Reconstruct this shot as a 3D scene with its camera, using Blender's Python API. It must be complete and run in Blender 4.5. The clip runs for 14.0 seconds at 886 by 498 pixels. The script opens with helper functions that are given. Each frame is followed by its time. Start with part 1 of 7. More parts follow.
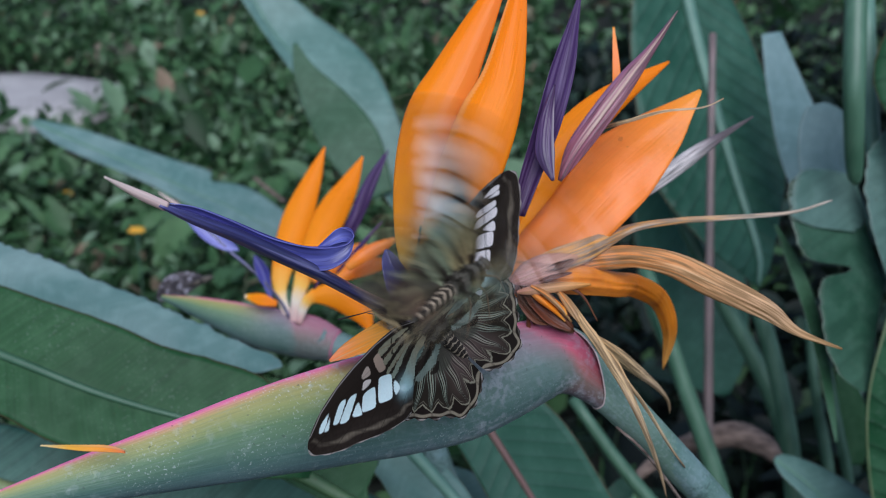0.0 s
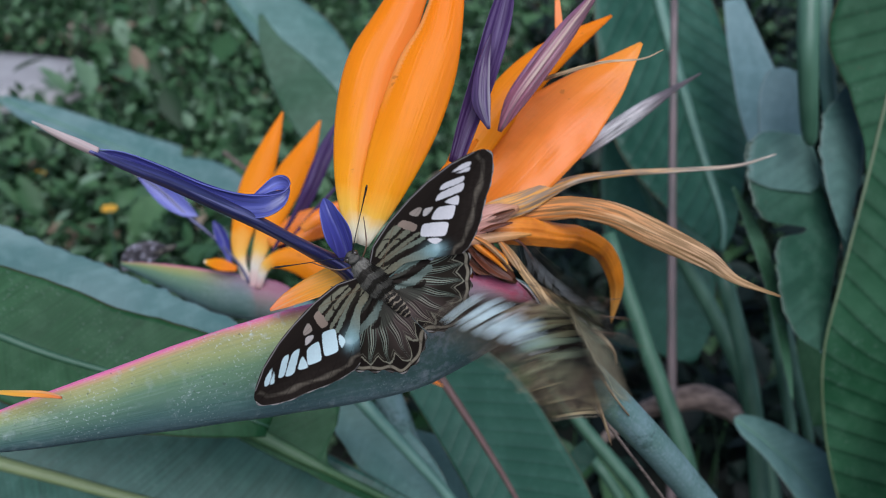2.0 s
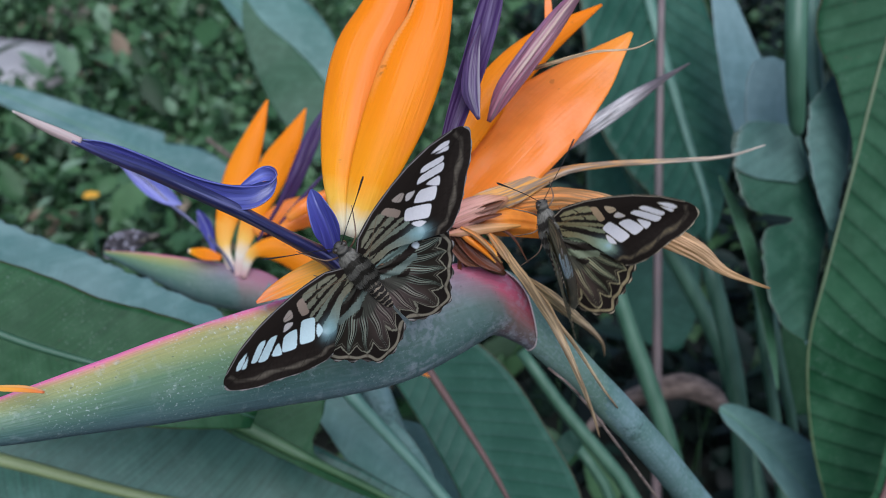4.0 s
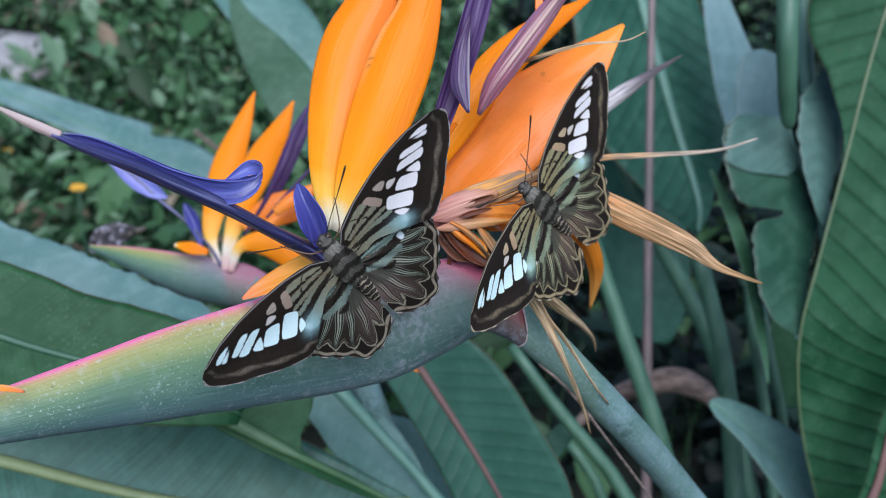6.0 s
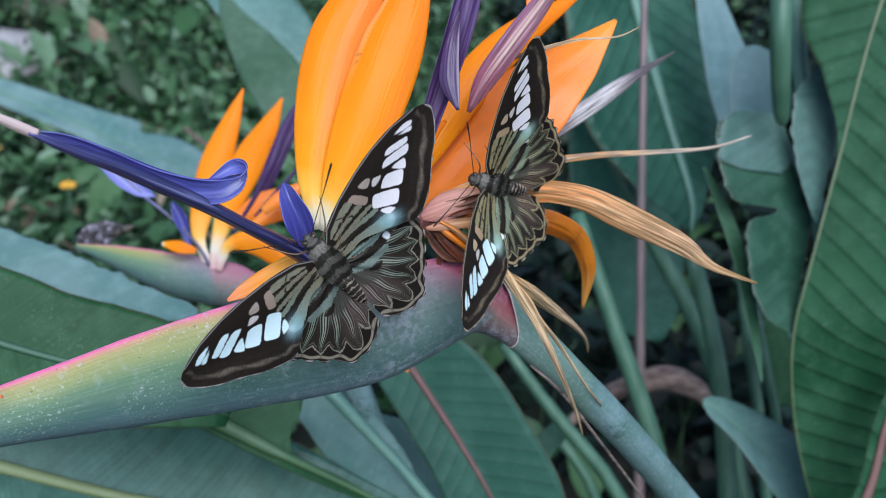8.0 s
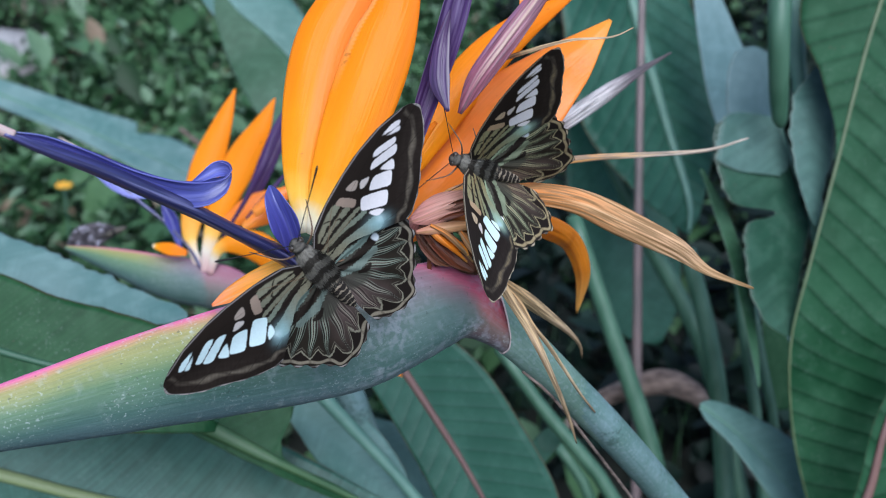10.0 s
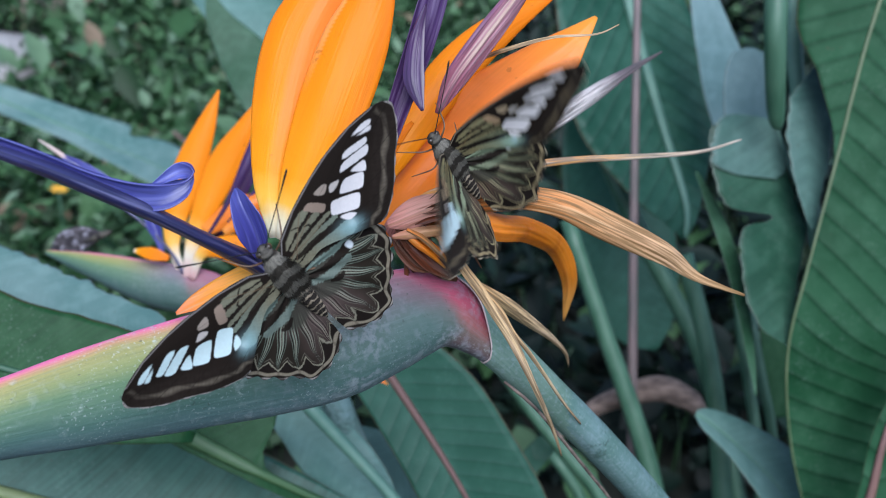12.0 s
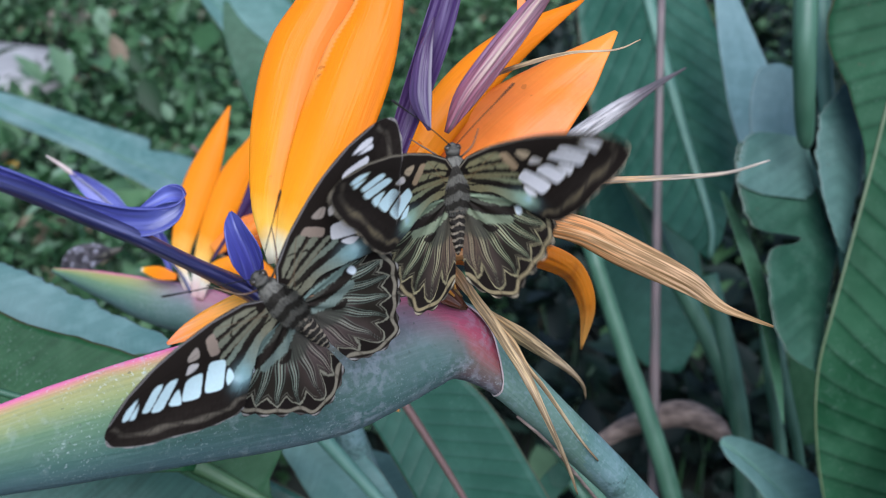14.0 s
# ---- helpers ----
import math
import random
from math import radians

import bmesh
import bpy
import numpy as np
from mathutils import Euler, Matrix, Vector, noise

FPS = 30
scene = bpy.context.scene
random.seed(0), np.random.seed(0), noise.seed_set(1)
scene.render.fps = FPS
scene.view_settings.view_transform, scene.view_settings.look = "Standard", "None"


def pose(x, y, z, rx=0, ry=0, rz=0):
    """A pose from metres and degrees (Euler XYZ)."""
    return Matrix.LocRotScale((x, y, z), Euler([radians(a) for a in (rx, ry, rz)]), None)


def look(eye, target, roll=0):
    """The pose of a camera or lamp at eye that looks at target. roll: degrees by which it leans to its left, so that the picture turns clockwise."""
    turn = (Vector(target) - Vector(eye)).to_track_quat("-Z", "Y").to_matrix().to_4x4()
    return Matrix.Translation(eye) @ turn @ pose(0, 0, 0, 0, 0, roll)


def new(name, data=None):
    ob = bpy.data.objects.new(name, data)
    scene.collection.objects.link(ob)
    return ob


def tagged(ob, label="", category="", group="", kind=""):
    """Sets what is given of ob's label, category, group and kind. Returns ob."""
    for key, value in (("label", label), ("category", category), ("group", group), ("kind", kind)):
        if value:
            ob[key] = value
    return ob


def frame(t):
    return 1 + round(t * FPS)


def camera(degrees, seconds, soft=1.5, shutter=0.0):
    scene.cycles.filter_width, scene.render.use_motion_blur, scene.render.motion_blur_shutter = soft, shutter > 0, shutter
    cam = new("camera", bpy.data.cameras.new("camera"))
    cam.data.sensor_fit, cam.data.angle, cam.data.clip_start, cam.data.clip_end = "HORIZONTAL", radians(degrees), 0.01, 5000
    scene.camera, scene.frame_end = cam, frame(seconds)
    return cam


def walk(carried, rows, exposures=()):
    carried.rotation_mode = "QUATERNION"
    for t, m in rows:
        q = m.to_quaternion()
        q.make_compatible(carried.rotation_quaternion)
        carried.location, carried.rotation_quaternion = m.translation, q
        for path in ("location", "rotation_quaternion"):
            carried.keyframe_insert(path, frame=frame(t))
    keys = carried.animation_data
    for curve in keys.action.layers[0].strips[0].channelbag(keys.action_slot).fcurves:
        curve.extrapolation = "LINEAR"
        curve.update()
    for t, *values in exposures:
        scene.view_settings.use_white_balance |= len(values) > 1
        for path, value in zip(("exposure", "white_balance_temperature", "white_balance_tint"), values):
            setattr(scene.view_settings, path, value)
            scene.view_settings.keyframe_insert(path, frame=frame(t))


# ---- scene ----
import functools

cam = camera(49.62, 14.0, soft=0.55, shutter=1.0)
PATH = [
    (0, (-0.00366, 0.02671, 1.10476), (-0.1064, 1.8997, 0.4109), 2.92),
    (0.5, (-0.00248, 0.02504, 1.10357), (-0.1051, 1.8970, 0.4070), 2.93),
    (1, (0.00116, 0.02427, 1.10054), (-0.0964, 1.8931, 0.3950), 2.92),
    (1.5, (0.00609, 0.02311, 1.09836), (-0.0773, 1.8885, 0.3819), 2.87),
    (2, (0.00864, 0.02200, 1.09827), (-0.0556, 1.8831, 0.3687), 2.74),
    (2.5, (0.00847, 0.02146, 1.09842), (-0.0457, 1.8802, 0.3621), 2.80),
    (3, (0.00769, 0.02222, 1.09862), (-0.0373, 1.8787, 0.3560), 2.95),
    (5.5, (0.00700, 0.02843, 1.09800), (-0.0040, 1.8763, 0.3329), 3.49),
    (6, (0.00713, 0.02914, 1.09771), (0.0010, 1.8759, 0.3300), 3.49),
    (6.5, (0.00777, 0.03130, 1.09708), (0.0055, 1.8771, 0.3269), 3.48),
    (7, (0.00900, 0.03223, 1.09714), (0.0106, 1.8772, 0.3252), 3.45),
    (7.5, (0.00877, 0.03318, 1.09689), (0.0137, 1.8778, 0.3240), 3.48),
    (8, (0.00801, 0.03391, 1.09674), (0.0169, 1.8783, 0.3234), 3.57),
    (10.5, (0.01235, 0.04162, 1.09468), (0.0231, 1.8874, 0.3246), 3.72),
    (11, (0.01477, 0.04464, 1.09287), (0.0243, 1.8913, 0.3250), 3.65),
    (11.5, (0.01580, 0.04690, 1.09192), (0.0242, 1.8938, 0.3245), 3.62),
    (12, (0.01684, 0.04879, 1.09245), (0.0223, 1.8970, 0.3282), 3.67),
    (12.5, (0.01783, 0.05168, 1.09175), (0.0170, 1.9022, 0.3332), 3.71),
    (13, (0.01934, 0.05555, 1.09099), (0.0065, 1.9086, 0.3386), 3.66),
    (13.5, (0.01983, 0.05840, 1.09071), (-0.0082, 1.9141, 0.3453), 3.59),
    (14, (0.02004, 0.06283, 1.09042), (-0.0239, 1.9201, 0.3498), 3.51),
]
walk(cam, [(t, look(eye, target, roll)) for t, eye, target, roll in PATH], [(0, 0.16, 5800, 14), (3.2, 0.16, 5800, 14), (5.4, 0.53, 5650, 12), (14, 0.61, 5650, 12)])
cam.data.dof.use_dof, cam.data.dof.focus_distance, cam.data.dof.aperture_fstop = True, 0.236, 19

# ---- daylight: open shade under a bright overcast sky ----
world = bpy.data.worlds.new("overcast")
scene.world = world
world.use_nodes = True
wn = world.node_tree
sky = wn.nodes.new("ShaderNodeTexSky")
sky.sky_type = "NISHITA"
sky.sun_disc = False
sky.sun_elevation = radians(50)
sky.sun_rotation = radians(175)
sky.air_density = 1.0
sky.dust_density = 1.5
wn.links.new(sky.outputs["Color"], wn.nodes["Background"].inputs["Color"])
wn.nodes["Background"].inputs["Strength"].default_value = 0.10
sun = new("sun", bpy.data.lights.new("sun", "SUN"))
sun.data.energy = 2.6
sun.data.angle = radians(50)
sun.data.color = (1.0, 0.98, 0.96)
sun.matrix_world = look((0.25, -2.5, 4.4), (0, 0.4, 1.0))


# ---- materials ----
def mat(name):
    m = bpy.data.materials.new(name)
    m.use_nodes = True
    nt = m.node_tree
    return m, nt, nt.nodes["Principled BSDF"]


def node(nt, kind, **inputs):
    n = nt.nodes.new(kind)
    for key, value in inputs.items():
        n.inputs[key.replace("_", " ")].default_value = value
    return n


def ramp(nt, source, stops):
    n = nt.nodes.new("ShaderNodeValToRGB")
    while len(n.color_ramp.elements) < len(stops):
        n.color_ramp.elements.new(0.5)
    for e, (p, c) in zip(n.color_ramp.elements, stops):
        e.position = p
        e.color = (*c, 1) if len(c) == 3 else c
    nt.links.new(source, n.inputs["Fac"])
    return n.outputs["Color"]


def mix(nt, fac, a, b, how="MIX"):
    n = nt.nodes.new("ShaderNodeMix")
    n.data_type, n.blend_type = "RGBA", how
    for k, v in ((0, fac), (6, a), (7, b)):
        if isinstance(v, (int, float)):
            n.inputs[k].default_value = v
        elif isinstance(v, tuple):
            n.inputs[k].default_value = (*v, 1)
        else:
            nt.links.new(v, n.inputs[k])
    return n.outputs[2]


def calc(nt, op, a, b=0.0, c=0.0):
    n = nt.nodes.new("ShaderNodeMath")
    n.operation = op
    for k, v in enumerate((a, b, c)):
        if isinstance(v, (int, float)):
            n.inputs[k].default_value = v
        else:
            nt.links.new(v, n.inputs[k])
    return n.outputs[0]


def uv(nt, name):
    n = nt.nodes.new("ShaderNodeUVMap")
    n.uv_map = name
    sep = nt.nodes.new("ShaderNodeSeparateXYZ")
    nt.links.new(n.outputs[0], sep.inputs[0])
    return n.outputs[0], sep.outputs[0], sep.outputs[1]


def grain(nt, scale, detail=3.0, vector=None, stretch=None):
    n = node(nt, "ShaderNodeTexNoise", Scale=scale, Detail=detail)
    if vector is None:
        vector = nt.nodes.new("ShaderNodeTexCoord").outputs["Object"]
    if stretch:
        mp = node(nt, "ShaderNodeMapping", Scale=stretch)
        nt.links.new(vector, mp.inputs["Vector"])
        vector = mp.outputs[0]
    nt.links.new(vector, n.inputs["Vector"])
    return n.outputs["Fac"]


def bump(nt, p, height, strength=0.3, distance=0.001):
    n = node(nt, "ShaderNodeBump", Strength=strength, Distance=distance)
    nt.links.new(height, n.inputs["Height"])
    nt.links.new(n.outputs[0], p.inputs["Normal"])


def thin(m, nt, p, color, share):
    """Lets part of the light through a thin leaf or petal."""
    t = nt.nodes.new("ShaderNodeBsdfTranslucent")
    nt.links.new(color, t.inputs["Color"])
    s = node(nt, "ShaderNodeMixShader", Fac=share)
    nt.links.new(p.outputs[0], s.inputs[1])
    nt.links.new(t.outputs[0], s.inputs[2])
    nt.links.new(s.outputs[0], nt.nodes["Material Output"].inputs["Surface"])


def leaf_material(name, dark, light, spacing=0.0034, veins=0.10, relief=0.12, rough=0.42, slope=0.7, gloss=0.25, rim=(0.11, 0.075, 0.045), even=False, hem_at=0.994):
    """Waxy blade: faint pinnate striations, cloudy bloom, small blemishes, a dry brown hem."""
    m, nt, p = mat(name)
    _, u, v = uv(nt, "metric")
    _, _, across = uv(nt, "UVMap")
    away = calc(nt, "ABSOLUTE", v)
    phase = calc(nt, "MULTIPLY", calc(nt, "MULTIPLY_ADD", away, slope, calc(nt, "MULTIPLY", u, -1.0)), 6.2832 / spacing)
    if even:
        wob = calc(nt, "MULTIPLY", grain(nt, 14, 1), 3.0)
        vein = calc(nt, "MULTIPLY_ADD", calc(nt, "SINE", calc(nt, "ADD", phase, wob)), 0.5, 0.5)
        sharp = calc(nt, "POWER", vein, 9.0)
        vein = calc(nt, "ADD", calc(nt, "MULTIPLY", sharp, -1.0), calc(nt, "MULTIPLY", vein, -0.5))
    else:
        line = nt.nodes.new("ShaderNodeCombineXYZ")
        nt.links.new(calc(nt, "MULTIPLY", phase, 0.3), line.inputs[0])
        nt.links.new(calc(nt, "MULTIPLY", away, 14.0), line.inputs[1])
        vein = grain(nt, 1.0, 5, line.outputs[0])
        sharp = ramp(nt, vein, [(0.42, (0, 0, 0)), (0.62, (1, 1, 1))])
    cloud = grain(nt, 16, 6)
    base = mix(nt, ramp(nt, cloud, [(0.36, (0, 0, 0)), (0.64, (1, 1, 1))]), dark, light)
    base = mix(nt, calc(nt, "MULTIPLY", sharp, veins), base, tuple(c * 0.5 for c in dark))
    bloom = ramp(nt, grain(nt, 120, 4), [(0.45, (0, 0, 0)), (0.75, (1, 1, 1))])
    base = mix(nt, calc(nt, "MULTIPLY", bloom, 0.26), base, tuple(min(1.0, c * 1.5 + 0.03) for c in light))
    speck = ramp(nt, grain(nt, 300, 2), [(0.72, (0, 0, 0)), (0.77, (1, 1, 1))])
    base = mix(nt, calc(nt, "MULTIPLY", speck, 0.5), base, (0.06, 0.055, 0.035))
    dust = calc(nt, "MULTIPLY", ramp(nt, grain(nt, 900, 3), [(0.60, (0, 0, 0)), (0.70, (1, 1, 1))]), ramp(nt, grain(nt, 30, 3), [(0.42, (0, 0, 0)), (0.62, (1, 1, 1))]))
    base = mix(nt, calc(nt, "MULTIPLY", dust, 0.15), base, (0.34, 0.40, 0.38))
    hem = calc(nt, "ABSOLUTE", calc(nt, "MULTIPLY_ADD", across, 2.0, -1.0))
    hem = ramp(nt, calc(nt, "MULTIPLY_ADD", grain(nt, 90, 3), 0.03, hem), [(hem_at, (0, 0, 0)), (hem_at + 0.018, (1, 1, 1))])
    base = mix(nt, calc(nt, "MULTIPLY", hem, 0.7), base, rim)
    nt.links.new(base, p.inputs["Base Color"])
    nt.links.new(ramp(nt, cloud, [(0.25, (rough - 0.06,) * 3), (0.8, (rough + 0.16,) * 3)]), p.inputs["Roughness"])
    p.inputs["Specular IOR Level"].default_value = gloss
    h = calc(nt, "ADD", calc(nt, "MULTIPLY", vein, 0.8), calc(nt, "MULTIPLY", grain(nt, 700, 2), 0.0009 / spacing))
    bump(nt, p, h, relief, 0.0006 + 0.12 * spacing)
    thin(m, nt, p, base, 0.10)
    return m


LEAF_BLUE = leaf_material("leaf_bluegreen", (0.070, 0.160, 0.130), (0.135, 0.240, 0.208), 0.004, 0.2, gloss=0.4)
LEAF_BLOOM = leaf_material("leaf_bloom", (0.085, 0.180, 0.160), (0.185, 0.285, 0.262), 0.004, 0.14, gloss=0.4, rim=(0.06, 0.038, 0.025), hem_at=0.981)
LEAF_FOLD = leaf_material("leaf_fold", (0.026, 0.078, 0.036), (0.048, 0.112, 0.062), 0.006, 0.3, gloss=0.2, rim=(0.2, 0.24, 0.2))
LEAF_GREEN = leaf_material("leaf_green", (0.012, 0.056, 0.018), (0.027, 0.088, 0.033), 0.004, 0.35, gloss=0.15, rim=(0.055, 0.032, 0.018), hem_at=0.985)
LEAF_DEEP = leaf_material("leaf_deep", (0.024, 0.088, 0.058), (0.054, 0.142, 0.104), 0.004, 0.5, gloss=0.4)
LEAF_PALE = leaf_material("leaf_pale", (0.100, 0.185, 0.185), (0.175, 0.270, 0.270))
LEAF_VEINED = leaf_material("leaf_veined", (0.017, 0.073, 0.045), (0.035, 0.112, 0.072), 0.0085, 0.22, 0.10, even=True)
LEAF_QUILTED = leaf_material("leaf_quilted", (0.012, 0.055, 0.022), (0.026, 0.088, 0.040), 0.0135, 0.5, 0.30, rough=0.5, gloss=0.10, slope=0.6, even=True)
LEAF_BROAD = leaf_material("leaf_broad", (0.017, 0.068, 0.042), (0.034, 0.106, 0.070), 0.016, 0.4, 0.25, gloss=0.2, slope=1.0, even=True)
LEAF_TORN = leaf_material("leaf_torn", (0.048, 0.112, 0.088), (0.085, 0.158, 0.132), 0.010, 0.3, 0.10, gloss=0.3, rim=(0.24, 0.27, 0.22))
LEAF_EATEN = leaf_material("leaf_eaten", (0.019, 0.064, 0.036), (0.038, 0.096, 0.060), 0.010, 0.4, 0.10, gloss=0.15, rim=(0.24, 0.27, 0.22))


def petal_material(name, stops, streak=0.25, rough=0.45, through_light=0.3, gloss=0.28, bruise=0.0, bands=(), crimp=None):
    """Petal: colour along its length, fine lengthwise streaks."""
    m, nt, p = mat(name)
    vec, u, v = uv(nt, "UVMap")
    mvec, _, _ = uv(nt, "metric")
    wob = calc(nt, "MULTIPLY_ADD", grain(nt, 70), 0.16, calc(nt, "ADD", u, -0.08))
    base = ramp(nt, wob, stops)
    lines = grain(nt, 1.0, 3, mvec, (60, 1500, 1))
    base = mix(nt, calc(nt, "MULTIPLY", ramp(nt, lines, [(0.42, (0, 0, 0)), (0.56 if streak > 0.75 else 0.66, (1, 1, 1))]), streak), base, tuple(c * 0.38 for c in stops[-1][1]))
    fibre = grain(nt, 1.0, 2, mvec, (35, 900, 1))
    base = mix(nt, calc(nt, "MULTIPLY", ramp(nt, fibre, [(0.56, (0, 0, 0)), (0.68, (1, 1, 1))]), streak * 0.55), base, tuple(min(0.9, c * 1.3 + 0.12) for c in stops[-1][1]))
    side = calc(nt, "MULTIPLY_ADD", grain(nt, 120, 2), 0.08, calc(nt, "ADD", v, -0.04))
    for lo, hi, edge, share, tone in bands:
        inner = calc(nt, "MULTIPLY", ramp(nt, side, [(max(0.0, lo - edge), (0, 0, 0)), (lo + edge, (1, 1, 1))]), ramp(nt, side, [(hi - edge, (1, 1, 1)), (min(1.0, hi + edge), (0, 0, 0))]))
        base = mix(nt, calc(nt, "MULTIPLY", inner, calc(nt, "MULTIPLY", ramp(nt, u, [(0.10, (0, 0, 0)), (0.3, (1, 1, 1))]), share)), base, tone)
    if crimp:
        _, mu, _ = uv(nt, "metric")
        wave = calc(nt, "MULTIPLY_ADD", calc(nt, "SINE", calc(nt, "MULTIPLY", mu, 5200.0)), 0.012, v)
        line = calc(nt, "MULTIPLY", ramp(nt, wave, [(crimp - 0.05, (0, 0, 0)), (crimp, (1, 1, 1))]), ramp(nt, u, [(0.35, (0, 0, 0)), (0.5, (1, 1, 1))]))
        base = mix(nt, calc(nt, "MULTIPLY", line, 0.6), base, (0.96, 0.48, 0.14))
    spots = ramp(nt, grain(nt, 330, 2), [(0.72, (0, 0, 0)), (0.77, (1, 1, 1))])
    base = mix(nt, calc(nt, "MULTIPLY", spots, 0.4), base, (0.35, 0.10, 0.02))
    if bruise:
        blot = ramp(nt, grain(nt, 110, 5), [(0.55, (0, 0, 0)), (0.66, (1, 1, 1))])
        base = mix(nt, calc(nt, "MULTIPLY", blot, bruise), base, (0.62, 0.15, 0.02))
    nt.links.new(base, p.inputs["Base Color"])
    p.inputs["Roughness"].default_value = rough
    p.inputs["Specular IOR Level"].default_value = gloss
    h = calc(nt, "ADD", lines, calc(nt, "MULTIPLY", grain(nt, 1200, 2), 0.2))
    h = calc(nt, "ADD", h, calc(nt, "MULTIPLY", grain(nt, 90, 3), 3.0 + 14.0 * bruise))
    bump(nt, p, h, 0.3, 0.0004)
    thin(m, nt, p, base, through_light)
    return m


ORANGE = petal_material("petal_orange", [(0.0, (0.86, 0.84, 0.72)), (0.04, (0.90, 0.80, 0.48)), (0.075, (0.97, 0.54, 0.05)), (0.15, (0.97, 0.39, 0.004)), (0.30, (0.97, 0.34, 0.003)), (1.0, (0.95, 0.26, 0.002))], 0.10, 0.32, 0.35, 0.2)
UPRIGHT = [(0.0, (0.88, 0.86, 0.74)), (0.05, (0.92, 0.84, 0.55)), (0.09, (0.98, 0.60, 0.07)), (0.16, (0.98, 0.41, 0.004)), (0.32, (0.98, 0.335, 0.001)), (0.65, (0.97, 0.28, 0.001)), (1.0, (0.95, 0.235, 0.001))]
ORANGE_LEFT = petal_material("petal_orange_creased", UPRIGHT, 0.06, 0.34, 0.35, 0.18, bands=((0.02, 0.46, 0.05, 0.5, (0.95, 0.32, 0.08)),))
ORANGE_RIGHT = petal_material("petal_orange_crimped", UPRIGHT, 0.06, 0.34, 0.35, 0.18, bands=((0.0, 0.2, 0.1, 0.5, (0.96, 0.31, 0.05)),), crimp=0.93)
ORANGE_DEEP = petal_material("petal_deep_orange", [(0.0, (0.92, 0.36, 0.05)), (0.25, (0.98, 0.30, 0.030)), (0.6, (0.98, 0.295, 0.050)), (0.88, (0.97, 0.32, 0.03)), (1.0, (0.97, 0.44, 0.06))], 0.08, 0.28, 0.35, 0.35, 0.16)
ORANGE_FOOT = petal_material("petal_white_foot", [(0.0, (0.74, 0.46, 0.46)), (0.12, (0.86, 0.80, 0.66)), (0.22, (0.94, 0.60, 0.12)), (0.34, (0.97, 0.34, 0.006)), (1.0, (0.95, 0.27, 0.003))], 0.10, 0.4, 0.3, 0.16)
CLAW = petal_material("petal_claw", [(0.0, (0.74, 0.30, 0.16)), (0.15, (0.90, 0.32, 0.04)), (0.45, (0.92, 0.27, 0.008)), (0.8, (0.88, 0.30, 0.02)), (1.0, (0.80, 0.42, 0.10))], 0.16, 0.36, bruise=0.45)
LIP = petal_material("petal_lip", [(0.0, (0.90, 0.24, 0.08)), (0.3, (0.94, 0.36, 0.03)), (0.7, (0.90, 0.48, 0.05)), (1.0, (0.85, 0.70, 0.35))], 0.3, 0.36, 0.3)
DRIED = petal_material("dried_sepal", [(0.0, (0.78, 0.26, 0.04)), (0.25, (0.72, 0.26, 0.06)), (0.5, (0.56, 0.30, 0.13)), (0.75, (0.50, 0.32, 0.18)), (1.0, (0.58, 0.34, 0.13))], 0.85, 0.6, 0.15)
DRIED_LONG = petal_material("dried_long", [(0.0, (0.80, 0.42, 0.12)), (0.18, (0.74, 0.34, 0.07)), (0.4, (0.66, 0.33, 0.10)), (0.62, (0.62, 0.42, 0.24)), (1.0, (0.60, 0.52, 0.42))], 0.8, 0.65, 0.15)
STRAW = petal_material("dried_straw", [(0.0, (0.62, 0.36, 0.14)), (0.35, (0.68, 0.48, 0.25)), (0.7, (0.60, 0.45, 0.27)), (1.0, (0.50, 0.33, 0.18))], 0.8, 0.6, 0.15)
DRIED_GREY = petal_material("dried_grey", [(0.0, (0.30, 0.20, 0.18)), (0.25, (0.68, 0.64, 0.60)), (0.5, (0.60, 0.55, 0.52)), (0.68, (0.16, 0.13, 0.14)), (1.0, (0.10, 0.09, 0.09))], 0.7, 0.7, 0.1)
DRIED_BROWN = petal_material("dried_brown", [(0.0, (0.07, 0.022, 0.014)), (0.5, (0.14, 0.045, 0.025)), (1.0, (0.22, 0.09, 0.04))], 0.85, 0.6, 0.1)
DRIED_RED = petal_material("dried_red", [(0.0, (0.16, 0.045, 0.025)), (0.5, (0.20, 0.055, 0.022)), (1.0, (0.14, 0.05, 0.025))], 0.6, 0.4, 0.3, 0.4)
FLESH = petal_material("pink_base", [(0.0, (0.74, 0.36, 0.32)), (0.6, (0.76, 0.43, 0.33)), (1.0, (0.62, 0.30, 0.15))], 0.5, 0.4, 0.25)
LIP_TAN = petal_material("tan_lip", [(0.0, (0.74, 0.36, 0.26)), (0.4, (0.72, 0.42, 0.22)), (1.0, (0.78, 0.36, 0.08))], 0.35, 0.4, 0.25)
BLUE = petal_material("petal_blue", [(0.0, (0.040, 0.036, 0.19)), (0.4, (0.055, 0.055, 0.27)), (1.0, (0.075, 0.085, 0.32))], 0.6, 0.32, 0.12, 0.6)
BLUE_DARK = petal_material("tongue_shaft", [(0.0, (0.010, 0.010, 0.042)), (0.6, (0.014, 0.016, 0.070)), (1.0, (0.07, 0.07, 0.22))], 0.8, 0.3, 0.02, 0.8)
BLUE_PALE = petal_material("petal_pale_blue", [(0.0, (0.20, 0.22, 0.55)), (0.6, (0.16, 0.17, 0.50)), (1.0, (0.08, 0.08, 0.32))], 0.4, 0.35, 0.15, 0.5)
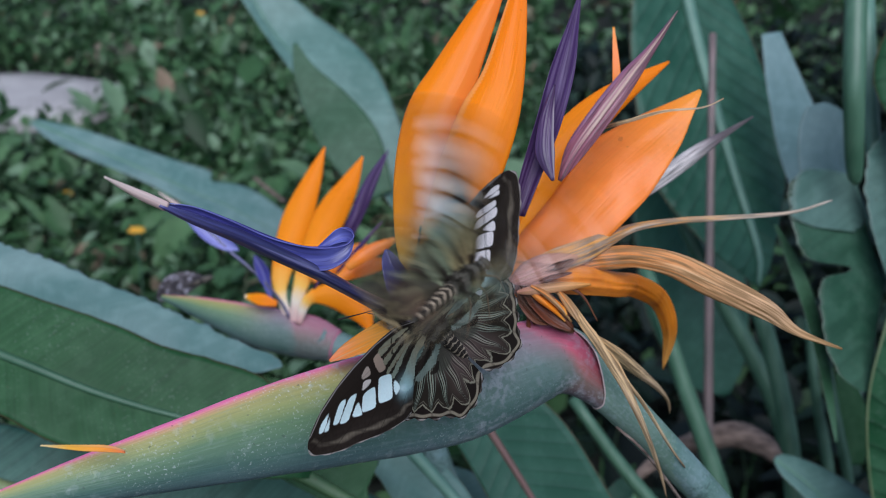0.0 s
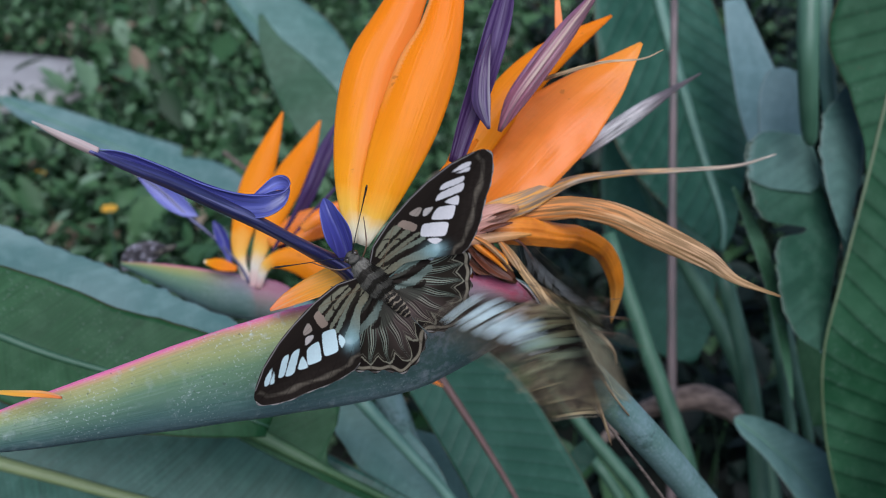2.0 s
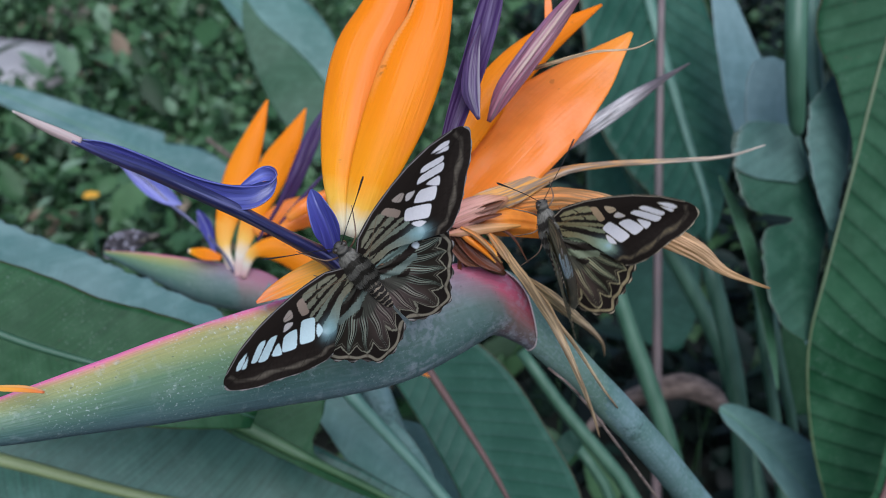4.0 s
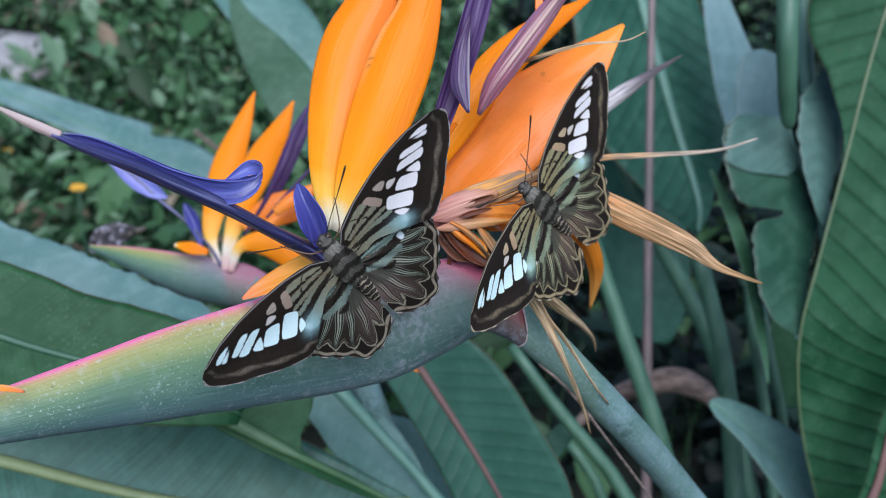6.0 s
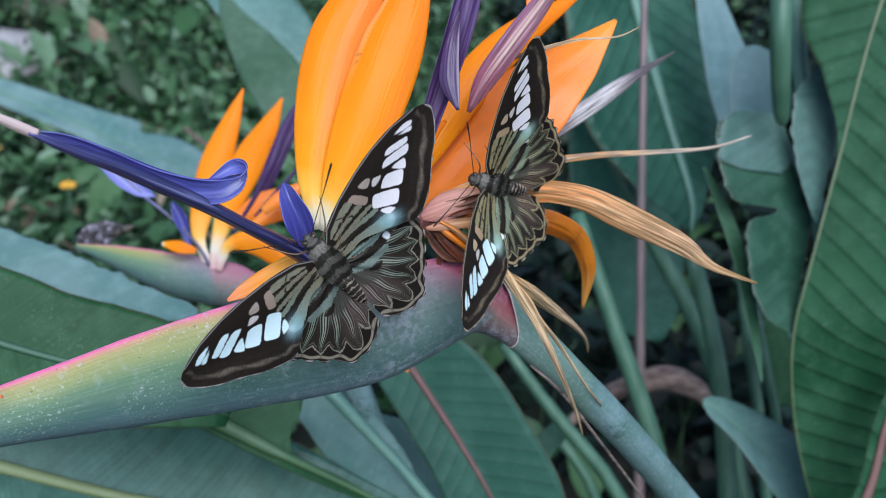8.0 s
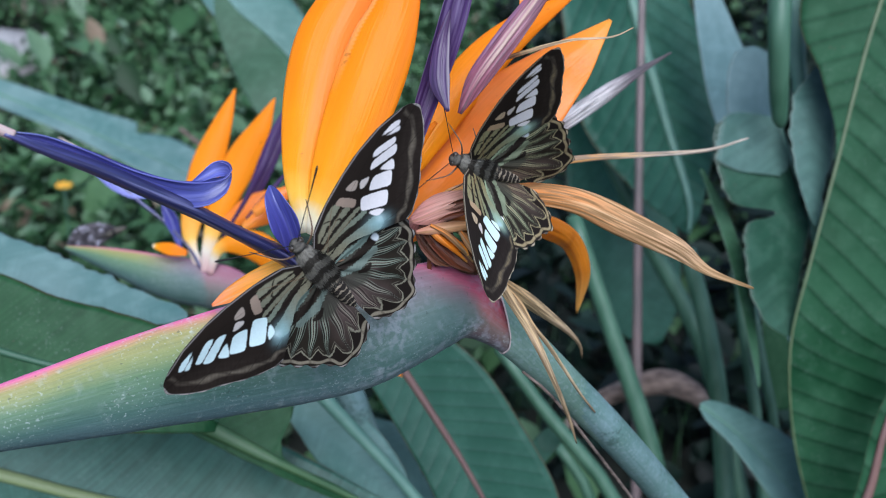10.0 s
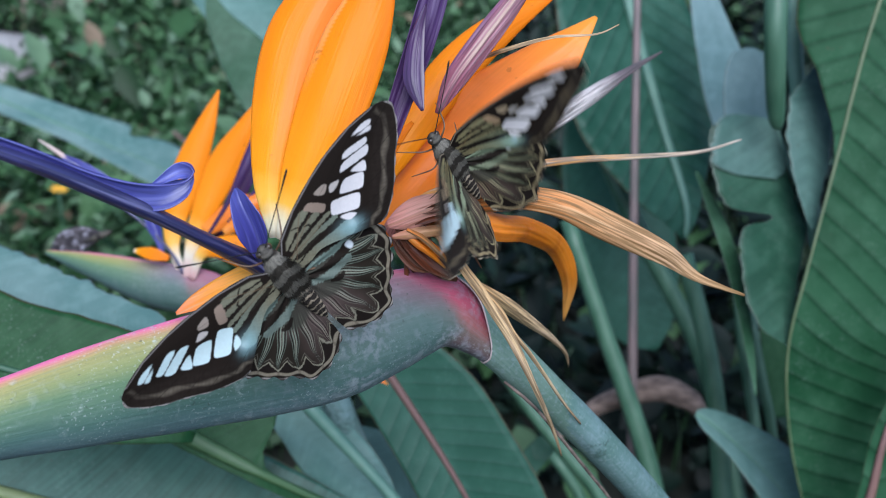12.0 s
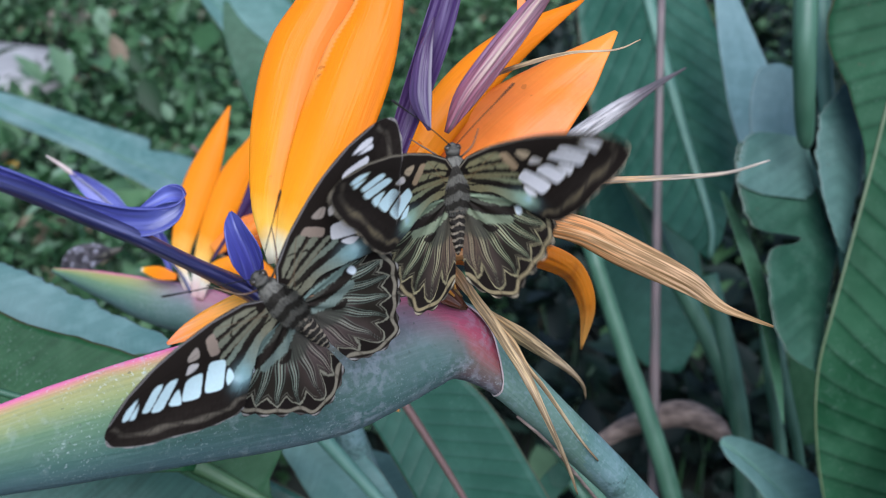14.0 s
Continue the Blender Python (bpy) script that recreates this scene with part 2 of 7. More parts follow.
BLUE_CUP = petal_material("petal_cup", [(0.0, (0.10, 0.11, 0.40)), (0.6, (0.14, 0.16, 0.50)), (1.0, (0.06, 0.06, 0.28))], 0.5, 0.35, 0.15, 0.5)
TIP_PINK = petal_material("tongue_tip", [(0.0, (0.62, 0.45, 0.42)), (1.0, (0.62, 0.52, 0.46))], 0.4, 0.6, 0.1)
PURPLE = petal_material("petal_purple", [(0.0, (0.040, 0.013, 0.052)), (0.4, (0.050, 0.020, 0.085)), (1.0, (0.070, 0.038, 0.115))], 0.5, 0.5, 0.06, 0.25)
MAUVE = petal_material("petal_mauve", [(0.0, (0.28, 0.08, 0.12)), (0.5, (0.36, 0.16, 0.20)), (0.8, (0.24, 0.10, 0.13)), (1.0, (0.10, 0.06, 0.065))], 0.7, 0.45, 0.1, 0.45, bands=((0.40, 0.54, 0.04, 0.85, (0.50, 0.36, 0.28)), (0.60, 0.66, 0.03, 0.7, (0.46, 0.33, 0.27)), (0.85, 1.0, 0.05, 0.5, (0.14, 0.06, 0.16))))
PURPLE_WORN = petal_material("petal_purple_worn", [(0.0, (0.040, 0.015, 0.048)), (0.4, (0.060, 0.022, 0.085)), (1.0, (0.075, 0.045, 0.115))], 0.6, 0.38, 0.06, 0.45, bands=((0.84, 1.0, 0.05, 0.8, (0.36, 0.31, 0.33)),))


def spathe_material(name, worn=0.55, shift=0.0, red=0.8):
    """Beak sheath: pink crest, yellow-green flank, grey-green keel with waxy bloom, painted bluish reflection and pale
    scuffs.
    """
    m, nt, p = mat(name)
    vec, u, v = uv(nt, "UVMap")
    wob = calc(nt, "MULTIPLY_ADD", grain(nt, 45, 4), 0.12, calc(nt, "ADD", v, -0.06))
    # last stop bluish: light reflected on the keel's edge is put into it
    young = ramp(nt, wob, [(0.0, (0.74, 0.14, 0.34)), (0.07, (0.68, 0.18, 0.28)), (0.12, (0.50, 0.26, 0.15)), (0.18, (0.32, 0.29, 0.095)), (0.30, (0.21, 0.25, 0.085)), (0.40, (0.100, 0.180, 0.088)), (0.62, (0.066, 0.136, 0.112)), (0.85, (0.125, 0.20, 0.225))])
    old = ramp(nt, wob, [(0.0, (0.40, 0.14, 0.22)), (0.10, (0.22, 0.15, 0.185)), (0.28, (0.165, 0.148, 0.165)), (0.44, (0.085, 0.135, 0.118)), (0.72, (0.060, 0.118, 0.106)), (0.95, (0.19, 0.25, 0.28))])
    along = calc(nt, "MULTIPLY_ADD", grain(nt, 35, 3), 0.12, calc(nt, "ADD", u, shift - 0.06))
    base = mix(nt, ramp(nt, along, [(0.47, (0, 0, 0)), (0.73, (1, 1, 1))]), young, old)
    edge = calc(nt, "MINIMUM", calc(nt, "MULTIPLY_ADD", v, 0.22, 0.77), 0.90)
    blush = ramp(nt, calc(nt, "ADD", calc(nt, "SUBTRACT", along, edge), 0.5), [(0.41, (0, 0, 0)), (0.455, (0.22, 0.22, 0.22)), (0.485, (1, 1, 1))])
    base = mix(nt, calc(nt, "MULTIPLY", blush, red), base, ramp(nt, wob, [(0.10, (0.50, 0.12, 0.20)), (0.32, (0.52, 0.07, 0.13)), (0.46, (0.34, 0.10, 0.10)), (0.58, (0.17, 0.10, 0.085)), (0.9, (0.12, 0.09, 0.11))]))
    scuff = calc(nt, "MULTIPLY", ramp(nt, grain(nt, 420, 6), [(0.52, (0, 0, 0)), (0.70, (1, 1, 1))]), ramp(nt, grain(nt, 60, 4), [(0.48, (0, 0, 0)), (0.60, (1, 1, 1))]))
    base = mix(nt, calc(nt, "MULTIPLY", scuff, worn), base, (0.42, 0.48, 0.48))
    mvec, _, _ = uv(nt, "metric")
    lines = grain(nt, 1.0, 3, mvec, (50, 1600, 1))
    base = mix(nt, calc(nt, "MULTIPLY", ramp(nt, lines, [(0.4, (0, 0, 0)), (0.7, (1, 1, 1))]), 0.2), base, (0.05, 0.10, 0.075))
    fleck = ramp(nt, grain(nt, 1.0, 4, mvec, (90, 1100, 1)), [(0.54, (0, 0, 0)), (0.68, (1, 1, 1))])
    base = mix(nt, calc(nt, "MULTIPLY", fleck, 0.12), base, (0.30, 0.37, 0.37))
    # crystals of wax: thick along the keel, thin and patchy on the flank
    crystal = ramp(nt, grain(nt, 1300, 5), [(0.42, (0, 0, 0)), (0.64, (1, 1, 1))])
    thick = calc(nt, "MULTIPLY", ramp(nt, calc(nt, "MULTIPLY_ADD", grain(nt, 90, 5), 0.8, v), [(1.08, (0, 0, 0)), (1.62, (1, 1, 1))]), ramp(nt, u, [(0.15, (0.3, 0.3, 0.3)), (0.5, (1, 1, 1))]))
    base = mix(nt, calc(nt, "MULTIPLY", thick, 0.35), base, (0.25, 0.31, 0.35))
    base = mix(nt, calc(nt, "MULTIPLY", calc(nt, "MULTIPLY", thick, crystal), 0.7 * min(1.0, worn * 2.5)), base, (0.50, 0.57, 0.62))
    dots = calc(nt, "MULTIPLY", ramp(nt, grain(nt, 1500, 2), [(0.60, (0, 0, 0)), (0.68, (1, 1, 1))]), ramp(nt, grain(nt, 50, 3), [(0.40, (0, 0, 0)), (0.60, (1, 1, 1))]))
    base = mix(nt, calc(nt, "MULTIPLY", dots, worn * 1.1), base, (0.50, 0.56, 0.55))
    shoulder = calc(nt, "MULTIPLY", ramp(nt, along, [(0.5, (0, 0, 0)), (0.7, (1, 1, 1))]), ramp(nt, grain(nt, 520, 5), [(0.46, (0, 0, 0)), (0.60, (1, 1, 1))]))
    shoulder = calc(nt, "MULTIPLY", shoulder, ramp(nt, grain(nt, 70, 3), [(0.38, (0.1, 0.1, 0.1)), (0.58, (1, 1, 1))]))
    base = mix(nt, calc(nt, "MULTIPLY", shoulder, worn * 0.8), base, (0.36, 0.37, 0.42))
    pit = ramp(nt, grain(nt, 620, 2), [(0.70, (0, 0, 0)), (0.75, (1, 1, 1))])
    base = mix(nt, calc(nt, "MULTIPLY", pit, 0.5), base, (0.04, 0.06, 0.05))
    nt.links.new(base, p.inputs["Base Color"])
    nt.links.new(ramp(nt, grain(nt, 80, 4), [(0.3, (0.38,) * 3), (0.7, (0.6,) * 3)]), p.inputs["Roughness"])
    bump(nt, p, calc(nt, "ADD", calc(nt, "ADD", lines, scuff), calc(nt, "MULTIPLY", grain(nt, 900, 3), 0.8)), 0.45, 0.0003)
    return m


SPATHE = spathe_material("spathe", 0.42, red=0.9)
SPATHE_SMALL = spathe_material("spathe_small", 0.12, 0.06, 0.35)


def plain_material(name, a, b, scale, rough=0.6, depth=0.0005, stretch=None, low=0.3, high=0.7):
    m, nt, p = mat(name)
    n = grain(nt, scale, 5, None, stretch)
    base = ramp(nt, n, [(low, a), (high, b)])
    base = mix(nt, calc(nt, "MULTIPLY", grain(nt, scale * 6, 3), 0.35), base, tuple(c * 0.6 for c in a))
    nt.links.new(base, p.inputs["Base Color"])
    p.inputs["Roughness"].default_value = rough
    bump(nt, p, n, 0.5, depth)
    return m


def stem_material(name, a=(0.105, 0.190, 0.165), b=(0.170, 0.265, 0.265), rubs=0.75):
    """Waxy stem: fine lengthwise streaks, cloudy bloom, darker mottled rubs."""
    m, nt, p = mat(name)
    mvec, _, _ = uv(nt, "metric")
    base = mix(nt, ramp(nt, grain(nt, 60, 4), [(0.35, (0, 0, 0)), (0.65, (1, 1, 1))]), a, b)
    lines = grain(nt, 1.0, 4, mvec, (30, 1400, 1))
    base = mix(nt, calc(nt, "MULTIPLY", ramp(nt, lines, [(0.45, (0, 0, 0)), (0.65, (1, 1, 1))]), 0.4), base, (0.075, 0.150, 0.120))
    rub = calc(nt, "MULTIPLY", ramp(nt, grain(nt, 420, 5), [(0.50, (0, 0, 0)), (0.60, (1, 1, 1))]), ramp(nt, grain(nt, 55, 2), [(0.52, (0, 0, 0)), (0.64, (1, 1, 1))]))
    base = mix(nt, calc(nt, "MULTIPLY", rub, rubs), base, (0.045, 0.085, 0.070))
    frost = ramp(nt, grain(nt, 800, 3), [(0.52, (0, 0, 0)), (0.66, (1, 1, 1))])
    base = mix(nt, calc(nt, "MULTIPLY", frost, 0.3), base, (0.30, 0.38, 0.40))
    nt.links.new(base, p.inputs["Base Color"])
    p.inputs["Roughness"].default_value = 0.55
    p.inputs["Specular IOR Level"].default_value = 0.3
    bump(nt, p, lines, 0.3, 0.0003)
    return m


STEM = stem_material("stem_bloom")
SHEATH = stem_material("stem_sheath", (0.130, 0.215, 0.165), (0.190, 0.285, 0.235), 0.15)
STALK = plain_material("stalk_green", (0.042, 0.112, 0.064), (0.085, 0.180, 0.112), 1.0, 0.45, 0.0004, (120, 120, 30))
STALK_PINK = plain_material("stalk_pink", (0.12, 0.105, 0.095), (0.22, 0.15, 0.145), 1.0, 0.5, 0.0004, (100, 100, 25))
STALK_DRY = plain_material("stalk_dry", (0.055, 0.038, 0.031), (0.32, 0.24, 0.195), 1.0, 0.9, 0.003, (90, 300, 300), 0.28, 0.72)
RIB_PALE = plain_material("rib_pale", (0.085, 0.190, 0.144), (0.136, 0.260, 0.189), 60, 0.5)
RIB_YELLOW = plain_material("rib_yellow", (0.16, 0.21, 0.085), (0.23, 0.28, 0.12), 60, 0.5)
RIB_PINK = plain_material("rib_pink", (0.14, 0.075, 0.065), (0.20, 0.11, 0.09), 60, 0.5)
RIB_GREEN_PALE = plain_material("rib_green_pale", (0.085, 0.125, 0.055), (0.13, 0.17, 0.08), 60, 0.5)
RIB_LIME = plain_material("rib_lime", (0.050, 0.115, 0.045), (0.085, 0.165, 0.065), 60, 0.5)
RIB_GREEN = plain_material("rib_green", (0.027, 0.085, 0.043), (0.047, 0.120, 0.065), 60, 0.5)
RIM = plain_material("sheath_rim", (0.50, 0.40, 0.38), (0.66, 0.54, 0.52), 90, 0.55)
# Soil toned near black: the shade in gaps between plants is put into it.
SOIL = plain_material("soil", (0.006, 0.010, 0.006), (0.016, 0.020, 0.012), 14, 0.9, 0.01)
PAVING = plain_material("paving", (0.30, 0.29, 0.28), (0.46, 0.445, 0.43), 9, 0.85, 0.003)
ROCK = plain_material("rock", (0.25, 0.20, 0.16), (0.42, 0.36, 0.30), 12, 0.85, 0.01)
CHITIN = plain_material("chitin", (0.006, 0.005, 0.004), (0.014, 0.011, 0.009), 900, 0.8, 0.0002)
FUR = plain_material("fur", (0.010, 0.009, 0.008), (0.11, 0.10, 0.08), 1.0, 0.9, 0.0010, (200, 520, 200), 0.40, 0.58)
EYE = plain_material("eye", (0.03, 0.022, 0.015), (0.06, 0.045, 0.03), 700, 0.3)
LEG = plain_material("insect_leg", (0.06, 0.036, 0.022), (0.22, 0.13, 0.07), 500, 0.5, 0.0002)
YELLOW = plain_material("yellow_flower", (0.75, 0.36, 0.02), (0.85, 0.5, 0.04), 80, 0.6)


def island_material(name, tones, rough=0.5, share=0.1):
    """Many small leaves in one mesh, each with its own tone."""
    m, nt, p = mat(name)
    g = nt.nodes.new("ShaderNodeNewGeometry")
    base = ramp(nt, g.outputs["Random Per Island"], tones)
    base = mix(nt, calc(nt, "MULTIPLY", grain(nt, 40, 3), 0.5), base, tuple(c * 0.5 for c in tones[0][1]))
    nt.links.new(base, p.inputs["Base Color"])
    p.inputs["Roughness"].default_value = rough
    p.inputs["Specular IOR Level"].default_value = 0.25
    thin(m, nt, p, base, share)
    return m


UNDERGROWTH = island_material("undergrowth", [(0.0, (0.008, 0.032, 0.007)), (0.36, (0.058, 0.142, 0.052)), (0.72, (0.124, 0.242, 0.105)), (0.94, (0.22, 0.34, 0.21)), (0.965, (0.24, 0.36, 0.24)), (0.97, (0.26, 0.17, 0.10)), (1.0, (0.34, 0.27, 0.19))], 0.5, 0.2)
# Darker copy of the undergrowth tones; shade between the stalks is in the colour.
SHADED_LEAVES = island_material("shaded_leaves", [(0.0, (0.002, 0.006, 0.004)), (0.6, (0.005, 0.014, 0.009)), (0.92, (0.012, 0.032, 0.020)), (1.0, (0.03, 0.06, 0.04))], 0.6, 0.05)
HEDGE = island_material("hedge_leaves", [(0.0, (0.023, 0.085, 0.039)), (0.6, (0.051, 0.155, 0.073)), (1.0, (0.109, 0.260, 0.138))])


def wing_material():
    m, nt, p = mat("wing_scales")
    a = nt.nodes.new("ShaderNodeAttribute")
    a.attribute_name = "scales"
    base = mix(nt, calc(nt, "MULTIPLY", grain(nt, 1500, 3), 0.14), a.outputs["Color"], (0.02, 0.017, 0.013))
    nt.links.new(base, p.inputs["Base Color"])
    p.inputs["Roughness"].default_value = 0.6
    p.inputs["Specular IOR Level"].default_value = 0.06
    bump(nt, p, grain(nt, 1800, 2), 0.25, 0.0002)
    thin(m, nt, p, base, 0.12)
    return m


def banded_material(name, dark, pale, period, start, share, rough=0.8):
    """Insect fur or rings: pale bands across the body, ragged by noise."""
    m, nt, p = mat(name)
    sep = nt.nodes.new("ShaderNodeSeparateXYZ")
    nt.links.new(nt.nodes.new("ShaderNodeTexCoord").outputs["Object"], sep.inputs[0])
    y = calc(nt, "MULTIPLY_ADD", calc(nt, "ABSOLUTE", sep.outputs[0]), 0.55, sep.outputs[1])
    y = calc(nt, "ADD", y, calc(nt, "MULTIPLY", grain(nt, 700, 3), 0.0012))
    wave = calc(nt, "SINE", calc(nt, "MULTIPLY_ADD", y, 6.2832 / period, start))
    base = ramp(nt, calc(nt, "MULTIPLY_ADD", wave, 0.5, 0.5), [(1 - share - 0.14, dark), (1 - share + 0.14, pale)])
    fleck = ramp(nt, grain(nt, 1.0, 3, None, (2600, 500, 2600)), [(0.40, (0, 0, 0)), (0.66, (1, 1, 1))])
    base = mix(nt, calc(nt, "MULTIPLY", fleck, 0.5), base, dark)
    fleck = ramp(nt, grain(nt, 1.0, 3, None, (2100, 420, 2100)), [(0.58, (0, 0, 0)), (0.72, (1, 1, 1))])
    base = mix(nt, calc(nt, "MULTIPLY", fleck, 0.25), base, pale)
    nt.links.new(base, p.inputs["Base Color"])
    p.inputs["Roughness"].default_value = rough
    p.inputs["Specular IOR Level"].default_value = 0.15
    bump(nt, p, fleck, 0.4, 0.0003)
    return m


WING = wing_material()
THORAX = banded_material("thorax_fur", (0.032, 0.028, 0.022), (0.165, 0.155, 0.128), 0.0040, 1.0, 0.5)
ABDOMEN = banded_material("abdomen_rings", (0.022, 0.018, 0.015), (0.34, 0.28, 0.20), 0.0019, 0.0, 0.30)


# ---- building helpers ----
def part(name, mesh, material, parent, label="", smooth=True):
    """Links a mesh (in world metres) as one object under its thing or part."""
    mesh.materials.append(material)
    if smooth:
        mesh.shade_smooth()
    ob = new(name, mesh)
    if parent is not None:
        ob.parent = parent
        origin = Vector((0, 0, 0))
        up = parent
        while up is not None:
            origin += up.location
            up = up.parent
        mesh.transform(Matrix.Translation(-origin))
    return tagged(ob, label)


def thing(name, at, label, category, group="", kind=""):
    ob = new(name)
    ob.location = at[:3]
    ob.empty_display_size = 0.01
    return tagged(ob, label, category, group, kind)


def spline(points, n):
    """Catmull-Rom through rows of numbers, n + 1 samples, even in the knots' arc length."""
    a = np.array(points, float)
    if len(a) == 2:
        a = np.array([a[0], (a[0] + a[1]) / 2, a[1]])
    k = np.concatenate([[0], np.cumsum(np.linalg.norm(np.diff(a[:, :3], axis=0), axis=1))])
    ext = np.vstack([2 * a[0] - a[1], a, 2 * a[-1] - a[-2]])
    out = []
    for s in np.linspace(0, k[-1], n + 1):
        i = min(max(int(np.searchsorted(k, s, side="right")) - 1, 0), len(a) - 2)
        t = (s - k[i]) / max(k[i + 1] - k[i], 1e-9)
        p0, p1, p2, p3 = ext[i:i + 4]
        out.append(0.5 * (2 * p1 + (p2 - p0) * t + (2 * p0 - 5 * p1 + 4 * p2 - p3) * t * t + (3 * p1 - p0 - 3 * p2 + p3) * t ** 3))
    return np.array(out)


def grid_mesh(name, rows, closed, uvs, metric, caps=False):
    """A mesh over rows of equal length, with two UV maps."""
    rows = np.array(rows)
    n, m = rows.shape[:2]
    faces, f_uv, f_me = [], [], []
    for i in range(n - 1):
        for j in range(m if closed else m - 1):
            q = [(i, j), (i, j + 1), (i + 1, j + 1), (i + 1, j)]
            faces.append([a * m + b % m for a, b in q])
            f_uv += [uvs(a, b) for a, b in q]
            f_me += [metric(a, b) for a, b in q]
    if caps:
        for i in (0, n - 1):
            ring = [i * m + j for j in range(m)]
            ring = ring if i else ring[::-1]
            faces.append(ring)
            f_uv += [uvs(i, 0)] * m
            f_me += [metric(i, 0)] * m
    me = bpy.data.meshes.new(name)
    me.from_pydata(rows.reshape(-1, 3).tolist(), [], faces)
    for layer, values in (("UVMap", f_uv), ("metric", f_me)):
        me.uv_layers.new(name=layer).data.foreach_set("uv", np.array(values, float).ravel())
    me.update()
    return me


def blade(name, points, face, n=28, across=10, cup=0.0, fold=0.0, thick=0.0004, ripple=0.0, ragged=0.0, twist=0.0, seed=0, curl=0.0, ridge=0.0, ribs=4):
    """A leaf or petal: points (x, y, z, half width) or (x, y, z, left, right) along its midrib; face: the way its upper side looks."""
    pts = [(*p, p[3]) if len(p) == 4 else p for p in points]
    c = spline(pts, n)
    rng = random.Random(seed)
    phase = [rng.uniform(0, 6.28) for _ in range(6)]
    pos = c[:, :3]
    tang = np.gradient(pos, axis=0)
    length = np.concatenate([[0], np.cumsum(np.linalg.norm(np.diff(pos, axis=0), axis=1))])
    top, low, me = [], [], []
    half = across // 2
    for i in range(n + 1):
        t = tang[i] / np.linalg.norm(tang[i])
        f = np.array(face, float)
        f = f - t * f.dot(t)
        f /= np.linalg.norm(f)
        left = np.cross(f, t)
        a = radians(twist) * (i / n - 0.5)
        f, left = f * math.cos(a) - left * math.sin(a), left * math.cos(a) + f * math.sin(a)
        row, back, mrow = [], [], []
        for j in range(-half, half + 1):
            v = j / half
            w = max(c[i, 3] if v > 0 else c[i, 4], 0.00015)
            rough = 1 + ragged * abs(v) ** 3 * (noise.noise((length[i] * 160, v * 2 + seed, phase[0])) + 0.5 * noise.noise((length[i] * 600, v * 2, phase[1])))
            h = cup * w * v * v + fold * w * abs(v) + curl * w * v ** 4
            h += ridge * w * 1.6 * noise.noise((v * ribs + phase[4], length[i] * 45, phase[5]))
            h += ripple * abs(v) * math.sin(length[i] * 140 + phase[2] + 1.7 * v) * w + ripple * 0.6 * abs(v) * math.sin(length[i] * 310 + phase[3]) * w
            at = pos[i] + left * (w * v * rough) + f * h
            row.append(at)
            edge = thick * (0.35 + 0.65 * (1 - v * v))
            back.append(at - f * edge)
            mrow.append((length[i], w * v))
        top.append(row + back[::-1])
        me.append(mrow + mrow[::-1])
    m = across + 1
    rel = lambda a, b: (a / n, ((b % (2 * m)) if (b % (2 * m)) < m else 2 * m - 1 - (b % (2 * m))) / across)
    return grid_mesh(name, top, True, rel, lambda a, b: me[a][b % (2 * m)], True)


def tube(name, points, n=24, around=10, flat=1.0, face=(0, 0, 1), section=None):
    """A tapered stalk: points (x, y, z, radius); flat squeezes it along face; section(angle) gives a radius factor."""
    c = spline(points, n)
    pos = c[:, :3]
    tang = np.gradient(pos, axis=0)
    length = np.concatenate([[0], np.cumsum(np.linalg.norm(np.diff(pos, axis=0), axis=1))])
    rows = []
    for i in range(n + 1):
        t = tang[i] / np.linalg.norm(tang[i])
        f = np.array(face, float)
        f = f - t * f.dot(t)
        f /= np.linalg.norm(f)
        s = np.cross(f, t)
        r = max(c[i, 3], 0.00005)
        row = []
        for j in range(around):
            a = 2 * math.pi * j / around
            k = section(a) if section else 1.0
            row.append(pos[i] + (s * math.cos(a) + f * math.sin(a) * flat) * r * k)
        rows.append(row)
    return grid_mesh(name, rows, True, lambda a, b: (a / n, b / around), lambda a, b: (length[a], b * 2 * math.pi * max(c[a, 3], 1e-5) / around), True)


def spathe_mesh(name, points, up, face, n=40, around=28):
    """A beak-like sheath: points (x, y, z, height/2, thickness/2) along its middle; a sharp crest on top (v = 0), a rounded keel below."""
    c = spline(points, n)
    pos = c[:, :3]
    tang = np.gradient(pos, axis=0)
    length = np.concatenate([[0], np.cumsum(np.linalg.norm(np.diff(pos, axis=0), axis=1))])
    rows = []
    for i in range(n + 1):
        t = tang[i] / np.linalg.norm(tang[i])
        u = np.array(up, float)
        u = u - t * u.dot(t)
        u /= np.linalg.norm(u)
        s = np.cross(u, t)
        row = []
        for j in range(around):
            a = 2 * math.pi * j / around
            x = math.sin(a) * (0.35 + 0.65 * abs(math.sin(a / 2)) ** 0.8)
            row.append(pos[i] + u * math.cos(a) * c[i, 3] * (1 + 0.02 * noise.noise((length[i] * 90, a, 3))) + s * x * c[i, 4])
        rows.append(row)
    rel = lambda a, b: (a / n, 1 - abs(1 - 2 * b / around))
    return grid_mesh(name, rows, True, rel, lambda a, b: (length[a], b * 0.0022), True)


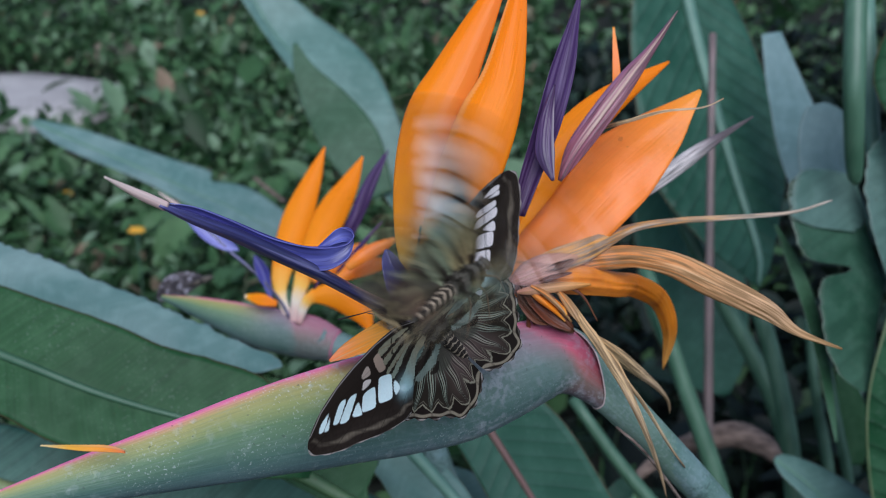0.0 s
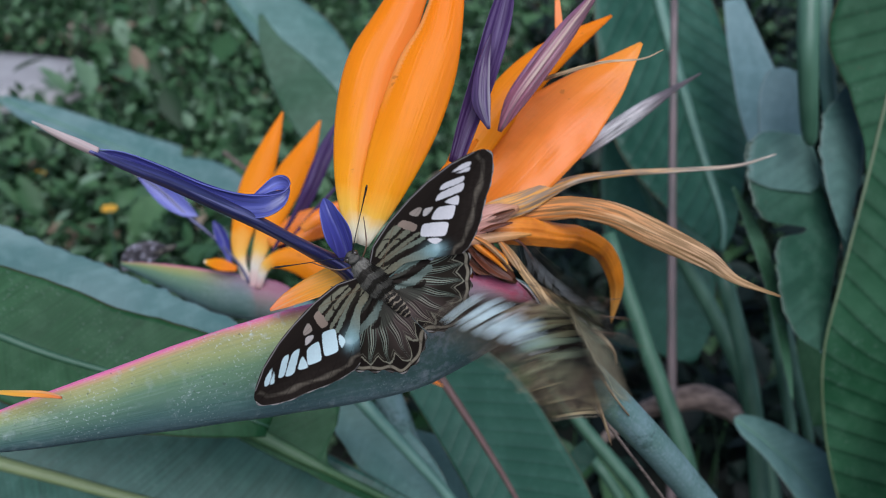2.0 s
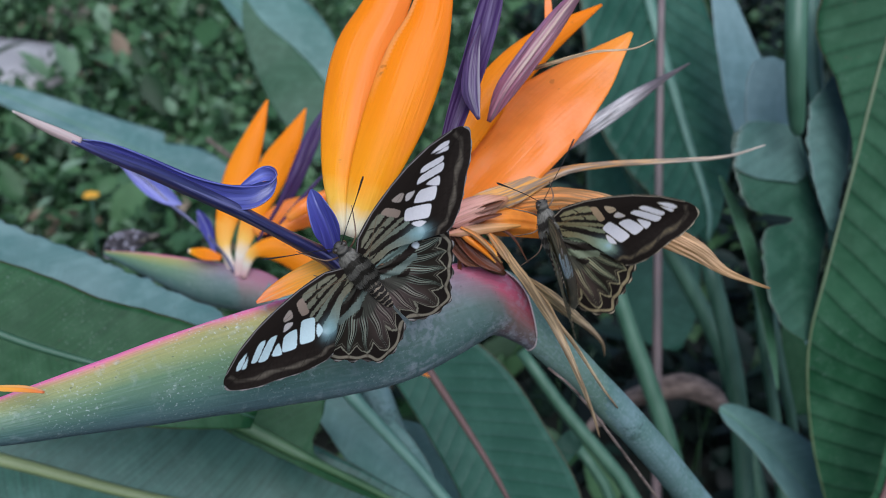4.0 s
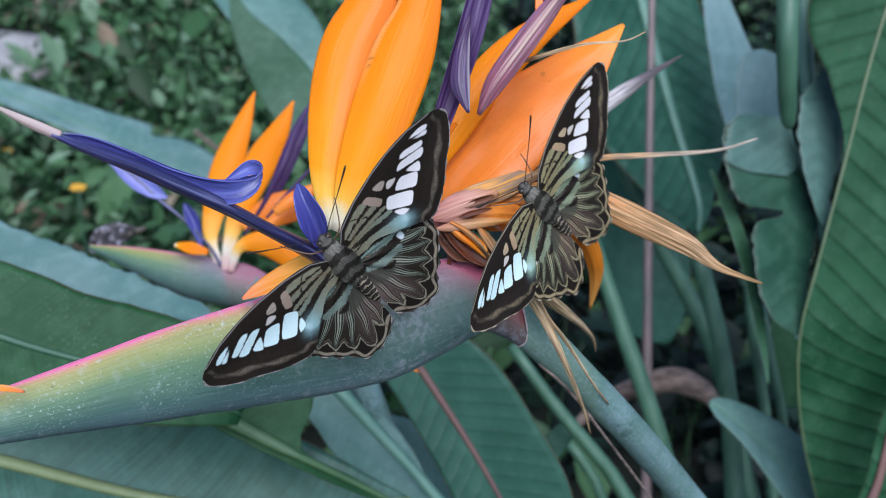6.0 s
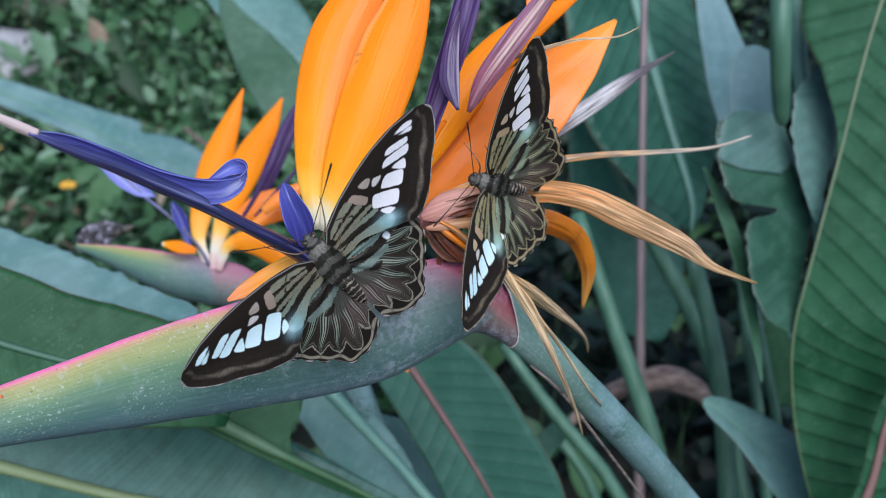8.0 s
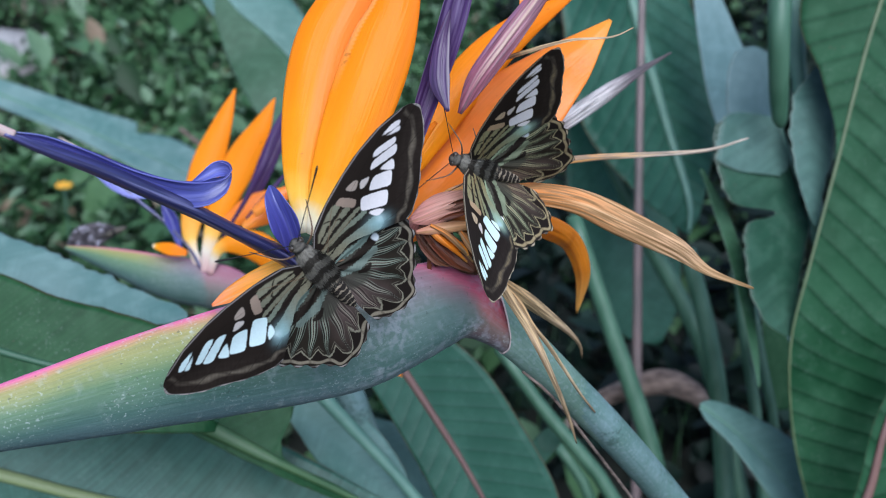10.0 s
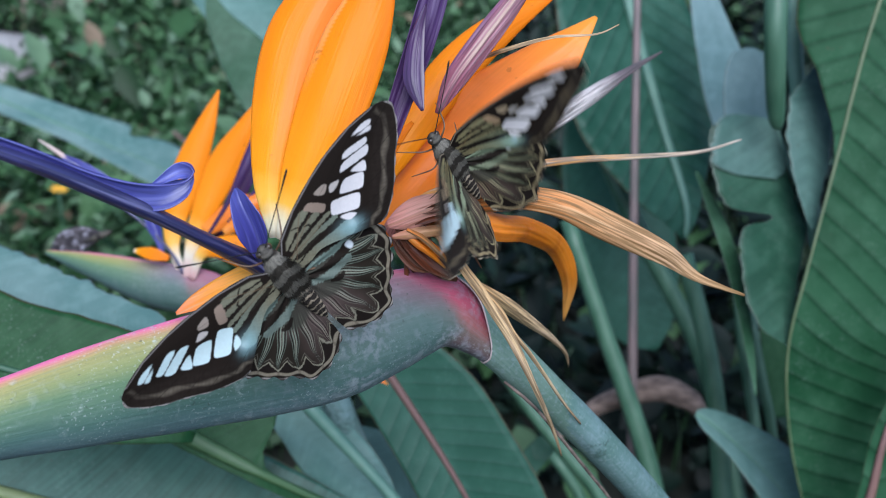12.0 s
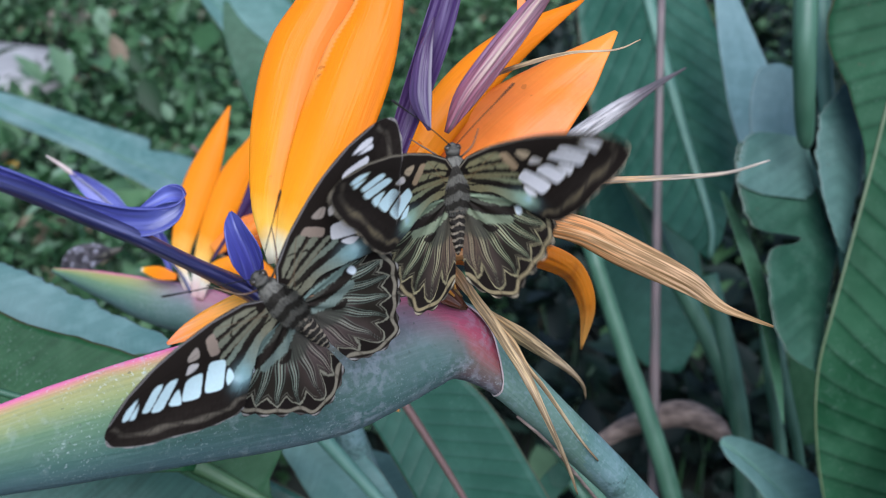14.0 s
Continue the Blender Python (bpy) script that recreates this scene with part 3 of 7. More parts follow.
def collar_mesh(name, points, n=40, around=36):
    """The sheath that clasps a spathe's neck, and its rim: begins high on the crest, low under the keel."""
    c = spline(points, 200)
    length = np.concatenate([[0], np.cumsum(np.linalg.norm(np.diff(c[:, :3], axis=0), axis=1))])
    tang = np.gradient(c[:, :3], axis=0)
    rows, rim = [[] for _ in range(n + 1)], []
    for j in range(around):
        a = 2 * math.pi * j / around
        turn = math.degrees(min(a, 2 * math.pi - a))
        start = np.interp(turn, [0, 30, 55, 75, 95, 125, 180], [0.0065, 0.0112, 0.0165, 0.0206, 0.0236, 0.0260, 0.0272])
        for i in range(n + 1):
            q = start + (length[-1] - start) * (i / n) ** 1.4
            p = np.array([np.interp(q, length, c[:, k]) for k in range(5)])
            t = np.array([np.interp(q, length, tang[:, k]) for k in range(3)])
            t /= np.linalg.norm(t)
            s = np.array(TOWARD) - t * np.dot(TOWARD, t)
            s /= np.linalg.norm(s)
            u = np.cross(s, t)
            u = u if u[2] > 0 else -u
            round_off = np.interp(q, [0.006, 0.018], [0.2, 1.0])
            x = math.sin(a) * (round_off + (1 - round_off) * (0.35 + 0.65 * abs(math.sin(a / 2)) ** 0.8))
            fat = np.interp(i / n, [0, 0.05, 0.5, 1], [1.05, 1.075, 1.04, 0.985])
            rows[i].append(p[:3] + (u * math.cos(a) * p[3] + s * x * p[4]) * fat)
        rim.append(tuple(rows[0][j]) + (0.00024,))
    body = grid_mesh(name, rows, True, lambda a, b: (a / n, b / around), lambda a, b: (a * 0.0011, b * 0.001))
    return body, tube(name + "_rim", rim + rim[:1], 72, 6)


TOWARD = (0.001, -0.923, 0.385)
RAISED = (-0.030, -0.601, 0.799)

# ---- ground: a planted bank that rises away to a paved path ----
def ground_height(x, y):
    return 0.30 + 0.095 * max(0.0, y) + 0.02 * noise.noise((x * 1.3, y * 1.3, 0)) + 0.012 * noise.noise((x * 5, y * 5, 2))


def ground_mesh():
    xs = np.concatenate([[-60, -30, -15, -8], np.linspace(-5, 5, 60), [8, 15, 30, 60]])
    ys = np.concatenate([[-60, -20, -8, -4], np.linspace(-2, 7, 54), [9, 14, 25, 60]])
    rows = [[(x, y, ground_height(x, min(y, 7.0))) for x in xs] for y in ys]
    return grid_mesh("ground", rows, False, lambda a, b: (a, b), lambda a, b: (a, b))


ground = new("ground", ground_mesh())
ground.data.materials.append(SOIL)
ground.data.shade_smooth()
tagged(ground, "bare garden soil under dense low plants, toned near black for shaded gaps", "ground", kind="structure")


def slab_mesh(name, cx, cy, sx, sy, seed):
    """An uneven stone slab with a worn rim."""
    rng = random.Random(seed)
    ring = []
    for k in range(18):
        a = 2 * math.pi * k / 18
        e = 1 / max(abs(math.cos(a)), abs(math.sin(a))) ** 0.75
        ring.append((math.cos(a) * sx * e * rng.uniform(0.93, 1.03), math.sin(a) * sy * e * rng.uniform(0.93, 1.03)))
    rows = []
    for scale, dz in ((1.0, -0.05), (1.0, 0.018), (0.97, 0.028), (0.6, 0.031), (0.02, 0.03)):
        rows.append([(cx + x * scale, cy + y * scale, ground_height(cx + x * scale, cy + y * scale) + dz) for x, y in ring])
    return grid_mesh(name, rows, True, lambda a, b: (a, b), lambda a, b: (a, b), True)


for k, (cx, cy, sx, sy) in enumerate(((-1.36, 2.41, 0.36, 0.20), (-2.14, 2.45, 0.40, 0.21), (-2.98, 2.48, 0.42, 0.21))):
    me = slab_mesh("paving_slab", cx, cy, sx, sy, k)
    s = part("paving_slab", me, PAVING, None, "pale grey worn stone slab of a garden path")
    tagged(s, category="paving", group="slabs of the path")


def rock(at, size, seed):
    bm = bmesh.new()
    bmesh.ops.create_icosphere(bm, subdivisions=3, radius=1)
    for v in bm.verts:
        d = 1 + 0.28 * noise.noise(v.co * 1.3 + Vector((seed, 0, 0))) + 0.1 * noise.noise(v.co * 4 + Vector((seed, 0, 0)))
        v.co = Vector((v.co.x * size * 1.4, v.co.y * size, v.co.z * size * 0.8)) * d + Vector(at)
    me = bpy.data.meshes.new("rock")
    bm.to_mesh(me)
    bm.free()
    ob = part("rock", me, ROCK, None, "rounded brownish garden stone beside the path")
    return tagged(ob, category="rock", group="stones")


rock((-1.16, 2.80, ground_height(-1.16, 2.80) + 0.05), 0.06, 1)
rock((-1.35, 3.6, ground_height(-1.35, 3.6) + 0.08), 0.09, 5)


# ---- undergrowth ----
def leaf_cloud(name, spots, seed):
    """Many small pointed leaves; spots: rows of place, length, direction, tilt."""
    rng = random.Random(seed)
    verts, faces = [], []
    for x, y, z, size, yaw, tilt in spots:
        m = Matrix.Translation((x, y, z)) @ Euler((tilt, rng.uniform(-0.5, 0.5), yaw)).to_matrix().to_4x4()
        w = size * rng.uniform(0.16, 0.32)
        o = len(verts)
        droop = rng.uniform(-0.25, 0.05) * size
        prof = ((0, 0.05), (0.25, 0.85), (0.5, 1.0), (0.78, 0.6), (1.0, 0.02))
        for t, k in prof:
            for s in (-1, 0, 1):
                verts.append(m @ Vector((s * w * k, t * size, abs(s) * w * k * 0.35 + droop * t * t)))
        for i in range(4):
            for j in range(2):
                a = o + i * 3 + j
                faces.append((a, a + 1, a + 4, a + 3))
    me = bpy.data.meshes.new(name)
    me.from_pydata([tuple(v) for v in verts], [], faces)
    me.update()
    return me


def on_path(x, y):
    return -4.0 < x < -0.96 and 2.05 < y < 2.64


def ragged_patch(x, y, cx, cy, rx, ry, seed):
    """True inside a rounded patch of ground with a wandering edge."""
    edge = 1 + 0.6 * noise.noise((x * 1.6, y * 1.6, seed)) + 0.5 * noise.noise((x * 6, y * 6, seed))
    return abs((x - cx) / rx) ** 2.3 + abs((y - cy) / ry) ** 2.3 < edge


def low_plants(x, y):
    return not on_path(x, y) and x < 0.02 + 0.06 * y + 0.1 * noise.noise((x * 3, y * 3, 2)) and ragged_patch(x, y, -0.85, 2.0, 1.6, 1.12, 3)


# Ground between the stalks that carries the shade-toned leaves.
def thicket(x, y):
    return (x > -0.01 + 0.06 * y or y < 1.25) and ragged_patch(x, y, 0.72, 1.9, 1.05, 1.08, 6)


def scatter(count, xr, yr, hr, sr, seed, keep=lambda x, y: True, clump=0.0):
    rng = random.Random(seed)
    rows = []
    while len(rows) < count:
        x, y = rng.uniform(*xr), rng.uniform(*yr)
        if not keep(x, y):
            continue
        tall = 0.5 + 0.5 * noise.noise((x * 2.2, y * 2.2, seed))
        h = hr[0] + (hr[1] - hr[0]) * rng.random() * (0.35 + 0.65 * tall)
        rows.append((x, y, ground_height(x, y) + h, rng.uniform(*sr), rng.uniform(0, 6.28), rng.uniform(-0.9, 1.2)))
    return rows


def cover(name, rows, material, label, category, seed):
    ob = part(name, leaf_cloud(name, rows, seed), material, None, label)
    return tagged(ob, category=category, kind="stuff")


cover("undergrowth", scatter(26000, (-2.9, 1.0), (0.7, 3.4), (0.0, 0.20), (0.016, 0.050), 3, low_plants), UNDERGROWTH, "dense low green undergrowth of small pointed leaves", "plants", 3)
cover("undergrowth", scatter(5000, (-4.0, 3.0), (2.9, 4.6), (0.0, 0.2), (0.035, 0.08), 4, lambda x, y: not on_path(x, y)), UNDERGROWTH, "green undergrowth of small leaves beside the path", "plants", 4)
cover("undergrowth", scatter(520, (-2.0, 1.4), (1.0, 2.9), (0.08, 0.22), (0.05, 0.11), 8, lambda x, y: not on_path(x, y)), UNDERGROWTH, "broader pale leaves rising above the low plants", "plants", 8)


def grass_mesh(name, count, seed):
    """Thin bent blades of grass."""
    rng = random.Random(seed)
    verts, faces = [], []
    while len(faces) < count * 3:
        x, y = rng.uniform(-2.4, 1.2), rng.uniform(1.0, 3.0)
        if on_path(x, y):
            continue
        h, a, w = rng.uniform(0.08, 0.24), rng.uniform(0, 6.28), rng.uniform(0.0012, 0.003)
        lean = rng.uniform(0.1, 0.7) * h
        z = ground_height(x, y)
        o = len(verts)
        for k in range(4):
            t = k / 3
            c = Vector((x + math.cos(a) * lean * t * t, y + math.sin(a) * lean * t * t, z + h * t))
            d = Vector((-math.sin(a), math.cos(a), 0)) * w * (1 - 0.9 * t)
            verts += [tuple(c - d), tuple(c + d)]
        faces += [(o + 2 * k, o + 2 * k + 1, o + 2 * k + 3, o + 2 * k + 2) for k in range(3)]
    me = bpy.data.meshes.new(name)
    me.from_pydata(verts, [], faces)
    me.update()
    return me


def around(x, y):
    return math.hypot(x, y) > 0.7 and not low_plants(x, y) and not (thicket(x, y) and ragged_patch(x, y, 0.65, 1.75, 0.9, 1.05, 6)) and not on_path(x, y)


cover("undergrowth", scatter(9000, (-5.0, 5.0), (-4.0, 4.5), (0.0, 0.2), (0.05, 0.12), 9, around), UNDERGROWTH, "leafy green garden plants round about", "plants", 9)
tagged(part("grass", grass_mesh("grass", 2600, 11), UNDERGROWTH, None, "thin green grass blades among the low plants"), category="grass", kind="stuff")
cover("hedge", scatter(6000, (-6.0, 5.5), (4.5, 5.6), (0.0, 1.5), (0.06, 0.13), 5), HEDGE, "tall leafy green hedge behind the path", "hedge", 5)
cover("undergrowth", scatter(9000, (-0.6, 2.1), (0.75, 3.2), (0.0, 0.34), (0.028, 0.075), 6, thicket), SHADED_LEAVES, "green leafy undergrowth between the tall stalks, shade put into its colour", "plants", 6)


# ---- large leaves ----
def big_leaf(points, face, material, label, rib=None, width=0.0016, foot=None, **kw):
    """A bird of paradise leaf: a blade and, where it shows, its raised midrib."""
    ob = thing("paddle_leaf", points[0], label, "leaf", "bird of paradise leaves")
    part("blade", blade("blade", points, face, n=kw.pop("n", 48), across=kw.pop("across", 16), **kw), material, ob)
    if rib:
        n = len(points)
        lift = Vector(face) * width * 0.25
        line = [(p[0] + lift.x, p[1] + lift.y, p[2] + lift.z, width * (1 - 0.75 * k / (n - 1))) for k, p in enumerate(points)]
        part("midrib", tube("midrib", line, 40, 8, 0.7, face), rib, ob, "raised midrib")
    if foot:
        a, b = Vector(points[0][:3]), Vector(points[1][:3])
        c = a + (a - b).normalized() * 0.06
        end = (foot[0], foot[1], ground_height(*foot) - 0.01)
        part("petiole", tube("petiole", [(*a, 0.004), (*c, 0.005), ((c.x + foot[0]) / 2, (c.y + foot[1]) / 2, c.z * 0.5 + end[2] * 0.5, 0.007), (*end, 0.009)], 30, 10), STALK, ob, "long green leaf stalk")
    return ob


big_leaf([(-0.3067, 0.4437, 0.9438, 0.0117, 0.0156), (-0.2559, 0.4310, 0.9392, 0.0127, 0.0152), (-0.2068, 0.4171, 0.9316, 0.0136, 0.0149), (-0.1765, 0.4135, 0.9230, 0.0124, 0.0149), (-0.1448, 0.4004, 0.9175, 0.0138, 0.0145), (-0.1147, 0.3889, 0.9157, 0.0099, 0.0118), (-0.0955, 0.3835, 0.9157, 0.0056, 0.0070), (-0.0879, 0.3787, 0.9171, 0.0009, 0.0009)], (-0.048, -0.246, 0.968), LEAF_BLOOM, "broad blue-green leaf with a torn scalloped edge", ragged=0.16, ripple=0.02, n=120, seed=1, foot=(-0.62, 0.42))
big_leaf([(-0.2710, 0.3761, 0.9374, 0.0179, 0.0179), (-0.2249, 0.3584, 0.9337, 0.0237, 0.0215), (-0.1827, 0.3495, 0.9254, 0.0255, 0.0212), (-0.1567, 0.3465, 0.9180, 0.0267, 0.0233), (-0.1351, 0.3445, 0.9134, 0.0246, 0.0212), (-0.1136, 0.3430, 0.9097, 0.0244, 0.0212), (-0.0920, 0.3407, 0.9040, 0.0233, 0.0149), (-0.0670, 0.3419, 0.8938, 0.0043, 0.0043)], (0.082, -0.714, 0.695), LEAF_GREEN, "dark green leaf with a brown dry upper edge", RIB_GREEN, 0.0022, fold=0.15, ragged=0.02, seed=2, foot=(-0.55, 0.34))
big_leaf([(-0.3187, 0.3948, 0.8525, 0.0228, 0.0304), (-0.2310, 0.3816, 0.8466, 0.0272, 0.0396), (-0.1808, 0.3781, 0.8380, 0.0297, 0.0396), (-0.1105, 0.3734, 0.8266, 0.0396, 0.0371), (-0.0523, 0.3813, 0.8194, 0.0330, 0.0228), (-0.0023, 0.3927, 0.8206, 0.0010, 0.0010)], (-0.030, -0.601, 0.799), LEAF_DEEP, "wide deep green leaf under the flower with a pale yellow midrib", RIB_YELLOW, 0.0042, fold=0.12, ripple=0.02, seed=3, foot=(-0.60, 0.36))
big_leaf([(-0.1181, 0.3850, 0.8805, 0.0073, 0.0073), (-0.0933, 0.3810, 0.8707, 0.0145, 0.0058), (-0.0709, 0.3773, 0.8619, 0.0278, 0.0053), (-0.0584, 0.3752, 0.8568, 0.0285, 0.0048), (-0.0540, 0.3745, 0.8551, 0.0169, 0.0048), (-0.0510, 0.3740, 0.8539, 0.0034, 0.0048), (-0.0270, 0.3785, 0.8386, 0.0020, 0.0040), (-0.0017, 0.3825, 0.8222, 0.0003, 0.0005)], (-0.024, -0.687, 0.726), LEAF_GREEN, "green leaf broken off in a notch beside its thick midrib", RIB_LIME, 0.0040, fold=0.1, ragged=0.06, seed=4)
big_leaf([(-0.0754, 0.4525, 0.8486, 0.0018, 0.0018), (-0.0602, 0.4444, 0.8445, 0.0115, 0.0063), (-0.0426, 0.4320, 0.8378, 0.0164, 0.0113), (-0.0239, 0.4167, 0.8296, 0.0171, 0.0152), (-0.0075, 0.4033, 0.8224, 0.0129, 0.0148), (0.0054, 0.3928, 0.8167, 0.0027, 0.0053)], (-0.036, -0.508, 0.861), LEAF_BLUE, "blue-green leaf in the shade below the flower", fold=0.1, ripple=0.03, ragged=0.03, seed=5)
big_leaf([(-0.0315, 0.4761, 0.8127, 0.0031, 0.0031), (-0.0059, 0.4696, 0.7972, 0.0153, 0.0123), (0.0165, 0.4642, 0.7842, 0.0153, 0.0153), (0.0316, 0.4620, 0.7789, 0.0018, 0.0018)], (0.074, -0.573, 0.816), LEAF_BLUE, "small rounded blue-green leaf low in the clump", seed=6)
big_leaf([(-0.0164, 0.4496, 0.8791, 0.0194, 0.0166), (0.0078, 0.4374, 0.8498, 0.0319, 0.0177), (0.0290, 0.4261, 0.8228, 0.0333, 0.0194), (0.0443, 0.4169, 0.8006, 0.0333, 0.0222), (0.0568, 0.4086, 0.7808, 0.0277, 0.0194)], (-0.123, -0.752, 0.647), LEAF_VEINED, "green leaf with a reddish midrib and marked veins", RIB_PINK, 0.0022, fold=0.22, seed=7)
big_leaf([(0.1174, 0.7789, 1.0707, 0.0248, 0.0371), (0.1384, 0.7508, 1.0032, 0.0454, 0.0619), (0.1661, 0.7196, 0.9284, 0.0454, 0.0702), (0.1858, 0.6868, 0.8756, 0.0138, 0.0366), (0.1874, 0.6768, 0.8517, 0.0016, 0.0016)], (0.297, -0.770, 0.565), LEAF_BROAD, "tall dark green leaf hanging down with a pale midrib", RIB_PALE, 0.0058, fold=0.1, seed=8)
big_leaf([(0.1258, 0.8419, 0.9619, 0.0094, 0.0094), (0.1501, 0.8079, 0.8804, 0.0283, 0.0425), (0.1742, 0.7757, 0.8032, 0.0377, 0.0519), (0.1897, 0.7525, 0.7474, 0.0236, 0.0330), (0.1980, 0.7445, 0.7282, 0.0028, 0.0028)], (0.096, -0.810, 0.578), LEAF_VEINED, "upright dark blue-green leaf in the shade", seed=9)
big_leaf([(0.1785, 0.7168, 1.0256, 0.0078, 0.0078), (0.1884, 0.7036, 0.9938, 0.0156, 0.0132), (0.1998, 0.6933, 0.9692, 0.0171, 0.0195), (0.2086, 0.6823, 0.9428, 0.0156, 0.0195), (0.2192, 0.6698, 0.9128, 0.0078, 0.0140)], (0.200, -0.794, 0.575), LEAF_PALE, "pale grey-blue leaf edge behind the stalks", seed=10)
big_leaf([(0.1985, 0.6385, 0.9936, 0.0021, 0.0021), (0.1984, 0.6368, 0.9896, 0.0120, 0.0120), (0.1983, 0.6308, 0.9752, 0.0177, 0.0170), (0.2003, 0.6227, 0.9557, 0.0198, 0.0177), (0.2038, 0.6143, 0.9356, 0.0177, 0.0142)], (0.200, -0.794, 0.575), LEAF_PALE, "pale blue-grey rounded leaf behind the stalks", seed=17)
eaten = thing("paddle_leaf", (0.1867, 0.5416, 0.9750), "grey-green leaf bitten and torn at its edges", "leaf", "bird of paradise leaves")
part("blade", blade("blade", [(0.1850, 0.5407, 0.9727, 0.0022, 0.0106), (0.1850, 0.5399, 0.9716, 0.0018, 0.0285), (0.1852, 0.5385, 0.9695, 0.0026, 0.0329), (0.1855, 0.5359, 0.9658, 0.0034, 0.0357), (0.1862, 0.5285, 0.9554, 0.0067, 0.0386), (0.1870, 0.5212, 0.9451, 0.0105, 0.0372), (0.1875, 0.5158, 0.9374, 0.0134, 0.0333), (0.1878, 0.5129, 0.9333, 0.0148, 0.0285), (0.1880, 0.5117, 0.9315, 0.0158, 0.0052), (0.1882, 0.5094, 0.9283, 0.0169, 0.0067), (0.1884, 0.5072, 0.9252, 0.0175, 0.0201), (0.1890, 0.5016, 0.9172, 0.0143, 0.0244), (0.1899, 0.4929, 0.9049, 0.0092, 0.0237), (0.1908, 0.4842, 0.8926, 0.0053, 0.0212), (0.1915, 0.4774, 0.8830, 0.0020, 0.0141), (0.1919, 0.4737, 0.8777, 0.0004, 0.0029)], (0.297, -0.770, 0.565), 150, 16, ragged=0.05, ripple=0.02, seed=61), LEAF_EATEN, eaten, "bitten half of the leaf with pale edges")
part("blade", blade("blade", [(0.2149, 0.5565, 1.0054, 0.0012, 0.0012), (0.2121, 0.5511, 0.9996, 0.0056, 0.0061), (0.2081, 0.5429, 0.9903, 0.0121, 0.0109), (0.2041, 0.5338, 0.9800, 0.0115, 0.0151), (0.2009, 0.5240, 0.9685, 0.0131, 0.0137), (0.1996, 0.5152, 0.9572, 0.0119, 0.0107), (0.1998, 0.5061, 0.9447, 0.0065, 0.0070), (0.2009, 0.4983, 0.9335, 0.0018, 0.0030), (0.2014, 0.4959, 0.9299, 0.0006, 0.0008)], (0.297, -0.770, 0.565), 80, 14, ragged=0.14, ripple=0.02, seed=62), LEAF_TORN, eaten, "torn upper half of the leaf")
part("flap", blade("flap", [(0.1853, 0.5390, 0.9739, 0.0022, 0.0106), (0.1853, 0.5382, 0.9728, 0.0019, 0.0287), (0.1855, 0.5368, 0.9707, 0.0027, 0.0331), (0.1858, 0.5342, 0.9670, 0.0035, 0.0359), (0.1864, 0.5272, 0.9570, 0.0064, 0.0384), (0.1868, 0.5236, 0.9518, 0.0055, 0.0372), (0.1870, 0.5218, 0.9490, 0.0010, 0.0300), (0.1871, 0.5208, 0.9476, -0.0120, 0.0240)], (0.297, -0.770, 0.565), 70, 16, ragged=0.08, ripple=0.02, seed=64), LEAF_TORN, eaten, "paler torn flap lying over the leaf")
part("midrib", tube("midrib", [(0.1867, 0.5416, 0.9750, 0.0018), (0.1901, 0.5344, 0.9634, 0.0017), (0.1975, 0.5256, 0.9475, 0.0015), (0.2039, 0.5184, 0.9343, 0.0014), (0.2083, 0.5115, 0.9227, 0.0009)], 30, 8, 0.7), RIB_PALE, eaten, "raised midrib")
big_leaf([(0.1472, 0.5272, 0.9469, 0.0009, 0.0009), (0.1578, 0.5177, 0.9283, 0.0040, 0.0040), (0.1669, 0.5059, 0.9075, 0.0045, 0.0045), (0.1738, 0.4917, 0.8845, 0.0036, 0.0042), (0.1773, 0.4786, 0.8648, 0.0024, 0.0024), (0.1796, 0.4688, 0.8502, 0.0006, 0.0006)], (0.297, -0.770, 0.565), LEAF_FOLD, "narrow green leaf edge behind the bitten leaf", seed=63)
big_leaf([(0.2474, 0.5676, 1.1091, 0.0289, 0.0173), (0.2242, 0.5352, 1.0317, 0.0462, 0.0376), (0.2148, 0.5181, 0.9985, 0.0574, 0.0172), (0.2075, 0.5027, 0.9668, 0.0686, 0.0014), (0.1965, 0.4815, 0.9159, 0.0801, 0.0009), (0.1911, 0.4703, 0.8762, 0.0867, 0.0009), (0.1980, 0.4634, 0.8337, 0.0855, 0.0009), (0.2120, 0.4572, 0.7929, 0.0782, 0.0009), (0.2305, 0.4518, 0.7537, 0.0613, 0.0009)], (-0.164, -0.818, 0.551), LEAF_QUILTED, "very large upright green leaf with even side veins", RIB_GREEN_PALE, 0.0011, ripple=0.02, seed=12)
big_leaf([(0.1640, 0.5088, 0.8128, 0.0019, 0.0019), (0.1700, 0.5077, 0.8102, 0.0071, 0.0078), (0.1870, 0.5032, 0.7991, 0.0143, 0.0110), (0.2111, 0.4950, 0.7795, 0.0214, 0.0182), (0.2286, 0.4869, 0.7601, 0.0162, 0.0162)], (0.176, -0.561, 0.809), LEAF_BLUE, "young green leaf on a bent dry stalk", RIB_PALE, 0.0015, fold=0.25, seed=13)
big_leaf([(-0.2381, 0.8711, 1.0330, 0.0189, 0.0142), (-0.2043, 0.8519, 0.9870, 0.0377, 0.0094), (-0.1526, 0.8148, 0.9498, 0.0460, 0.0184), (-0.1002, 0.7734, 0.9024, 0.0269, 0.0179), (-0.0693, 0.7456, 0.8616, 0.0133, 0.0088)], (0.176, -0.561, 0.809), LEAF_BLUE, "long pale blue-green leaf folded along its midrib", RIB_PALE, 0.0016, fold=0.2, seed=14)
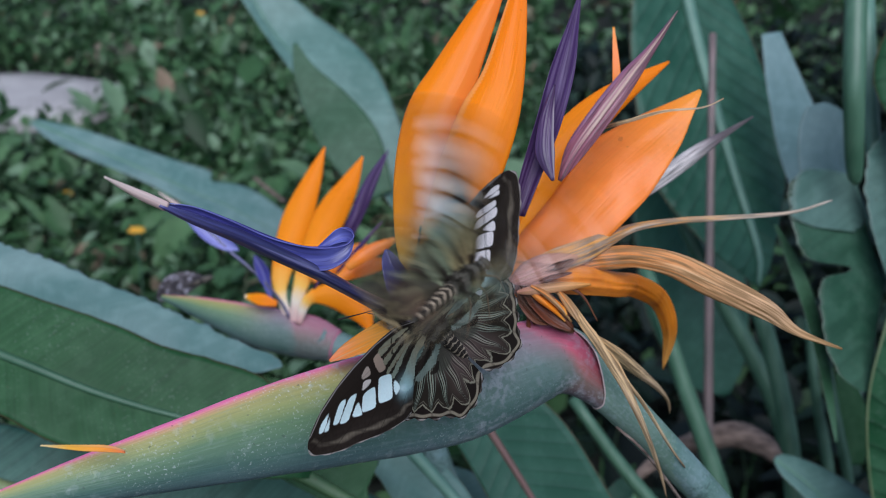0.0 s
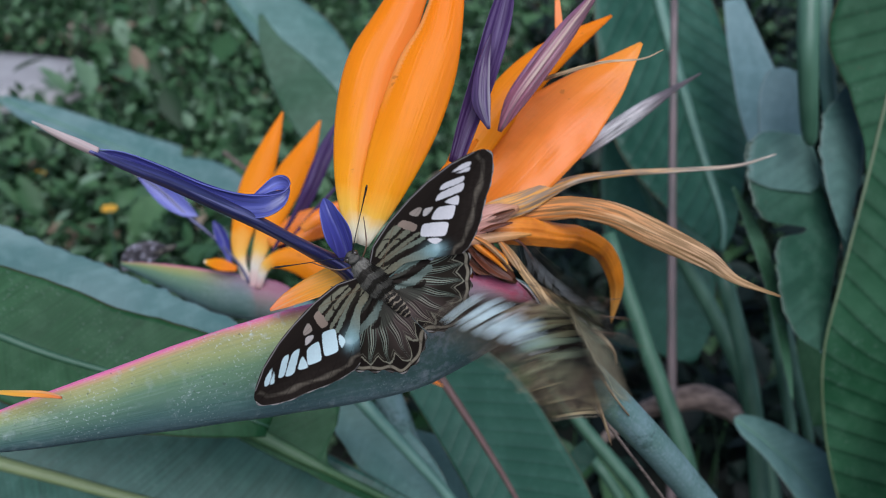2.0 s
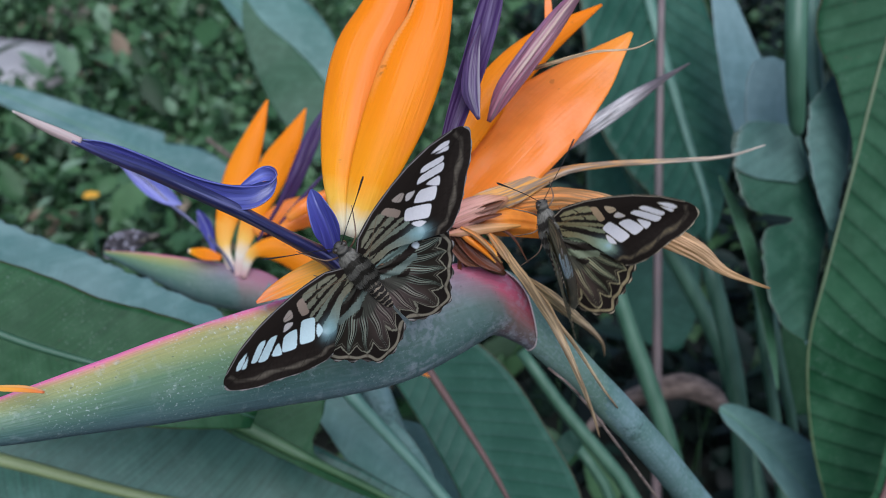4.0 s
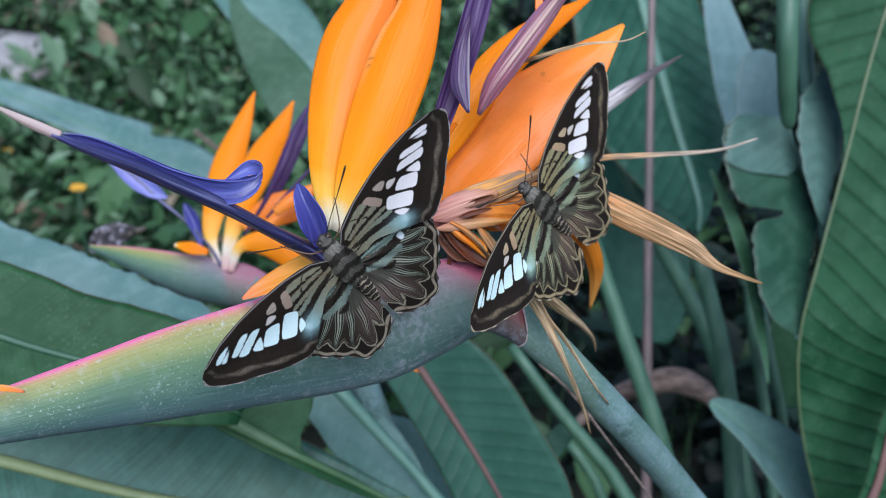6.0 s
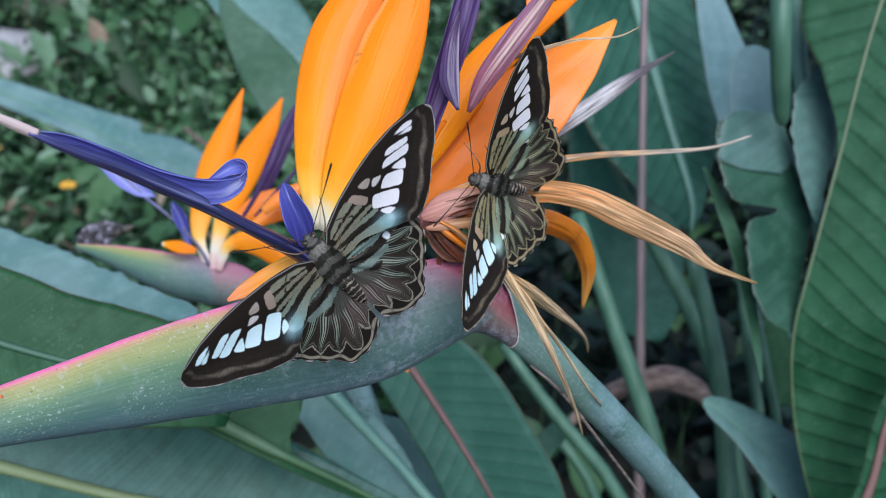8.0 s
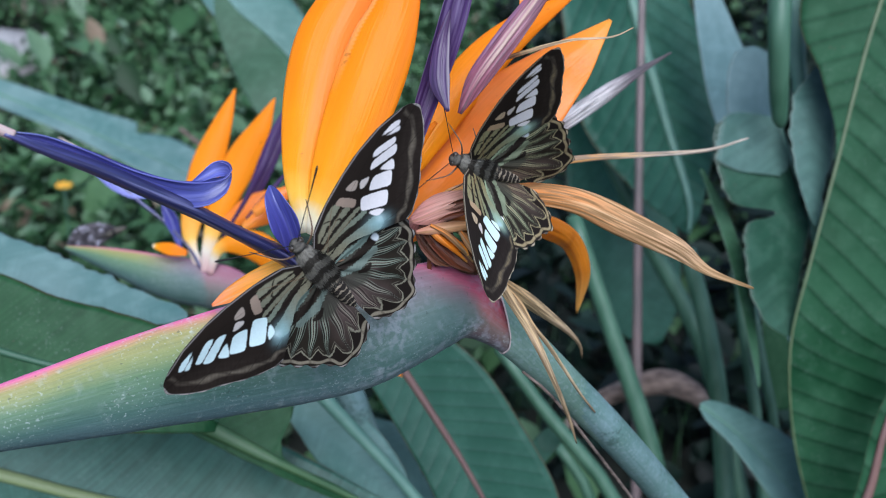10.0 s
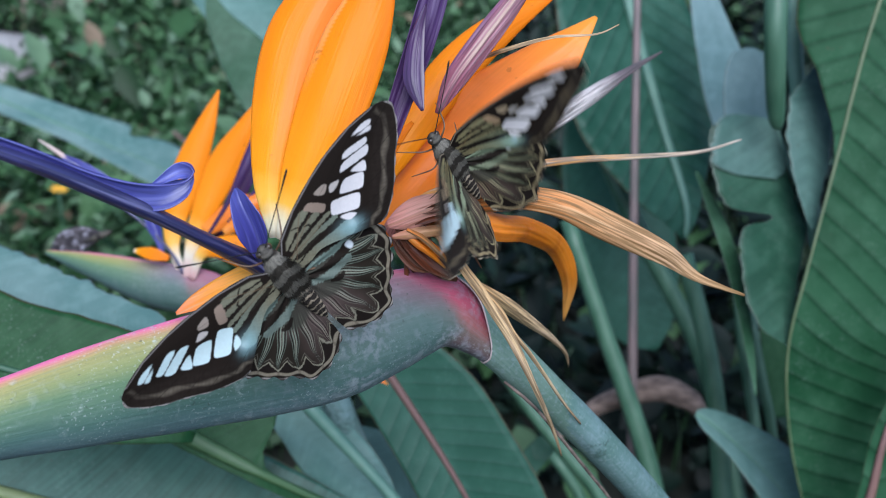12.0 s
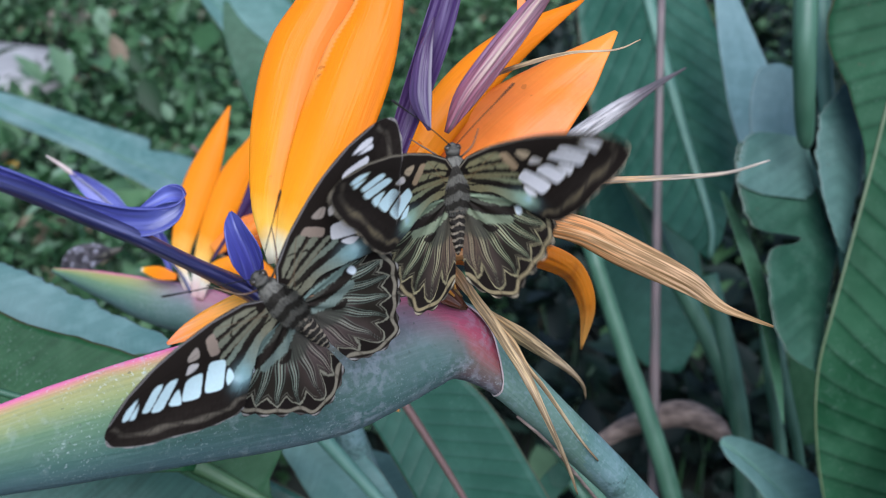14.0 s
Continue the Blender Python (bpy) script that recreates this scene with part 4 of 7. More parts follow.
big_leaf([(-0.1761, 0.8079, 0.9852, 0.0018, 0.0018), (-0.1638, 0.7945, 0.9659, 0.0080, 0.0107), (-0.1456, 0.7796, 0.9432, 0.0195, 0.0177), (-0.1198, 0.7576, 0.9164, 0.0236, 0.0218), (-0.0955, 0.7422, 0.8794, 0.0131, 0.0131)], (0.086, -0.747, 0.659), LEAF_FOLD, "folded back green half of a leaf", seed=15)
big_leaf([(-0.5329, 1.0613, 0.8405, 0.0062, 0.0062), (-0.4775, 1.0445, 0.8259, 0.0221, 0.0208), (-0.3859, 1.0235, 0.8014, 0.0316, 0.0206), (-0.3375, 1.0121, 0.7870, 0.0399, 0.0242), (-0.3291, 1.0100, 0.7844, 0.0266, 0.0254), (-0.2897, 1.0015, 0.7744, 0.0373, 0.0301), (-0.2109, 0.9695, 0.7494, 0.0236, 0.0236)], (-0.048, -0.246, 0.968), LEAF_BLOOM, "long bluish leaf with a torn notch", RIB_PALE, 0.0024, fold=0.1, n=70, seed=16)
big_leaf([(0.2092, 0.4103, 0.7842, 0.0055, 0.0166), (0.2227, 0.4204, 0.8214, 0.0055, 0.0165), (0.2277, 0.4300, 0.8573, 0.0054, 0.0163), (0.2416, 0.4450, 0.8932, 0.0027, 0.0054)], (-0.114, -0.822, 0.558), LEAF_QUILTED, "large green leaf with a pink midrib", RIB_PINK, 0.003, seed=18)


big_leaf([(0.0674, 0.5090, 0.7616, 0.0013, 0.0013), (0.0752, 0.5125, 0.7698, 0.0067, 0.0060), (0.0846, 0.5172, 0.7812, 0.0060, 0.0060), (0.0919, 0.5200, 0.7879, 0.0020, 0.0020)], (0.077, -0.681, 0.728), LEAF_VEINED, "small green leaf end below the flower stem", seed=19)
big_leaf([(0.2375, 0.6282, 0.8130, 0.0039, 0.0039), (0.2443, 0.6224, 0.7990, 0.0093, 0.0093), (0.2496, 0.6135, 0.7777, 0.0101, 0.0101), (0.2529, 0.6046, 0.7563, 0.0047, 0.0047)], (0.086, -0.747, 0.659), LEAF_GREEN, "small bright leaf between the stalks", seed=20)
big_leaf([(0.2467, 0.6448, 0.8009, 0.0024, 0.0024), (0.2524, 0.6419, 0.7938, 0.0088, 0.0088), (0.2572, 0.6366, 0.7811, 0.0064, 0.0064), (0.2586, 0.6327, 0.7719, 0.0016, 0.0016)], (0.064, -0.503, 0.862), LEAF_PALE, "pale leaf tip between the stalks", seed=21)


def rooted(points):
    """Carries a stalk on from its last point down into the soil."""
    p, q = Vector(points[-2][:3]), Vector(points[-1][:3])
    way = (q - p).normalized()
    drop = q.z - ground_height(q.x, q.y)
    bend = q + way * drop * 0.4
    end = Vector((bend.x, bend.y, ground_height(bend.x, bend.y) - 0.01))
    r = points[-1][3]
    out = list(points)
    for u in (0.08, 0.2, 0.38, 0.65, 1.0):
        c = q * (1 - u) ** 2 + bend * 2 * u * (1 - u) + end * u * u
        out.append((c.x, c.y, c.z, r * (1 + 0.3 * u)))
    return out


def stalk(points, material, label, root=True, **kw):
    if root:
        points = rooted(points)
    ob = part("leaf_stalk", tube("leaf_stalk", points, 30, 12, **kw), material, None, label)
    return tagged(ob, category="stalk", group="leaf stalks")


stalk([(0.1667, 0.5290, 1.0688, 0.0055), (0.1684, 0.5098, 1.0228, 0.0053), (0.1779, 0.5150, 0.9834, 0.0043), (0.1810, 0.5171, 0.9753, 0.0020)], STALK, "thick green leaf stalk standing upright", root=False)
stalk([(0.1933, 0.5927, 1.0655, 0.0047), (0.1997, 0.5663, 1.0023, 0.0044), (0.2102, 0.5521, 0.9553, 0.0038), (0.2483, 0.5211, 0.8159, 0.0050)], RIB_PALE, "grey-green leaf stalk behind another")
stalk([(0.1299, 0.6744, 1.0278, 0.0024), (0.1356, 0.6265, 0.9132, 0.0027), (0.1413, 0.5844, 0.8121, 0.0031), (0.1495, 0.5282, 0.6774, 0.0037)], STALK_PINK, "thin pinkish upright stalk")
stalk([(0.0926, 0.5955, 0.8908, 0.0046), (0.1177, 0.5715, 0.8333, 0.0053), (0.1490, 0.5423, 0.7631, 0.0060), (0.1650, 0.5194, 0.7084, 0.0064)], STALK, "green leaf stalk leaning sideways")
stalk([(0.1274, 0.7300, 0.9016, 0.0059), (0.1657, 0.7031, 0.8370, 0.0064), (0.2133, 0.6715, 0.7611, 0.0064), (0.2502, 0.6266, 0.6533, 0.0072)], STALK, "bluish green leaf stalk leaning sideways")
stalk([(0.1802, 0.6448, 0.8530, 0.0058), (0.1996, 0.6213, 0.7965, 0.0062), (0.2109, 0.5990, 0.7432, 0.0066), (0.2196, 0.5692, 0.6717, 0.0066)], STALK, "green upright leaf stalk")
stalk([(-0.0473, 0.4146, 0.8732, 0.0034), (-0.0253, 0.4066, 0.8541, 0.0031), (-0.0046, 0.3991, 0.8361, 0.0026), (0.0190, 0.3897, 0.8134, 0.0029)], RIB_PALE, "pale blue-green stalk below the flower")
stalk([(0.0480, 0.5187, 0.8369, 0.0032), (0.0761, 0.5057, 0.8055, 0.0039), (0.1109, 0.4915, 0.7715, 0.0042), (0.1288, 0.4807, 0.7455, 0.0045)], STALK, "green stalk in the shade of the flower stem")
stalk([(0.0935, 0.5578, 0.7486, 0.0033), (0.1133, 0.5484, 0.7260, 0.0037), (0.1262, 0.5360, 0.6963, 0.0037)], STALK, "short green stalk low in the clump")
stalk([(0.2140, 0.5946, 0.8365, 0.0029), (0.2224, 0.5807, 0.8032, 0.0033), (0.2335, 0.5641, 0.7632, 0.0033), (0.2432, 0.5375, 0.6995, 0.0037)], STALK, "slender dark green stalk in the shade")
stalk([(0.2277, 0.6781, 0.8288, 0.0029), (0.2359, 0.6576, 0.7797, 0.0037), (0.2472, 0.6388, 0.7345, 0.0041), (0.2612, 0.6025, 0.6475, 0.0045)], STALK, "blue-green stalk behind the leaf clump")
stalk([(0.1115, 0.5737, 0.7347, 0.0023), (0.1299, 0.5654, 0.7148, 0.0026), (0.1411, 0.5541, 0.6875, 0.0026)], STALK, "thin green stalk low in the clump")
stalk([(0.0999, 0.5721, 0.7515, 0.0029), (0.1105, 0.5762, 0.7614, 0.0045), (0.1303, 0.5814, 0.7738, 0.0063), (0.1613, 0.5854, 0.7832, 0.0086), (0.1808, 0.5782, 0.7804, 0.0073), (0.1877, 0.5702, 0.7762, 0.0044)], STALK_DRY, "bent withered brown leaf stalk", root=False)


# ---- the large flower ----
NECK = [(0.0209, 0.2851, 0.9757, 0.0098, 0.0088), (0.0281, 0.2863, 0.9706, 0.0071, 0.0068), (0.0351, 0.2868, 0.9652, 0.0059, 0.0058), (0.0406, 0.2872, 0.9597, 0.0052, 0.0052)]
flower = thing("bird_of_paradise_flower", (0.0281, 0.2749, 0.9744), "orange and blue bird of paradise flower, partly withered, on its stem", "flower", "bird of paradise flowers")
stem = part("stem", tube("stem", rooted([(0.0281, 0.2863, 0.9706, 0.0040), (0.0351, 0.2868, 0.9652, 0.0056), (0.0469, 0.2889, 0.9533, 0.0056), (0.0703, 0.3011, 0.9256, 0.0056), (0.1007, 0.3217, 0.8838, 0.0057), (0.1415, 0.3414, 0.8271, 0.0064), (0.1864, 0.3508, 0.7196, 0.0083)]), 60, 20), STEM, flower, "blue-green stem with a waxy bloom")
part("seam", tube("seam", [(0.0368, 0.2801, 0.9583, 0.0004), (0.0464, 0.2800, 0.9503, 0.0005), (0.0638, 0.2920, 0.9244, 0.0005), (0.0898, 0.3129, 0.8835, 0.0005)], 24, 6), STALK_DRY, flower, "brownish seam along the stem")
part("spathe", spathe_mesh("spathe", [(-0.1128, 0.1966, 0.9742, 0.0012, 0.0017), (-0.0954, 0.2094, 0.9737, 0.0055, 0.0053), (-0.0820, 0.2201, 0.9734, 0.0079, 0.0068), (-0.0604, 0.2391, 0.9719, 0.0119, 0.0088), (-0.0367, 0.2562, 0.9713, 0.0148, 0.0103), (-0.0107, 0.2697, 0.9725, 0.0155, 0.0111), (0.0112, 0.2814, 0.9772, 0.0126, 0.0105), *NECK], (0.038, 0.292, 0.956), TOWARD), SPATHE, flower, "beaked spathe, pink on its crest and grey-green below")
collar, collar_edge = collar_mesh("sheath", [(0.0112, 0.2814, 0.9772, 0.0126, 0.0105), *NECK[:3], (0.0469, 0.2889, 0.9533, 0.0056, 0.0056), (0.0703, 0.3011, 0.9256, 0.0056, 0.0056)])
sheath = part("sheath", collar, SHEATH, flower, "pale green sheath round the top of the stem")
part("sheath_rim", collar_edge, RIM, sheath, "thin whitish rim of the sheath")
part("spathe_lip", blade("spathe_lip", [(-0.0441, 0.2494, 0.9888, 0.0004), (-0.0398, 0.2513, 0.9909, 0.0022), (-0.0332, 0.2546, 0.9935, 0.0035), (-0.0251, 0.2588, 0.9957, 0.0041), (-0.0182, 0.2624, 0.9967, 0.0022)], RAISED, cup=0.3, ripple=0.03, n=36), LIP, flower, "orange and yellow petal edge rising out of the spathe")
part("split_point", blade("split_point", [(-0.0838, 0.2102, 0.9822, 0.0003), (-0.0872, 0.2085, 0.9838, 0.0008), (-0.0925, 0.2060, 0.9851, 0.0007), (-0.0993, 0.2022, 0.9874, 0.0001)], RAISED), LIP, flower, "thin orange point split from the spathe")


def sepal(points, material, label, parent=None, name="sepal", face=TOWARD, **kw):
    return part(name, blade(name, points, face, n=kw.pop("n", 30), across=kw.pop("across", 10), thick=kw.pop("thick", 0.0008), **kw), material, parent or flower, label)


sepal([(-0.0235, 0.2652, 1.0032, 0.0015), (-0.0260, 0.2705, 1.0162, 0.0042), (-0.0250, 0.2794, 1.0322, 0.0073), (-0.0224, 0.2878, 1.0472, 0.0083), (-0.0177, 0.2947, 1.0583, 0.0068), (-0.0097, 0.3064, 1.0761, 0.0035), (-0.0034, 0.3162, 1.0892, 0.0003)], ORANGE_LEFT, "bright orange upright sepal with a peach-coloured fold", cup=-0.35, ridge=0.03, ribs=2, across=20, n=40, seed=21)
sepal([(-0.0216, 0.2631, 1.0034, 0.0015), (-0.0174, 0.2679, 1.0176, 0.0059), (-0.0119, 0.2748, 1.0342, 0.0085), (-0.0072, 0.2822, 1.0492, 0.0083), (-0.0039, 0.2889, 1.0600, 0.0059), (-0.0017, 0.3003, 1.0770, 0.0030), (-0.0008, 0.3098, 1.0895, 0.0003)], ORANGE_RIGHT, "bright orange upright sepal with a crimped pale edge", cup=-0.35, ridge=0.03, ribs=2, across=20, n=40, seed=22)
sepal([(-0.0026, 0.2903, 0.9960, 0.0066), (0.0123, 0.2977, 1.0111, 0.0123), (0.0277, 0.3057, 1.0275, 0.0136), (0.0424, 0.3153, 1.0398, 0.0093), (0.0518, 0.3209, 1.0480, 0.0036), (0.0566, 0.3246, 1.0522, 0.0006)], ORANGE_DEEP, "broad deep orange sepal with brown bruises", face=RAISED, cup=-0.18, ripple=0.035, ridge=0.05, ribs=2, across=24, n=44, seed=23)
sepal([(-0.0039, 0.2911, 1.0057, 0.0024), (0.0063, 0.3012, 1.0219, 0.0052), (0.0170, 0.3137, 1.0364, 0.0062), (0.0302, 0.3270, 1.0474, 0.0048), (0.0486, 0.3401, 1.0580, 0.0004)], ORANGE, "orange sepal behind the purple petals", cup=-0.3, seed=24)
sepal([(-0.0041, 0.2696, 1.0060, 0.0023), (-0.0018, 0.2747, 1.0156, 0.0030), (0.0021, 0.2799, 1.0229, 0.0023), (0.0078, 0.2866, 1.0285, 0.0005)], ORANGE, "short yellow-orange sepal", cup=-0.2, seed=25)
sepal([(0.0318, 0.3284, 1.0490, 0.0014), (0.0308, 0.3317, 1.0581, 0.0011), (0.0295, 0.3374, 1.0681, 0.0003)], ORANGE_DEEP, "thin orange spike")
sepal([(0.0024, 0.2674, 1.0266, 0.0019), (0.0053, 0.2729, 1.0372, 0.0028), (0.0089, 0.2800, 1.0491, 0.0034), (0.0118, 0.2893, 1.0609, 0.0033), (0.0143, 0.2986, 1.0730, 0.0015), (0.0158, 0.3043, 1.0813, 0.0003)], PURPLE, "dark violet petal, drying", name="petal", cup=0.5, ridge=0.1, across=24, seed=26)
sepal([(0.0098, 0.2819, 1.0589, 0.0002), (0.0085, 0.2758, 1.0533, 0.0016), (0.0080, 0.2719, 1.0478, 0.0023), (0.0084, 0.2687, 1.0428, 0.0024), (0.0107, 0.2662, 1.0369, 0.0004)], PURPLE_WORN, "dark violet hanging petal lobe with a withered grey edge", name="petal", cup=-0.4, ridge=0.08, across=24, seed=27)
sepal([(0.0138, 0.2876, 1.0310, 0.0006), (0.0179, 0.2912, 1.0395, 0.0029), (0.0251, 0.2975, 1.0495, 0.0033), (0.0318, 0.3044, 1.0581, 0.0028), (0.0386, 0.3111, 1.0664, 0.0013), (0.0459, 0.3205, 1.0759, 0.0002)], MAUVE, "withered mauve petal with pale ribs", name="petal", cup=-0.6, ridge=0.12, across=24, seed=28)
sepal([(0.0233, 0.3142, 1.0399, 0.00065), (0.0317, 0.2986, 1.0466, 0.00057), (0.0429, 0.3027, 1.0494, 0.00039), (0.0553, 0.3113, 1.0495, 0.00022), (0.0616, 0.3141, 1.052, 0.00013)], STRAW, "thin dry curled strip", name="dried_strip", seed=29)
sepal([(0.0424, 0.3373, 1.0123, 0.0019), (0.0535, 0.3502, 1.0172, 0.0029), (0.0668, 0.3665, 1.0224, 0.0028), (0.0778, 0.3762, 1.0276, 0.0014), (0.0905, 0.3890, 1.0322, 0.0003)], DRIED_GREY, "grey withered pointed petal", name="dried_sepal", cup=-0.6, ridge=0.12, across=24, seed=30)
sepal([(0.0078, 0.2854, 1.0051, 0.0020), (0.0137, 0.2846, 1.0078, 0.0033), (0.0226, 0.2891, 1.0100, 0.0035), (0.0319, 0.2968, 1.0125, 0.0021), (0.0403, 0.3070, 1.0127, 0.0013), (0.0561, 0.3206, 1.0113, 0.0010), (0.0782, 0.3331, 1.0100, 0.0008), (0.0983, 0.3467, 1.0087, 0.0006), (0.1139, 0.3573, 1.0107, 0.0003)], DRIED_LONG, "long thin dried sepal, orange at its foot", name="dried_sepal", cup=-0.5, ridge=0.07, ripple=0.05, across=24, n=44, seed=31)
sepal([(0.0141, 0.2910, 1.0021, 0.0017), (0.0231, 0.2917, 1.0057, 0.0028), (0.0330, 0.2937, 1.0071, 0.0035), (0.0397, 0.2942, 1.0075, 0.0032), (0.0499, 0.2941, 1.0060, 0.0037), (0.0621, 0.2937, 1.0012, 0.0043), (0.0784, 0.2920, 0.9946, 0.0031), (0.0887, 0.2925, 0.9879, 0.0013), (0.1028, 0.2937, 0.9829, 0.0003)], DRIED, "ribbed dried sepal, tan and orange, curving outwards", name="dried_sepal", cup=-0.5, ripple=0.06, ridge=0.07, across=24, n=44, seed=32)
sepal([(0.0081, 0.2848, 1.0007, 0.0016), (0.0141, 0.2837, 1.0026, 0.0038), (0.0232, 0.2860, 1.0021, 0.0043), (0.0340, 0.2947, 0.9982, 0.0039), (0.0431, 0.3060, 0.9932, 0.0037), (0.0530, 0.3196, 0.9830, 0.0035), (0.0586, 0.3269, 0.9691, 0.0027), (0.0588, 0.3319, 0.9525, 0.0003)], CLAW, "orange sepal bent down like a claw", name="dried_sepal", cup=-0.6, ripple=0.08, ridge=0.08, across=24, n=44, seed=33)
sepal([(0.0142, 0.2828, 1.0002, 0.0007), (0.0182, 0.2809, 0.9982, 0.0009), (0.0239, 0.2772, 0.992, 0.0013), (0.0276, 0.2755, 0.9881, 0.0014), (0.0329, 0.2737, 0.981, 0.0012), (0.0374, 0.2727, 0.9748, 0.0013), (0.0428, 0.2728, 0.9647, 0.0009), (0.0483, 0.2764, 0.9525, 0.0007), (0.0528, 0.2814, 0.9412, 0.0005), (0.0563, 0.2867, 0.9307, 0.0002)], STRAW, "narrow dried strip hanging over the stem", name="dried_strip", cup=-0.6, ridge=0.08, across=24, n=40, seed=34)
sepal([(0.0276, 0.2757, 0.9888, 0.0003), (0.0336, 0.2759, 0.9825, 0.0008), (0.0376, 0.2750, 0.9765, 0.0006), (0.0422, 0.2753, 0.9706, 0.0006), (0.0481, 0.2784, 0.9613, 0.0005), (0.0544, 0.2831, 0.9507, 0.0004), (0.0610, 0.2887, 0.9406, 0.0002)], STRAW, "thin curled straw-coloured strip beside it", name="dried_strip", cup=-0.9, ripple=0.1, ridge=0.1, across=16, n=40, twist=50, seed=95)
sepal([(0.0266, 0.2807, 0.9878, 0.0006), (0.0321, 0.2826, 0.9831, 0.0014), (0.0378, 0.2886, 0.9766, 0.0021), (0.0437, 0.2954, 0.9697, 0.0018), (0.05, 0.3021, 0.9625, 0.0012), (0.0556, 0.3078, 0.9554, 0.0007), (0.0582, 0.3112, 0.9504, 0.0005), (0.0593, 0.3135, 0.9455, 0.0002)], STRAW, "small dried strip curling at its end", name="dried_strip", cup=-0.6, ridge=0.08, across=24, seed=35)
part("flower_base", tube("flower_base", [(0.0028, 0.2886, 0.9972, 0.0025), (0.0084, 0.2883, 1.0013, 0.0048), (0.0124, 0.2890, 1.0027, 0.0043), (0.0175, 0.2924, 1.0025, 0.0025)], 20, 14, 0.7, TOWARD), FLESH, flower, "pinkish fleshy base of the sepals")
sepal([(0.0080, 0.2833, 1.0024, 0.0007), (0.0114, 0.2823, 1.0050, 0.0018), (0.0154, 0.2832, 1.0069, 0.0015), (0.0197, 0.2860, 1.0080, 0.0004)], FLESH, "pink lip of the spent flower", name="lip", cup=0.6, ripple=0.12, across=16, thick=0.0012, seed=36)
sepal([(0.0114, 0.2818, 1.0059, 0.0004), (0.0148, 0.2821, 1.0073, 0.0010), (0.0177, 0.2830, 1.0083, 0.0008), (0.0198, 0.2847, 1.0089, 0.0002)], DRIED_BROWN, "dark torn slit in the spent flower", name="slit", cup=0.9, ripple=0.2, across=12, thick=0.0003, seed=37)
sepal([(0.0024, 0.2813, 1.002, 0.0009), (0.0058, 0.281, 1.0039, 0.003), (0.0106, 0.2815, 1.0063, 0.0041), (0.0161, 0.2828, 1.0083, 0.003), (0.021, 0.2854, 1.0093, 0.0008)], FLESH, "salmon-pink fleshy lip of the spent flower", name="lip", cup=-0.5, ripple=0.10, ridge=0.05, across=20, thick=0.0010, seed=96)
sepal([(0.0041, 0.2793, 0.9996, 0.0005), (0.0083, 0.2787, 1.0008, 0.0014), (0.0143, 0.2791, 1.002, 0.0015), (0.0202, 0.2804, 1.0025, 0.0011), (0.0251, 0.2825, 1.0024, 0.0003)], LIP_TAN, "tan fleshy lower lip of the spent flower", name="lip", cup=-0.7, ripple=0.10, across=16, thick=0.0010, seed=97)
sepal([(0.01, 0.2785, 1.0037, 0.0001), (0.0129, 0.2788, 1.0049, 0.0007), (0.0164, 0.2796, 1.0058, 0.0006), (0.0192, 0.2808, 1.0062, 0.0002)], DRIED_RED, "dark torn slit between the lips", name="slit", cup=0.7, ripple=0.2, across=12, thick=0.0004, seed=98)
sepal([(0.0051, 0.2829, 1.0016, 0.0008), (0.0083, 0.2808, 0.9985, 0.0020), (0.0126, 0.2822, 0.9933, 0.0025), (0.0179, 0.2839, 0.9888, 0.0020), (0.0219, 0.2842, 0.9863, 0.0005)], DRIED_BROWN, "dark red-brown withered petal under the flower's heart", name="withered_petal", cup=0.7, ripple=0.2, ridge=0.1, across=20, seed=38)
sepal([(0.0072, 0.2800, 1.0008, 0.0005), (0.0106, 0.2783, 0.9989, 0.0010), (0.0145, 0.2774, 0.9960, 0.0007), (0.0185, 0.2782, 0.9921, 0.0002)], CLAW, "crumpled orange petal end", name="withered_petal", cup=-0.9, ripple=0.25, ridge=0.1, across=16, twist=50, seed=39)
sepal([(0.0078, 0.2788, 1.0019, 0.0004), (0.0121, 0.2776, 1.0003, 0.0008), (0.0160, 0.2774, 0.9972, 0.0006), (0.0205, 0.2784, 0.9922, 0.0002)], DRIED, "crumpled tan petal end", name="withered_petal", cup=-0.9, ripple=0.25, ridge=0.1, across=16, twist=-60, seed=46)
sepal([(0.0068, 0.2825, 0.9999, 0.0013), (0.0110, 0.2812, 0.9969, 0.0032), (0.0161, 0.2796, 0.9930, 0.0032), (0.0207, 0.2783, 0.9897, 0.0008)], DRIED_RED, "broad red-brown withered petal", name="withered_petal", cup=0.5, ripple=0.12, ridge=0.12, across=20, seed=91)
sepal([(0.0045, 0.2828, 0.9984, 0.0008), (0.0071, 0.2817, 0.9956, 0.0022), (0.0109, 0.2803, 0.9924, 0.0024), (0.0147, 0.2796, 0.9905, 0.0006)], DRIED_BROWN, "dark brown withered petal", name="withered_petal", cup=0.5, ripple=0.2, ridge=0.15, across=20, seed=92)
sepal([(0.0084, 0.2805, 1.0011, 0.0005), (0.0125, 0.2796, 0.9990, 0.0011), (0.0167, 0.2785, 0.9963, 0.0011), (0.0187, 0.2777, 0.9944, 0.0003)], CLAW, "narrow orange withered petal", name="withered_petal", cup=-0.6, ripple=0.15, ridge=0.1, across=16, seed=93)
sepal([(0.0157, 0.2799, 1.0008, 0.0005), (0.0181, 0.2788, 0.9983, 0.0011), (0.0205, 0.2777, 0.9955, 0.0011), (0.0223, 0.2766, 0.9930, 0.0003)], DRIED, "narrow tan withered petal", name="withered_petal", cup=-0.6, ripple=0.12, ridge=0.1, across=16, seed=94)
